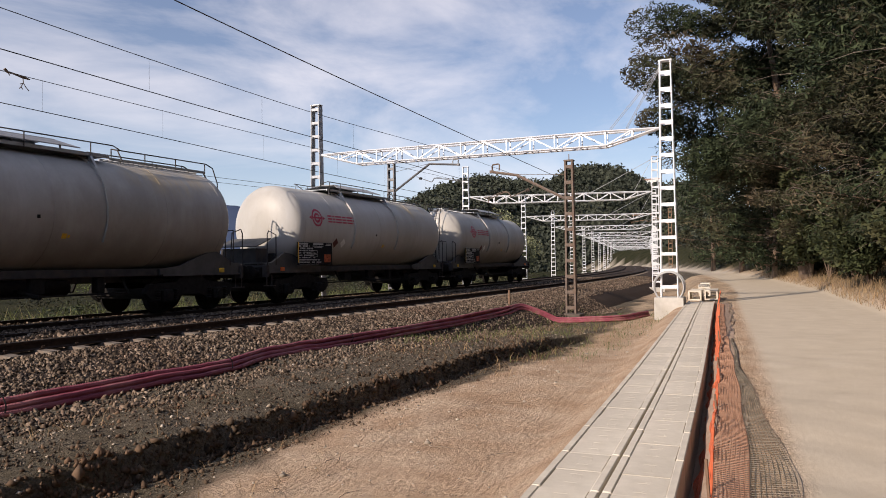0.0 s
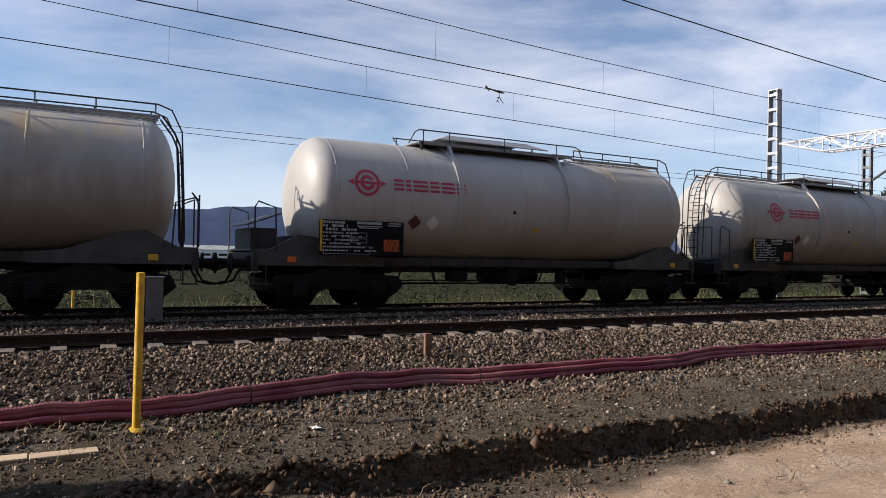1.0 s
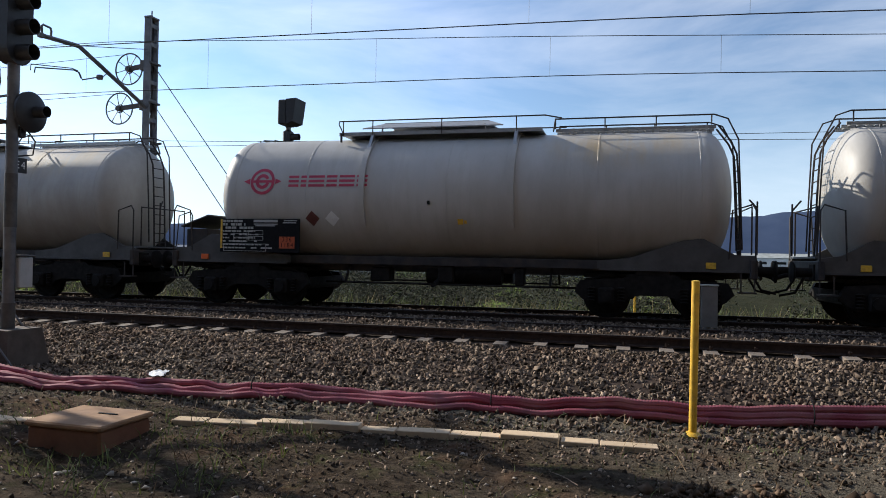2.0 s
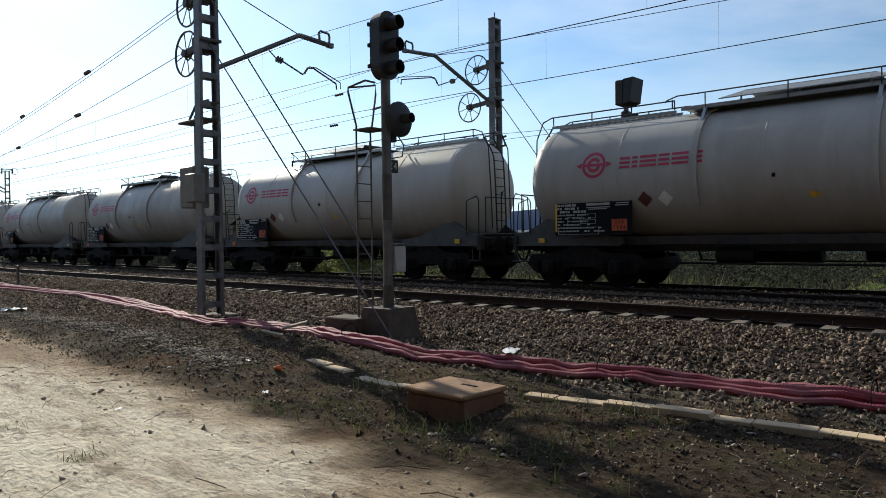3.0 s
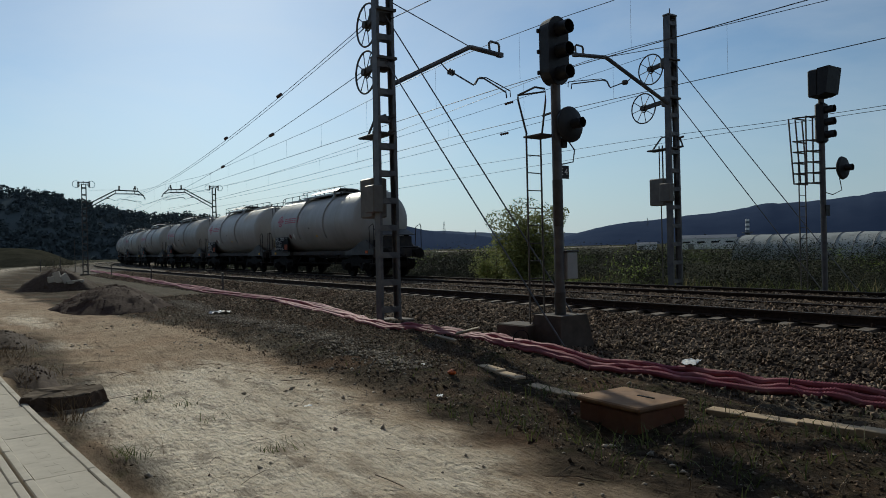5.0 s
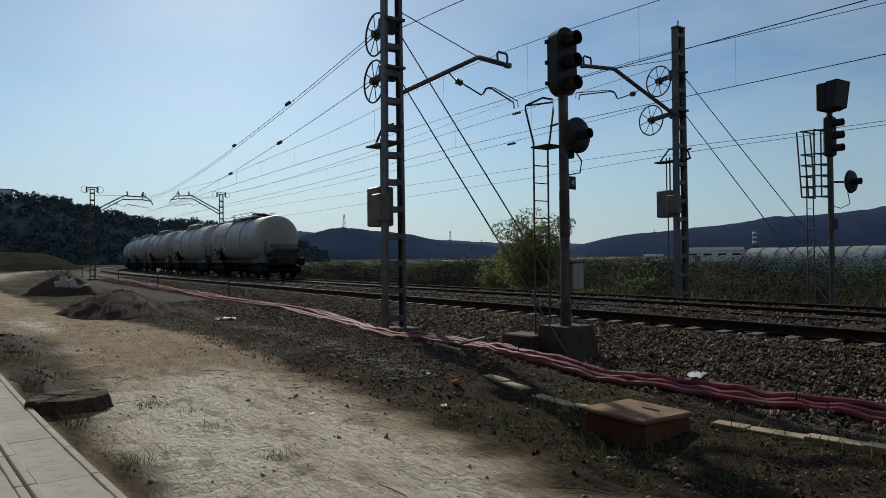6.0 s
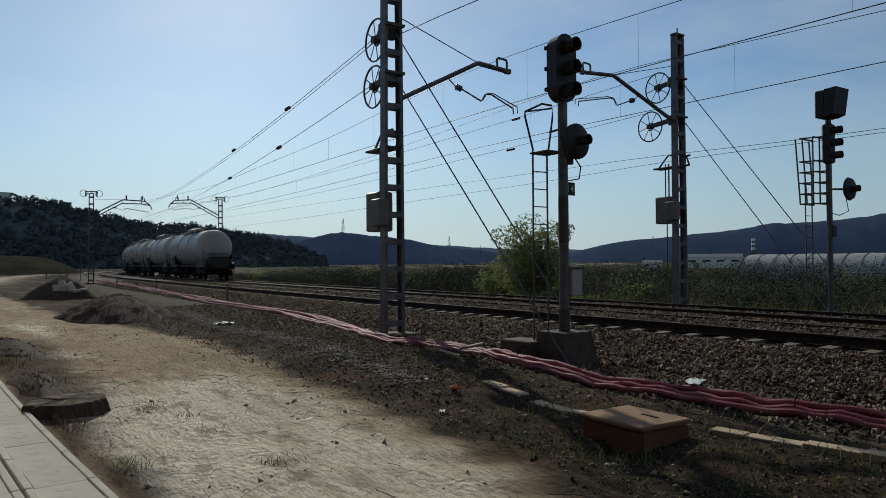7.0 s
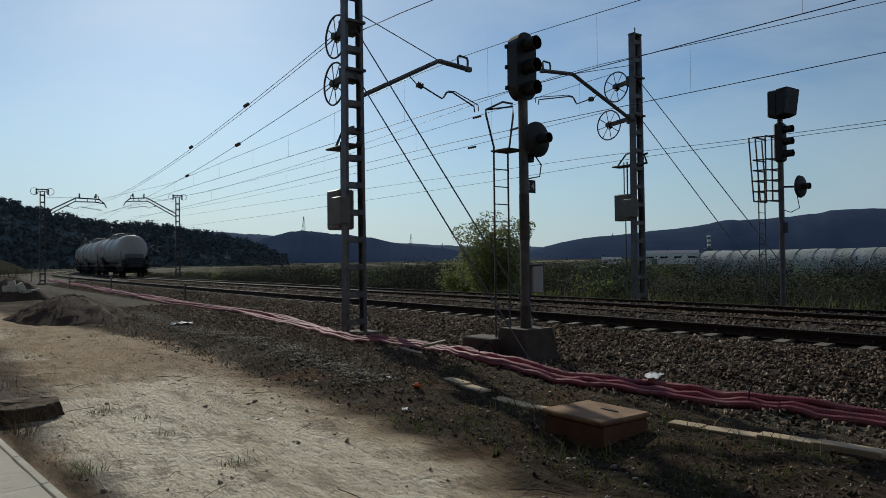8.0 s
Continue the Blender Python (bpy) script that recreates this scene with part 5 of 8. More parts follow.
def battened(parent, h, w0, w1, d, mat_, z0=0.0, step=.62, leg_t=.07):
    """Mast of two channels joined by batten plates, across the local y axis."""
    for sgn in (-1, 1):
        flanges = []
        for dx in (-1, 1):
            flanges.append(Geo().add([(dx * d / 2 - .006, sgn * w0 / 2 - leg_t / 2, z0), (dx * d / 2 + .006, sgn * w0 / 2 - leg_t / 2, z0), (dx * d / 2 + .006, sgn * w0 / 2 + leg_t / 2, z0), (dx * d / 2 - .006, sgn * w0 / 2 + leg_t / 2, z0),
                   (dx * d / 2 - .006, sgn * w1 / 2 - leg_t / 2, h), (dx * d / 2 + .006, sgn * w1 / 2 - leg_t / 2, h), (dx * d / 2 + .006, sgn * w1 / 2 + leg_t / 2, h), (dx * d / 2 - .006, sgn * w1 / 2 + leg_t / 2, h)],
                  [(3, 2, 1, 0), (4, 5, 6, 7), (0, 1, 5, 4), (1, 2, 6, 5), (2, 3, 7, 6), (3, 0, 4, 7)]))
        a, b = sgn * (w0 / 2 + leg_t / 2 - .006), sgn * (w1 / 2 + leg_t / 2 - .006)
        g = Geo().add([(-d / 2, a - .006, z0), (d / 2, a - .006, z0), (d / 2, a + .006, z0), (-d / 2, a + .006, z0), (-d / 2, b - .006, h), (d / 2, b - .006, h), (d / 2, b + .006, h), (-d / 2, b + .006, h)],
              [(3, 2, 1, 0), (4, 5, 6, 7), (0, 1, 5, 4), (1, 2, 6, 5), (2, 3, 7, 6), (3, 0, 4, 7)])
        leg = part("leg", g, mat_, parent, smooth=False)
        for fl in flanges:
            part("flange", fl, mat_, leg, smooth=False)
    z = z0 + .35
    while z < h - .1:
        w = w0 + (w1 - w0) * (z - z0) / (h - z0) + leg_t
        plate = Geo().box((0, 0, 0), (.010, w, .13), bev=.002).mesh("batten", mat_)
        for dx in (-1, 1):
            ob = new("batten", plate)
            ob.parent = parent
            ob.matrix_basis = pose(dx * (d / 2 + .004), 0, z)
        z += step


def insulator(g, a, b, n=5, r=.055):
    a, b = Vector(a), Vector(b)
    prof_pts, rad = [], []
    for i in range(n * 2 + 1):
        prof_pts.append(a + (b - a) * i / (n * 2))
        rad.append(r if i % 2 else r * .45)
    g.tube(prof_pts, rad, 8)


def spoked_wheel(parent, c, r, label):
    """Tensioning wheel in the plane of the line."""
    w = part("tension_wheel", Geo().ring(c, pose(0, 0, 0, 90, 0, 0), r, .024, 32, 6), M["dark_steel"], parent, label)
    for k in range(8):
        a = k * math.pi / 4 + .2
        part("spoke", Geo().cyl(c, Vector(c) + Vector((r * math.cos(a), 0, r * math.sin(a))), .013, seg=6), M["dark_steel"], w)
    g = Geo().cyl(Vector(c) + Vector((0, -.09, 0)), Vector(c) + Vector((0, .09, 0)), .09, seg=14)
    part("hub", g, M["dark_steel"], w)
    part("hub_ring", Geo().ring(Vector(c) + Vector((0, .04, 0)), pose(0, 0, 0, 90, 0, 0), .13, .02, 18, 5), M["dark_steel"], w)


def old_mast(name, label, s, o, z, h, w0, w1, side, reach, z_arm, peak, tip, mat_, wheels=(), box=True, turn=0.0, stays=(), twin=False):
    """Catenary mast with a raked cantilever towards the track (side 1: towards +y, -1: towards -y)."""
    m = on_line(s, o, z, turn)
    t = thing(name, label, "catenary mast", m, group="catenary masts")
    battened(t, h, w0, w1, .22, mat_)
    part("cap", Geo().box((0, 0, h + .03), (.26, w1 + .12, .06), bev=.01).box((.0, 0, h + .16), (.03, .03, .24)), mat_, t, smooth=False)
    part("footing", Geo().box((0, 0, -.12), (.75, w0 + .5, .5), bev=.03), M["old_concrete"], t, "weathered concrete footing")
    if reach:
        py, pz = peak
        ty, tz = tip
        g = Geo().tube([(0, side * .22, z_arm), (0, side * py, pz), (0, side * (py + .08), pz + .01), (0, side * ty, tz)], .062, 6)
        g.box((0, side * (ty - .02), tz), (.12, .16, .12), bev=.01)
        if twin:                                      # second tube under the first, drooping nose, post insulators, looped jumpers at the top
            g.tube([(0, side * .22, z_arm - .35), (0, side * (py - .1), pz - .33), (0, side * (ty - .3), tz - .26), (0, side * (ty + .45), tz - .38), (0, side * (ty + .62), tz - .75)], .055, 6)
            g.tube([(0, side * ty, tz), (0, side * (ty + .45), tz - .38)], .055, 6)
            for y in (py * .55, py, (py + ty) / 2, ty - .3):
                k = min(1, y / py)
                g.beam((0, side * y, z_arm + (pz - z_arm) * k), (0, side * y, z_arm - .35 + (pz - z_arm) * k + .02), .05)
            for y in (py + .3, ty - .25):
                insulator(g, (0, side * y, pz + .04), (0, side * y, pz + .42), 4, .10)
            g.box((0, 0, h + .20), (.10, 1.0, .08))
            for dy in (-.45, .45):
                insulator(g, (0, dy, h + .2), (0, dy * .98, h - .25), 4, .10)
                g.ring((0, dy * 1.35, h + .02), pose(0, 0, 0, 0, 90, 0), .30, .022, 18, 5)
        arm = part("cantilever", g, mat_, t, "raked steel cantilever arm")
        yc = side * (ty - .20)
        g = Geo().tube([(0, yc - .15, tz + .04), (0, yc - .17, tz + .26), (0, yc - .12, tz + .31), (0, yc + .13, tz + .29), (0, yc + .16, tz + .22), (0, yc + .15, tz + .04)], .032, 6)
        part("saddle_clamp", g, mat_, arm)
        g = Geo().tube([(0, side * .2, min(h - .5, pz + .75)), (0, side * py, pz + .03)], .012, 6)
        part("stay_rod", g, mat_, arm)
        g = Geo()
        y0, z0 = side * (py * .62), z_arm + (pz - z_arm) * .62
        g.cyl((0, y0, z0), (0, y0 + side * .28, z0 - .22), .015, seg=6)
        insulator(g, (0, y0 + side * .28, z0 - .22), (0, y0 + side * .46, z0 - .26), 3, .085)
        e = side * (ty + .15)
        g.tube([(0, y0 + side * .46, z0 - .26), (0, y0 + side * 1.05, z0 - .48), (0, y0 + side * 1.18, z0 - .30), (0, y0 + side * 1.38, z0 - .28), (0, e, z0 - .55), (0, e + side * .02, z0 - .70)], .02, 6)
        g.tube([(0, y0 + side * 1.10, z0 - .46), (0, y0 + side * 1.24, z0 - .26), (0, y0 + side * 1.46, z0 - .25), (0, e + side * .14, z0 - .50), (0, e + side * .15, z0 - .66)], .014, 6)
        part("steady_arm", g, mat_, arm)
    for c, r in wheels:
        spoked_wheel(t, c, r, "spoked tensioning wheel")
        g = Geo().beam((-.1, c[1], c[2] + .1), (c[0], c[1], c[2]), .09, .14)
        g.box((-.16, c[1], c[2] + .05), (.24, .40, .34), bev=.02).box((.16, c[1], c[2] + .12), (.08, .50, .06))
        part("wheel_bracket", g, M["dark_steel"], t, smooth=False)
    if box:
        zb = box if not isinstance(box, bool) else 2.9
        bx = part("equipment_box", Geo().box((-.52, -.05, zb), (.60, .40, .92), bev=.03).box((-.05, -.30, zb - .05), (.42, .26, .62), bev=.02), M["box_grey"], t, "grey steel equipment box")
        part("conduit", Geo().cyl((-.42, 0, zb + .46), (-.42, 0, zb + 1.6), .025, seg=8).cyl((-.56, 0, zb + .46), (-.56, 0, zb + 1.6), .02, seg=8).cyl((-.5, -.02, .1), (-.5, -.02, zb - .46), .02, seg=8), M["dark_steel"], bx)
        g = Geo()
        zp = zb + 1.45
        g.box((-.40, 0, zp), (1.05, .42, .05), bev=.01).beam((-.85, 0, zp + .02), (-.45, 0, zp + .42), .04).beam((-.45, 0, zp + .42), (.05, 0, zp + .42), .04)
        g.beam((.2, 0, zp + .0), (.42, 0, zp + .02), .06).beam((.2, 0, zp + .3), (.45, 0, zp + .34), .06).beam((.42, 0, zp), (.3, 0, zp + .34), .04)
        part("bracket_platform", g, M["dark_steel"], t, smooth=False)
    for a, b in stays:
        part("guy_wire", Geo().cyl(a, b, .014, seg=6), M["galv"], t, "taut steel guy wire")
    return t


# near mast and far mast at the tensioning length, then the next pair down the line
sE, sF = -14.03, -15.4
old_mast("catenary_mast", "grey battened steel catenary mast with two tension wheels", sE, -3.95, -.02, 9.4, .46, .36, 1, True, 5.52, (2.45, 6.68), (3.45, 6.62), M["galv"],
         wheels=[((-.75, 0, 7.05), .50), ((-.85, .0, 5.95), .50)], box=2.92, stays=[((.12, 0, 7.05), (5.6, .65, .12)), ((.12, 0, 6.0), (6.2, -.4, .05))])
old_mast("catenary_mast", "grey battened steel catenary mast beyond the tracks", sF, 8.0, -.55, 9.9, .46, .34, -1, True, 6.95, (3.1, 8.1), (4.5, 8.02), M["galv"],
         wheels=[((-.85, 0, 8.3), .52), ((-1.2, 0, 7.0), .52)], box=4.0, stays=[((.12, 0, 8.35), (6.6, 0, .0)), ((.12, 0, 7.1), (5.6, 0, .0))])
old_mast("catenary_mast", "distant grey lattice catenary mast beside the line", -70.5, -3.6, 0, 8.1, .42, .34, 1, True, 6.3, (2.6, 7.65), (4.5, 7.6), M["dark_steel"], box=False, twin=True)
old_mast("catenary_mast", "distant grey lattice catenary mast beyond the line", -76.5, 9.3, -.5, 9.1, .42, .34, -1, True, 7.4, (3.0, 8.9), (4.6, 8.8), M["dark_steel"], box=False, twin=True)
old_mast("catenary_mast", "weathered rusty battened catenary mast by the line", 27.4, -4.3, -.45, 6.15, .36, .27, 1, True, 4.7, (2.2, 5.75), (3.3, 5.95), M["old_rust"], box=False)
old_mast("catenary_mast", "old grey steel catenary mast beyond the train", 35.7, 8.2, -.6, 8.1, .44, .36, -1, True, 6.5, (2.4, 7.9), (4.2, 7.75), M["galv"], box=False)
old_mast("catenary_mast", "rusty brown battened catenary mast far down the line", 88, -3.5, -.3, 8.2, .42, .34, 1, True, 6.4, (2.4, 7.7), (4.3, 7.5), M["rusty"], box=False)


def truss(parent, a, b, h, d, mat_, single=False):
    """Box girder of tubes from a to b with drawn-in ends."""
    a, b = Vector(a), Vector(b)
    ln = (b - a).length
    u = (b - a) / ln
    side = Vector((0, 0, 1)).cross(u).normalized() * (d / 2)
    n = max(8, int(ln / .95))
    ta, tb = 1.9 / ln, 1 - 1.9 / ln
    zlo = lambda f: -h * min(1, f / ta, (1 - f) / (1 - tb))
    g = Geo()
    braces, chords = [], []
    for sg in (-1, 1):
        wide = lambda f: side * sg * min(1, .25 + .75 * f / ta, .25 + .75 * (1 - f) / (1 - tb))
        top = [a + u * ln * i / n + wide(i / n) for i in range(n + 1)]
        low = [a + u * ln * i / n + wide(i / n) + Vector((0, 0, zlo(i / n))) for i in range(n + 1)]
        for i in range(n):
            braces.append((top[i], low[i + 1], .045) if i % 2 else (low[i], top[i + 1], .045))
            if 0 < i:
                braces.append((top[i], low[i], .045))
        chords += [top, low]
    for i in range(1, n):
        f = i / n
        w_ = side * min(1, .25 + .75 * f / ta, .25 + .75 * (1 - f) / (1 - tb))
        p = a + u * ln * f
        braces += [(p - w_, p + w_, .04), (p - w_ + Vector((0, 0, zlo(f))), p + w_ + Vector((0, 0, zlo(f))), .04)]
    if single:
        girder = None
        for k, (p, q, w) in enumerate(braces):
            ob = part("brace" if girder else "girder", Geo().beam(p, q, w), mat_, girder or parent, "" if girder else "white galvanised truss girder", smooth=False)
            girder = girder or ob
        for ch in chords:
            part("chord", Geo().tube(ch, .042, 4), mat_, girder, smooth=False)
        return
    for p, q, w in braces:
        g.beam(p, q, w)
    for ch in chords:
        g.tube(ch, .042, 4)
    part("girder", g, mat_, parent, "white galvanised truss girder", smooth=False)


def portal(near, far, zn=-.3, zf=-.6, first=False):
    """White portal: two battened masts and a truss across both tracks."""
    n_, f_ = Vector((*near, 0)), Vector((*far, 0))
    ang = math.degrees(math.atan2((f_ - n_).y, (f_ - n_).x)) - 90
    t = thing("catenary_portal", "new white galvanised steel portal spanning both tracks", "catenary portal", pose(n_.x, n_.y, 0, 0, 0, ang), group="catenary portals")
    span = (f_ - n_).length
    for name, y, z0, hh in (("mast_near", 0, zn, 9.25), ("mast_far", span, zf, 9.1)):
        holder = part(name, Geo().box((0, y, hh), (.30, .50, .05), bev=.01), M["new_galv"], t, "white battened mast")
        for sgn in (-1, 1):
            g = Geo()
            for dx in (-1, 1):
                g.beam((dx * .13, y + sgn * .30, z0), (dx * .13, y + sgn * .19, hh), .035, .075, up=(1, 0, 0))
            g.beam((0, y + sgn * .325, z0), (0, y + sgn * .215, hh), .26, .014, up=(0, 1, 0))
            part("leg", g, M["new_galv" if not (first and y) else "mid_galv"], holder, smooth=False)
        z = z0 + .5
        while z < hh - .1:
            w = .60 + (.38 - .60) * (z - z0) / (hh - z0) + .06
            for dx in (-1, 1):
                part("batten", Geo().box((dx * .15, y, z), (.012, w, .12)), M["new_galv" if not (first and y) else "mid_galv"], holder, smooth=False)
            z += .62
    truss(t, (0, .25, 6.72), (0, span - .25, 6.78), .55, .5, M["new_galv"], n_.x < 80)
    g = Geo()
    for dx in (-.12, .12):
        g.cyl((dx, .12, 9.15), (dx, 1.5, 6.76), .011, seg=6).cyl((dx, .12, 9.1), (dx, 4.6, 6.76) if not first else (dx, 2.1, 6.82), .010, seg=6)
    part("hanger", g, M["mid_galv"], t)
    for name, y, z0 in (("plinth", 0, zn), ("plinth", span, zf)):
        part(name, Geo().box((0, y, z0 - .30), (1.0, 1.05, .80 if not first else .84), bev=.02), M["concrete"], t, "pale new concrete plinth", smooth=False)
    return t


portal((27.87, 4.95), (26.7, 20.4), .22, -.3, first=True)
portal((53.0, 10.3), (49.6, 23.8))
portal((77.6, 15.2), (74.4, 28.7))
_p, _h = Vector((101.8, 20.0)), 11.3
for _i in range(13):
    _q = Vector((math.cos(radians(_h)), math.sin(radians(_h))))
    portal((_p.x, _p.y), (_p.x - _q.y * 14 , _p.y + _q.x * 14))
    _p = _p + _q * 24.6
    _h += .12


def cable_coil():
    g = Geo()
    for k in range(4):
        g.ring((.02 * k, .015 * math.sin(k * 2), .01 * k), pose(0, 0, 0, 0, 90, 4 * k) @ Matrix.Diagonal((1, .92 + .03 * k, 1, 1)), .56, .028, 36, 6)
    solid("cable_coil", g, M["box_white"], "coil of white cable hung at the mast's foot", "cable coil", pose(27.6, 4.93, .72, 0, 0, 4))


cable_coil()


def signal_ladder(g, x, y, z0, z1, w=.34):
    for d in (-w / 2, w / 2):
        g.tube([(x, y + d, z0), (x, y + d, z1)], .017, 6)
    for i in range(int((z1 - z0) / .3)):
        g.cyl((x, y - w / 2, z0 + .2 + i * .3), (x, y + w / 2, z0 + .2 + i * .3), .010, seg=6)


def hooded_lamp(parent, c, r, ln):
    """Lens in a round hood that looks along +x."""
    g = Geo().lathe([(r, 0), (r, ln), (r * .93, ln), (r * .93, .01)], c, pose(0, 0, 0, 0, 90, 0), 20)
    h = part("hood", g, M["signal"], parent)
    part("lens", Geo().lathe([(r * .9, .0), (r * .7, .03), (.01, .045)], c, pose(0, 0, 0, 0, 90, 0), 18), M["glass"], h, "unlit dark lens")


def build_signal():
    t = thing("railway_signal", "dark three-lamp railway signal on a grey post with ladder", "railway signal", pose(-8.67, 8.59, 0, 0, 0, 2))
    part("footing", Geo().box((0, 0, .24), (.78, .82, .62), taper=.78), M["old_concrete"], t, "stained brown concrete footing", smooth=False)
    part("side_block", Geo().box((-.62, -.30, .16), (.75, .5, .44), bev=.02), M["old_concrete"], t, "brown masonry block", smooth=False)
    post = part("post", Geo().cyl((0, 0, .5), (0, 0, 4.55), .082, seg=20), M["galv"], t, "grey tubular post")
    part("band", Geo().cyl((0, 0, 2.02), (0, 0, 2.80), .0865, seg=20), M["dark_steel"], post, "dark grey painted band")
    part("base_sleeve", Geo().cyl((0, 0, .5), (0, 0, .92), .095, seg=20), M["dark_steel"], post)
    # head: long rounded backboard with three hooded lamps
    n = 14
    outline = [(.24 * math.cos(math.pi * i / n), 5.28 + .24 * math.sin(math.pi * i / n)) for i in range(n + 1)] + [(.24 * math.cos(math.pi + math.pi * i / n), 4.62 + .24 * math.sin(math.pi + math.pi * i / n)) for i in range(n + 1)]
    head = part("backboard", Geo().plate(outline, lambda u, v: Vector((.10, u, v)), lambda u, v: Vector((-.14, u * .92, 4.95 + (v - 4.95) * .97))), M["signal"], t, "long rounded black backboard", smooth=False)
    for z in (5.30, 4.93, 4.56):
        hooded_lamp(head, (.10, 0, z), .115, .24)
    for z in (4.6, 4.95, 5.3):
        part("hinge", Geo().box((-.16, -.22, z), (.05, .05, .07), bev=.01), M["signal"], head, smooth=False)
    # round repeater disc below
    disc = part("disc", Geo().lathe([(.27, -.03), (.30, -.02), (.30, .02), (.26, .05), (.12, .09)], (.16, .16, 3.72), pose(0, 0, 0, 0, 90, 0), 30), M["signal"], t, "round black target disc")
    hooded_lamp(disc, (.24, .16, 3.72), .085, .20)
    part("bracket", Geo().beam((0, 0, 3.72), (.16, .16, 3.72), .05).box((.05, .10, 3.42), (.10, .12, .16), bev=.01).tube([(.10, .18, 3.45), (.16, .26, 3.30), (.14, .24, 3.10), (.03, .06, 3.06)], .012, 6), M["signal"], t)
    pl = part("number_plate", Geo().box((.06, .09, 2.93), (.012, .26, .22), bev=.006), M["signal"], t, "small black plate with pale letters")
    for k, (txt, dy) in enumerate((("E", -.055), ("4", .055))):
        cu = bpy.data.curves.new("letter", "FONT")
        cu.body, cu.size, cu.align_x, cu.align_y, cu.extrude = txt, .16, "CENTER", "CENTER", 0
        tmp = bpy.data.objects.new("letter", cu)
        scene.collection.objects.link(tmp)
        me = bpy.data.meshes.new_from_object(tmp.evaluated_get(bpy.context.evaluated_depsgraph_get()))
        bpy.data.objects.remove(tmp)
        me.materials.clear()
        me.materials.append(M["white"])
        ob = new("letter", me)
        ob.parent = pl
        ob.matrix_basis = pose(.0675, .09 + dy, 2.93, 90, 0, 90)
    bx = part("junction_box", Geo().box((.02, .20, 1.36), (.20, .26, .46), bev=.015), M["box_white"], t, "pale grey junction box")
    part("box_lid", Geo().box((.02, .20, 1.605), (.23, .30, .025), bev=.006), M["dark_steel"], bx)
    # service ladder with cage and small platform on the back
    lg = Geo()
    signal_ladder(lg, -.42, -.12, .35, 3.6)
    part("ladder", lg, M["dark_steel"], t)
    lg = Geo()
    lg.tube([(-.40, -.30, 3.6), (-.55, -.34, 4.2), (-.55, -.34, 4.28), (-.2, -.28, 4.36), (-.2, -.05, 4.36)], .018, 6)
    lg.tube([(-.40, .06, 3.6), (-.35, .12, 4.2), (-.35, .12, 4.36), (-.55, -.34, 4.28)], .018, 6)
    lg.box((-.28, -.10, 3.56), (.42, .40, .03), bev=.005).beam((-.08, 0, 3.56), (-.5, -.1, 3.56), .03).beam((0, 0, 3.95), (-.4, .1, 3.95), .03)
    part("safety_cage", lg, M["dark_steel"], t, smooth=False)


build_signal()


def build_far_signal():
    t = thing("railway_signal", "dark railway signal with square indicator beyond the tracks", "railway signal", on_line(-10.1, 7.6, -.45, 0))
    part("footing", Geo().box((0, 0, .1), (.7, .7, .7), bev=.03), M["concrete"], t, smooth=False)
    part("post", Geo().cyl((0, 0, .3), (0, 0, 6.0), .075, seg=18), M["galv"], t, "grey tubular post")
    hd = part("backboard", Geo().box((.0, 0, 5.35), (.24, .36, 1.12), bev=.06), M["signal"], t, "black three-lamp head", smooth=False)
    for z in (5.70, 5.36, 5.02):
        hooded_lamp(hd, (.12, 0, z), .10, .24)
    ind = part("indicator", Geo().box((-.06, 0, 6.42), (.28, .66, .74), bev=.03).plate([(.08, 6.06), (.30, 6.12), (.40, 6.82), (.08, 6.80)], lambda u, v: Vector((u, -.34, v)), lambda u, v: Vector((u, .34, v))), M["signal"], t, "square black indicator with deep hood", smooth=False)
    disc = part("disc", Geo().lathe([(.28, -.03), (.32, 0), (.29, .06), (.1, .10)], (.34, .38, 4.1), pose(0, 0, 0, 0, 90, 0), 28), M["signal"], t, "round black target disc")
    hooded_lamp(disc, (.40, .38, 4.1), .09, .22)
    part("disc_bracket", Geo().beam((0, 0, 4.1), (.32, .38, 4.1), .05).tube([(.26, .38, 3.85), (.30, .42, 3.5), (.16, .2, 3.38), (.03, .06, 3.45)], .012, 6), M["signal"], t)
    part("number_plate", Geo().box((.09, .06, 2.95), (.012, .22, .3), bev=.005), M["signal"], t)
    g = Geo()
    signal_ladder(g, -.55, -.05, .2, 4.6)
    part("ladder", g, M["dark_steel"], t)
    g = Geo()
    for y in (-.35, .0, .35):
        g.cyl((-.62, y, 3.72), (-.74, y, 5.55), .022, seg=6)
        g.cyl((-.25, y, 3.72), (-.25, y, 5.55), .022, seg=6)
    for z in (3.72, 4.0, 4.3, 4.6, 4.9, 5.55):
        g.beam((-.62, -.35, z), (-.62, .35, z), .035).beam((-.25, -.35, z), (-.25, .35, z), .035).beam((-.62, -.35, z), (0, -.1, z), .035)
    part("safety_cage", g, M["dark_steel"], t, smooth=False)


build_far_signal()

# ---- overhead wires ----


def span_wire(name, pts, r, sag, label, n=14):
    """One wire hung from point to point."""
    g = Geo()
    out = []
    for (a, b), sg in zip(zip(pts[:-1], pts[1:]), sag if isinstance(sag, (list, tuple)) else [sag] * (len(pts) - 1)):
        a, b = Vector(a), Vector(b)
        for i in range(n):
            f = i / n
            p = a.lerp(b, f)
            p.z -= sg * 4 * f * (1 - f)
            out.append(p)
    out.append(Vector(pts[-1]))
    g.tube(out, r, 5)
    return solid(name, g, M["wire"], label, "wire", group="overhead wires")


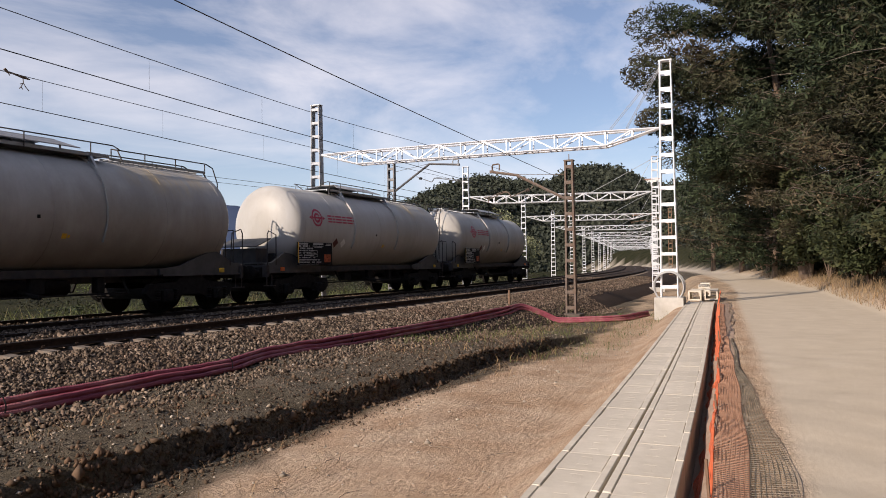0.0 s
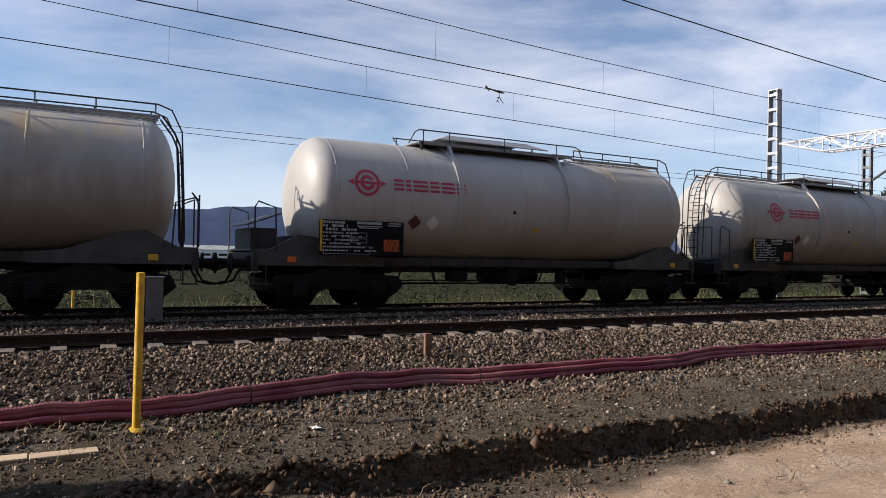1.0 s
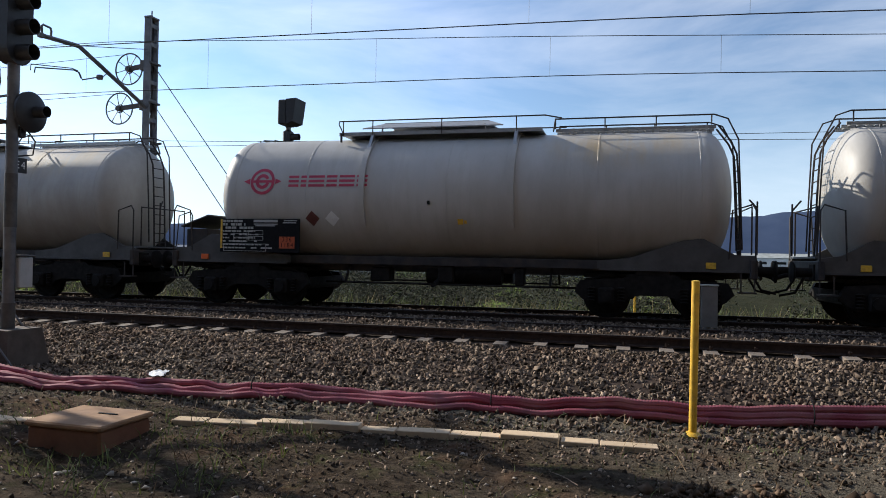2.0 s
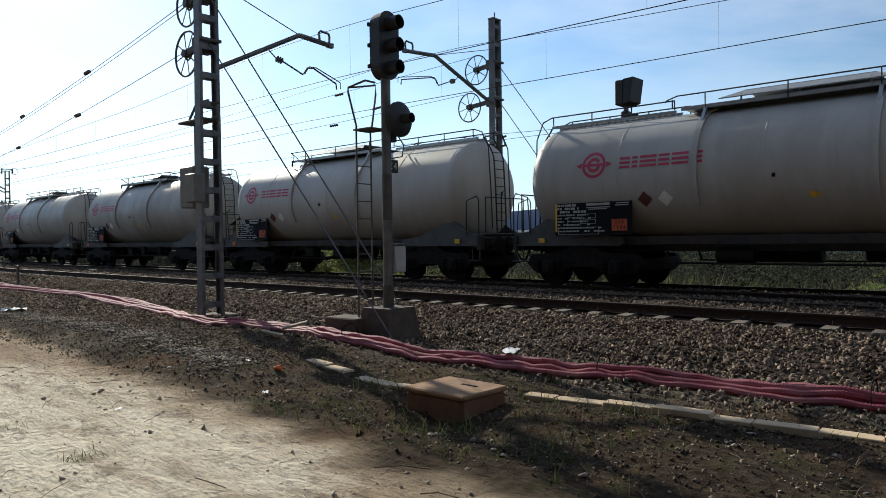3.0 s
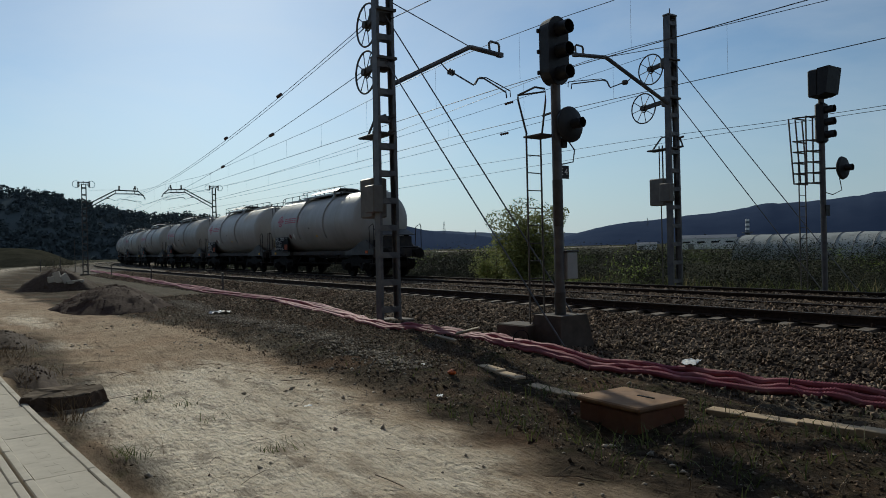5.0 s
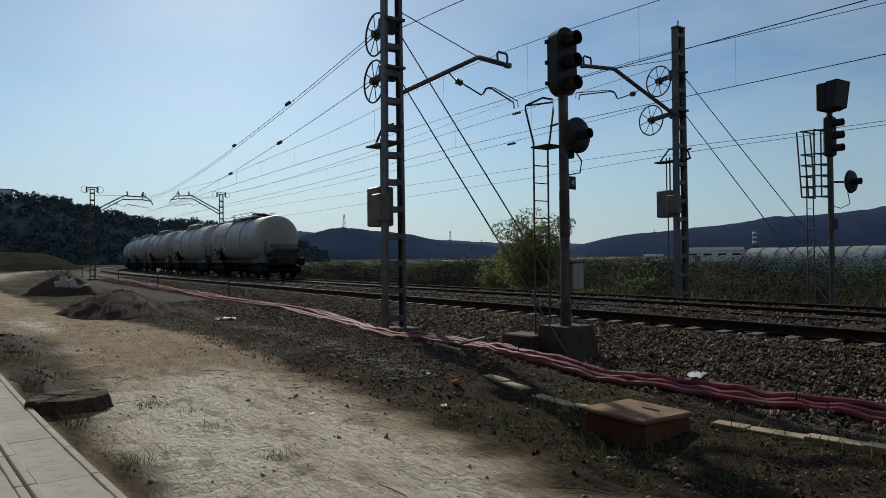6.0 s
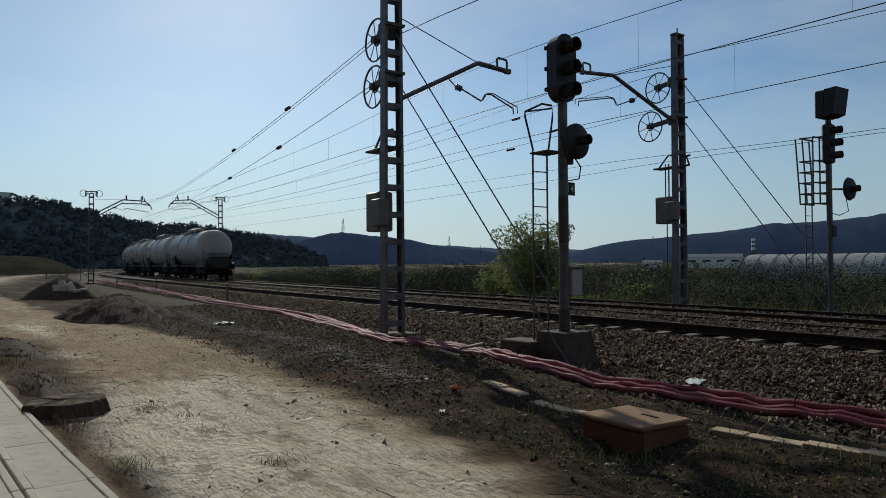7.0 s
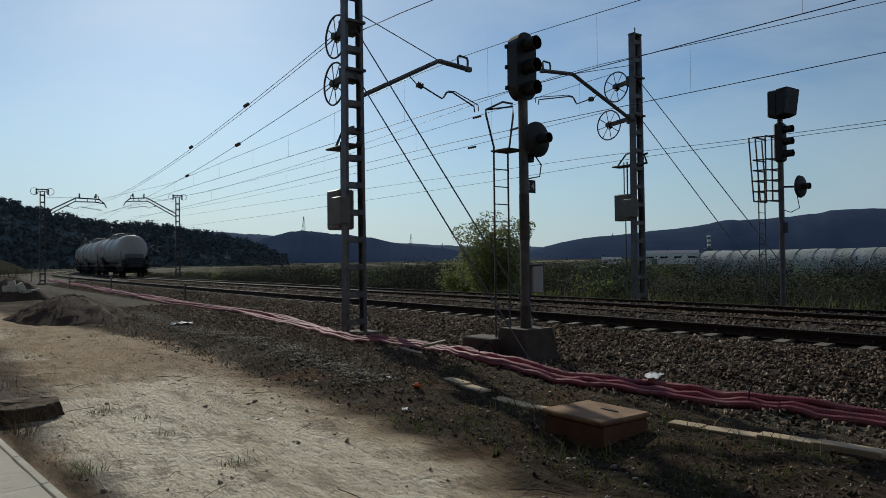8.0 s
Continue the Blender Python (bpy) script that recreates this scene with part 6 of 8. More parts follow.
def height_of(table):
    """Smoothed wire height by distance along the line, from (s, z) pairs."""
    k = np.linspace(-2.5, 2.5, 9)
    return lambda s: float(np.mean(np.interp(s + k, [a for a, _ in table], [b for _, b in table])))


def line_wire(name, o, table, r, label, s0=-180, s1=90):
    z = height_of(table)
    g = Geo().tube([at(s, o, z(s)) for s in np.arange(s0, s1, 2.0)], r, 5)
    return solid(name, g, M["wire"], label, "wire", group="overhead wires")


def catenary(o, contact, messenger):
    """Contact wire, sagging messenger and droppers over one track."""
    t = thing("catenary", "contact wire and messenger wire with thin droppers over a track", "overhead wire", group="overhead wires")
    zc, zm = height_of(contact), height_of(messenger)
    ss = np.arange(-260, 280, 2.0)
    part("contact_wire", Geo().tube([at(s, o, zc(s)) for s in ss], .011, 5), M["wire"], t)
    part("messenger_wire", Geo().tube([at(s, o, zm(s)) for s in ss], .009, 5), M["wire"], t)
    s = -257.8
    while s < 118:
        part("dropper", Geo().cyl(at(s, o, zc(s)), at(s, o, zm(s)), .0035, seg=4), M["wire"], t)
        s += 4.3 + .5 * math.sin(s)


catenary(.87, ((-260, 5.9), (-70, 6.1), (-33, 6.15), (-22, 6.2), (-16, 6.26), (-9.3, 6.16), (-5, 6.08), (1.1, 6.0), (4, 5.89), (8.6, 5.75), (14.1, 5.62), (20.6, 5.55), (27.4, 5.45), (88, 5.6), (280, 5.6)),
         ((-260, 7.3), (-140, 7.3), (-105, 6.8), (-70.5, 7.6), (-46, 6.7), (-33, 6.98), (-28, 7.07), (-22.2, 7.42), (-16.5, 7.68), (-10.1, 7.43), (5.3, 6.67), (8.6, 6.49), (14.1, 6.36), (17.9, 6.31), (23, 6.42), (27.4, 6.5), (57, 6.2), (88, 6.9), (120, 6.3), (150, 6.9), (280, 6.9)))
catenary(4.6, ((-260, 5.9), (-76, 6.1), (-39, 6.07), (-23, 6.2), (-15.4, 6.15), (-9.1, 6.06), (-1.8, 6.0), (3.5, 5.85), (7.5, 5.71), (14, 5.58), (19.7, 5.45), (25.9, 5.35), (35.7, 5.3), (88, 5.5), (280, 5.5)),
         ((-260, 7.3), (-140, 7.3), (-105, 6.8), (-76.5, 7.5), (-50, 6.75), (-39, 6.83), (-28, 7.06), (-18, 7.5), (-15.3, 7.62), (-9.1, 7.25), (-1.8, 6.93), (3.5, 6.65), (7.5, 6.46), (14.3, 6.36), (23.3, 6.29), (35.7, 6.45), (60, 6.1), (88, 6.9), (120, 6.3), (150, 6.9), (280, 6.9)))
line_wire("feeder_wire", -3.9, ((-14.1, 6.95), (-11, 6.79), (0, 6.15), (7.6, 5.72), (10.3, 5.57), (14.4, 5.42), (18.8, 5.27), (27.4, 5.05), (88, 6.0)), .010, "single dark feeder wire high beside the track", -14.1, 88)
span_wire("tension_wire", [at(sE - .75, -3.95, 7.1), at(-70.5, .6, 7.3)], .009, .7, "dark tensioned wire running off to the next mast")
span_wire("tension_wire", [at(sE - .75, -3.95, 7.0), at(-70.5, .2, 7.0)], .008, .75, "dark tensioned wire running off to the next mast")
span_wire("tension_wire", [at(sE - .85, -3.95, 6.0), at(-70.5, .9, 6.3)], .009, .6, "dark tensioned wire running off to the next mast")
span_wire("tension_wire", [at(sF - .85, 8.0, 8.25), at(-76.5, 5.0, 7.6)], .009, .5, "dark tensioned wire running off to the next mast")
span_wire("tension_wire", [at(sF - 1.2, 8.0, 6.95), at(-76.5, 4.6, 6.4)], .009, .4, "dark tensioned wire running off to the next mast")
line_wire("line_wire", 8.4, ((-200, 7), (-76, 6.4), (-48.6, 5.99), (-21.4, 5.53), (-15.8, 5.45), (-12.6, 5.28), (-4, 5.18), (6.8, 5.15), (20, 5.24), (28, 5.38), (35.7, 5.5), (90, 6)), .008, "thin dark line wire behind the tracks")
line_wire("line_wire", 8.4, ((-200, 6.2), (-76, 5.3), (-48, 5.09), (-21.5, 5.12), (-15.8, 5.22), (-9, 5.13), (3.2, 5.01), (6, 4.93), (20, 5.05), (35.7, 5.3), (90, 5.7)), .008, "thin dark line wire behind the tracks")


def wire_insulators():
    for a, b, f in ((at(sE - .75, -3.95, 7.1), at(-70.5, .6, 7.3), .13), (at(sE - .75, -3.95, 7.1), at(-70.5, .6, 7.3), .28), (at(sE - .85, -3.95, 6.0), at(-70.5, .9, 6.3), .15),
                    (at(sE - .85, -3.95, 6.0), at(-70.5, .9, 6.3), .30), (at(sF - .85, 8, 8.25), at(-76.5, 5, 7.6), .12), (at(sF - 1.2, 8, 6.95), at(-76.5, 4.6, 6.4), .12)):
        p, q = a.lerp(b, f), a.lerp(b, f + .009)
        sg = 4 * f * (1 - f) * .62
        g = Geo()
        insulator(g, p - Vector((0, 0, sg)), q - Vector((0, 0, sg)), 4, .06)
        solid("wire_insulator", g, M["insulator"], "brown ribbed insulator in a tension wire", "insulator", group="wire insulators")


wire_insulators()


def wire_nest():
    """A snag of twigs caught on the messenger wire."""
    c = at(10.75, 4.6, 6.36)
    k = .62
    g = Geo()
    g.tube([c + Vector((x, 0, z)) * k for x, z in ((-.62, .20), (-.50, .10), (-.30, .09), (.12, .03), (.38, .0))], [.035, .03, .02, .035, .015], 6)
    for pts in (((.1, .03), (.12, -.2), (.02, -.36), (-.04, -.44)), ((.12, -.2), (.22, -.34), (.34, -.46)), ((.12, -.2), (-.02, -.26)), ((.02, -.36), (.10, -.45)), ((-.5, .1), (-.42, -.02))):
        g.tube([c + Vector((x, 0, z)) * k for x, z in pts], .011, 5)
    solid("twig_snag", g, M["bark"], "tangle of dark twigs caught on a wire", "twigs")


wire_nest()

# ---- hills, trees, reeds ----


def leaf_cloud(name, centres, size, material, label, category, parent=None, kind="", droop=0.0, slim=.35):
    """Many small leaf blades at the given centres."""
    n = len(centres)
    r = np.random.default_rng(len(centres))
    d = r.normal(0, 1, (n, 3))
    d[:, 2] = d[:, 2] * .7 - droop
    d /= np.linalg.norm(d, axis=1)[:, None]
    e = np.cross(d, r.normal(0, 1, (n, 3)))
    e /= np.linalg.norm(e, axis=1)[:, None] + 1e-9
    s = size * r.uniform(.6, 1.4, n)[:, None]
    v = np.stack([centres - d * s * .5 + e * s * slim * .6, centres - d * s * .5 - e * s * slim * .6, centres + d * s * .6], 1)
    me = cloud_mesh(name, v, [(0, 1, 2)], n, material)
    ob = new(name, me)
    if parent:
        ob.parent = parent
    return tagged(ob, label, category, kind=kind)


def clump_points(r, centre, radii, n):
    p = r.normal(0, 1, (n, 3))
    p /= np.linalg.norm(p, axis=1)[:, None]
    return np.array(centre) + p * np.array(radii) * (r.uniform(.25, 1, n) ** .45)[:, None]


def pine(x, y, h, spread, seed, leaves, low=.35, lean=(0, 0), size=.30, label="tall dark green pine with a wide ragged crown"):
    """Pine: tapered trunk, bare lower limbs, ragged crown of needle tufts."""
    r = np.random.default_rng(seed)
    z0 = float(ground_z(x, y)) - .2
    t = thing("pine_tree", label, "tree", pose(x, y, z0), group="roadside pines")
    g = Geo()
    top = Vector((lean[0], lean[1], h * .93))
    path = [Vector((0, 0, 0)).lerp(top, f) + Vector((.25 * math.sin(f * 5 + seed), .25 * math.cos(f * 4 + seed), 0)) * f for f in np.linspace(0, 1, 9)]
    g.tube(path, [max(.03, h * .021 * (1 - f * .93)) for f in np.linspace(0, 1, 9)], 9)
    pts = []
    n_l = 26
    for i in range(n_l):
        f = low + (1 - low) * (i + .3 * r.uniform()) / n_l
        k = min(int(f * 8), 7)
        b = path[k].lerp(path[k + 1], f * 8 - k)
        a = i * 2.4 + r.uniform(-.4, .4)
        prof = math.sin(math.pi * min(1, .22 + .78 * (f - low) / (1 - low))) ** .7
        ln = spread * prof * r.uniform(.65, 1.1) + .5
        e = b + Vector((math.cos(a) * ln, math.sin(a) * ln, ln * r.uniform(.02, .35)))
        m_ = b.lerp(e, .5) + Vector((0, 0, -.06 * ln))
        g.tube([b, m_, e], [h * .006 * (1.2 - f), h * .004 * (1.2 - f), .015], 6)
        for q in (.5, .8):
            tw = b.lerp(e, q)
            for _ in range(2):
                g.tube([tw, tw + Vector((r.uniform(-.9, .9), r.uniform(-.9, .9), r.uniform(-.1, .7))) * (.25 * ln + .3)], [h * .0016, .006], 4, False)
        for q in (.38, .6, .8, 1.0):
            c = b.lerp(e, q) + Vector((r.uniform(-.5, .5), r.uniform(-.5, .5), r.uniform(-.2, .5)))
            sz = (.11 * spread + .40) * r.uniform(.8, 1.5)
            pts.append(clump_points(r, c, (sz * 1.25, sz * 1.25, sz * .75), leaves // (n_l * 4)))
    part("trunk", g, M["bark"], t, "brown tapered trunk with bare limbs")
    if leaves > 25000:
        tw, flat_pts = Geo(), np.concatenate(pts)
        for k in range(900):                       # dead twigs all through the crown
            p = Vector(flat_pts[int(r.integers(0, len(flat_pts)))])
            d = Vector((r.normal(), r.normal(), r.normal() * .5)) * .35
            tw.tube([p, p + d + Vector((0, 0, .1)), p + d * 2], [.016, .011, .005], 3, False)
        tagged(part("dead_twigs", tw, M["dead_twig"], t, "bare grey-brown twigs"), kind="stuff")
    leaf_cloud("crown", np.concatenate(pts), size, M["pine"], "dense dark needle tufts", "", t, slim=.24)
    return t


def shrub(x, y, h, w, seed, leaves, material="shrub", size=.12, name="shrub", label="dense dark green roadside shrub", stems=7):
    r = np.random.default_rng(seed)
    z0 = float(min(ground_z(x, y), 9)) - .05
    t = thing(name, label, "shrub", pose(x, y, z0), group=name + "s")
    pts = []
    for i in range(stems):
        a = i * 2.4 + r.uniform(-.5, .5)
        e = Vector((math.cos(a) * w * r.uniform(.2, .8), math.sin(a) * w * r.uniform(.2, .8), h * r.uniform(.55, 1)))
        part("stem", Geo().tube([(0, 0, 0), e * .5 + Vector((0, 0, h * .08)), e], [.035, .022, .006], 5), M["bark"], t)
        for q in (.5, .75, 1.0):
            c = e * q
            sz = w * .32 * r.uniform(.8, 1.3)
            pts.append(clump_points(r, c, (sz, sz, sz * .8), leaves // (stems * 3)))
    p = np.concatenate(pts)
    p[:, 2] = np.maximum(p[:, 2], .02)
    leaf_cloud("foliage", p, size, M[material], "", "", t, slim=.5)
    return t


def build_roadside_wood():
    pine(54, .6, 24, 10.5, 1, 120000, .26, (1, 3.0), .34)
    pine(40, -5.5, 20, 7.5, 2, 80000, .12, (0, 1), .32)
    pine(30, -9, 19, 7.0, 3, 76000, .10, (0, 1.0), .30, label="tall pine with browned lower branches above the road")
    pine(23, -11, 17, 6.5, 4, 46000, .08, (0, 0), .30)
    pine(62, -3, 21, 7, 5, 44000, .10, (0, 0), .36)
    pine(75, 4.0, 19, 6, 6, 13000, .10, (0, 0), .5)
    pine(92, 8, 17, 6, 7, 10000, .1, (0, 0), .55)
    pine(36, -16, 21, 8, 8, 14000, .1, (0, 0), .5)
    pine(18, -16, 18, 7, 9, 14000, .1, (0, 0), .45)
    pine(115, 14, 17, 6.5, 10, 8000, .1, (0, 0), .6)
    pine(46, -2.6, 13, 5.5, 12, 34000, .06, (0, 1), .27, label="younger pine with browned branches beside the road")
    pine(34, -4.6, 10, 4.5, 13, 30000, .05, (0, 0), .26, label="younger pine with browned branches beside the road")
    pine(66, 3.2, 12, 5, 14, 10000, .06, (0, 0), .42)
    shrub(47.5, -.6, 6.0, 3.2, 91, 7000, size=.28)
    shrub(52.5, .4, 5.5, 3.0, 92, 7000, size=.28)
    shrub(43, -1.6, 5.0, 3.0, 93, 7000, size=.26)
    r = np.random.default_rng(5)
    for i in range(26):
        x = 17 + i * 3.1 + r.uniform(-1, 1)
        off = -6.6 - r.uniform(0, 1.2) - .9 * (i % 3)
        h = r.uniform(2.6, 5.0)
        shrub(x, float(chan_y(x)) + off - (1.6 if x < 26 else 0), h, h * .62, 40 + i, 5200, size=.19, label="dense dark green roadside shrub" if i % 3 else "browning scrub oak bush on the bank")


build_roadside_wood()


def build_unseen_shade_wood():
    """Pines added out of view behind the road, to block sky light."""
    r = np.random.default_rng(55)
    for i in range(11):
        x = -26 + i * 4.1 + r.uniform(-1, 1)
        pine(x, float(chan_y(x)) - 9.5 - 3.0 * (i % 2) - r.uniform(0, 1.5), r.uniform(13, 18), 6.2, 60 + i, 6000, .06, (0, 0), .75)


build_unseen_shade_wood()


def blades(name, x, y, z, h, w, material, label, category, lean=.35, seed=0):
    """Upright grass or reed blades, each a bent strip."""
    r = np.random.default_rng(seed + len(x))
    n = len(x)
    a = r.uniform(0, 6.28, n)
    l_ = r.normal(0, lean, (n, 2)) * h[:, None]
    sx, sy = np.cos(a) * w, np.sin(a) * w
    v = np.zeros((n, 5, 3))
    v[:, 0] = np.stack([x - sx, y - sy, z], -1)
    v[:, 1] = np.stack([x + sx, y + sy, z], -1)
    v[:, 2] = np.stack([x + sx * .8 + l_[:, 0] * .3, y + sy * .8 + l_[:, 1] * .3, z + h * .55], -1)
    v[:, 3] = np.stack([x - sx * .8 + l_[:, 0] * .3, y - sy * .8 + l_[:, 1] * .3, z + h * .55], -1)
    v[:, 4] = np.stack([x + l_[:, 0], y + l_[:, 1], z + h], -1)
    k = 5
    idx = np.arange(n) * k
    me = bpy.data.meshes.new(name)
    me.vertices.add(n * k)
    me.vertices.foreach_set("co", v.astype(np.float32).ravel())
    quads = np.stack([idx, idx + 1, idx + 2, idx + 3], -1)
    tris = np.stack([idx + 3, idx + 2, idx + 4], -1)
    loops = np.concatenate([quads, tris], 1).astype(np.int32)
    me.loops.add(loops.size)
    me.loops.foreach_set("vertex_index", loops.ravel())
    me.polygons.add(n * 2)
    st = np.stack([np.arange(n) * 7, np.arange(n) * 7 + 4], -1).ravel()
    me.polygons.foreach_set("loop_start", st.astype(np.int32))
    me.materials.append(material)
    me.update(calc_edges=True)
    return tagged(new(name, me), label, category, kind="stuff")


def build_verges():
    r = np.random.default_rng(11)

    def band(n, s0, s1, o0, o1, hmin, hmax, w, material, name, label, power=1.0, lean=.25, patch=0.0):
        s, o = r.uniform(s0, s1, n), o0 + (o1 - o0) * r.uniform(0, 1, n) ** power
        x, y, _ = line(s, o)
        if patch:
            keep = wob(x, y, patch, 1.9) > -.05 + r.uniform(-.4, .4, n)
            x, y, o = x[keep], y[keep], o[keep]
        z = np.maximum(ground_z(x, y), np.where(o < 9.5, bed_z(o), -9)) - .02
        blades(name, x, y, z, r.uniform(hmin, hmax, len(x)), w, M[material], label, "grass", lean, seed=len(name))
    band(16000, -24, 50, 8.6, 13, .35, 1.15, .011, "reed", "reeds", "pale dry reeds behind the tracks", patch=1.5)
    band(25000, -24, 42, 8.2, 12.5, .25, 1.0, .012, "grass", "tall_grass", "tall green grass behind the tracks", lean=.4)
    band(8000, -90, -8, 10.5, 30, .4, 1.9, .007, "brush", "dull_grass", "dull brown thicket of stalks behind the tracks", lean=.5)
    band(3500, -130, 90, 12, 30, .3, .9, .010, "brush", "far_reeds", "dull brown reeds on the meadow", patch=4)
    band(1300, -10, 1.5, -7.8, -4.4, .03, .12, .005, "grass", "verge_grass", "sparse green grass along the kerb", lean=.6, patch=.5)
    band(3000, -22, 6, -8.2, -4.3, .04, .20, .004, "dry", "dry_weeds", "dry brown weeds along the verge", lean=.8, patch=.6)
    band(900, -6.2, -2.6, -8.2, -5.9, .05, .20, .006, "grass", "green_tufts", "green weed tufts around the inspection chamber", lean=.7, patch=.33)
    band(3200, 13, 30, -8.3, -3.6, .05, .26, .006, "grass", "weeds", "green weeds at the mast's foot", lean=.6, patch=.9)
    band(1700, 11, 26, -7.8, -4.8, .06, .25, .006, "dry", "dry_tussock", "dry grass on the spoil ridge", lean=.8, patch=.5)
    for px, py, cnt, hh in ((-8.87, 2.04, 60, .13), (-8.24, 2.30, 36, .10), (-5.91, 2.39, 40, .10), (-7.34, 2.30, 16, .16), (-6.5, 1.35, 50, .14)):
        x, y = r.normal(px, .09, cnt), r.normal(py, .09, cnt)
        blades("weed_tuft", x, y, ground_z(x, y) - .01, r.uniform(.3, 1, cnt) * hh, .0035, M["grass"], "small tuft of weeds on the bare yard", "grass", .8, int(-px * 10))
    # grassy bank above the road
    n = 9000
    x = r.uniform(11, 75, n)
    y = chan_y(x) - 5.4 - r.uniform(0, 5.5, n) ** 1.1
    z = ground_z(x, y)
    blades("bank_grass", x, y, z, r.uniform(.12, .55, n), .010, M["dry"], "dry grass on the bank beside the road", "grass", .5, 3)
    n = 3000
    x = r.uniform(-40, -6, n)
    y = chan_y(x) + .68 + np.abs(r.normal(0, .30, n))
    keep = wob(x, y, .8, .9) > .1 + .35 * (x > -9)
    x, y = x[keep], y[keep]
    blades("edge_weeds", x, y, ground_z(x, y), r.uniform(.05, .26, len(x)), .004, M["dry"], "dry weeds along the channel's edge", "grass", .8, 4)


build_verges()


def scrub_belt():
    """Low scrub and saplings over the meadow behind the line."""
    r = np.random.default_rng(21)
    spots = []
    for i in range(700):
        s = r.uniform(-190, 130)
        o = 12.5 + 110 * r.uniform() ** 1.5
        if -60 < s < 10 and o < 15:
            o += 3
        spots.append((s, o, r.uniform(.7, 1.6) * (1 if o < 30 else 1.6)))
    for i in range(240):
        o = 24 + 70 * r.uniform() ** 1.3
        spots.append((r.uniform(-170, 0), o, r.uniform(1.8, 2.7) + .012 * o))
    pts = {"shrub": [], "brush": [], "fresh": []}
    for i, (s, o, h) in enumerate(spots):
        p = at(s, o)
        z = float(ground_z(p.x, p.y))
        kind = "shrub" if i % 19 < 8 else ("brush" if i % 19 < 18 else "fresh")
        for _ in range(5):
            c = (p.x + r.normal(0, h * .5), p.y + r.normal(0, h * .5), z + h * r.uniform(.3, .75))
            pts[kind].append(clump_points(r, c, (h * .75, h * .75, h * .50), 62))
    for kind, lab in (("shrub", "dark green scrub over the meadow"), ("brush", "leafless brown scrub over the meadow"), ("fresh", "light green spring scrub over the meadow")):
        leaf_cloud("scrub", np.concatenate(pts[kind]), .16, M[kind], lab, "scrub", kind="stuff", slim=.4)
    fine = {"shrub": [], "brush": []}
    for i in range(290):                                # taller thickets before the fields and under the grassy bank
        if i < 170:
            p, h = at(r.uniform(-150, 35), r.uniform(28, 70)), r.uniform(1.9, 3.0)
        elif i > 229:
            a, d = radians(r.uniform(-37, -8)), r.uniform(95, 128)
            p, h = Vector((math.sin(a) * d, math.cos(a) * d, 0)), r.uniform(2.4, 3.4)
        else:
            a, d = radians(r.uniform(-97, -79)), r.uniform(92, 122)
            p, h = Vector((math.sin(a) * d, math.cos(a) * d, 0)), r.uniform(.9, 2.2)
        z = float(ground_z(p.x, p.y))
        for _ in range(6):
            c = (p.x + r.normal(0, h * .7), p.y + r.normal(0, h * .7), z + h * r.uniform(.2, .72))
            fine["brush" if i % 3 else "shrub"].append(clump_points(r, c, (h * .7, h * .7, h * .42), 60))
    for i in range(430):
        s, o = r.uniform(-100, -7), r.uniform(11.5, 34)
        h = r.uniform(.6, 1.5) + .9 * smoothstep(14, 24, o) * r.uniform(.3, 1)
        p = at(s, o)
        z = float(ground_z(p.x, p.y))
        for _ in range(5):
            c = (p.x + r.normal(0, h * .6), p.y + r.normal(0, h * .6), z + h * r.uniform(.25, .8))
            fine["brush" if i % 5 < 4 else "shrub"].append(clump_points(r, c, (h * .8, h * .8, h * .6), 110))
    for kind, lab in (("shrub", "fine dull green thicket behind the tracks"), ("brush", "fine leafless brown thicket behind the tracks")):
        leaf_cloud("thicket", np.concatenate(fine[kind]), .11, M[kind], lab, "scrub", kind="stuff", slim=.16)
    shrub(-26.3, 23.8, 4.8, 2.2, 71, 15000, "willow", .12, "willow", "fresh green willow bush behind the tracks", 22)
    shrub(-30.2, 25.0, 3.2, 1.5, 72, 4500, "willow", .12, "willow", "fresh green willow bush behind the tracks", 9)
    shrub(77, 33.5, 8.4, 4.4, 73, 14000, "olive", .20, "poplar", "pale olive-green poplar beyond the train", 16)
    shrub(85, 34.5, 7.8, 4.2, 74, 12000, "olive", .20, "poplar", "pale olive-green poplar beyond the train", 14)


scrub_belt()


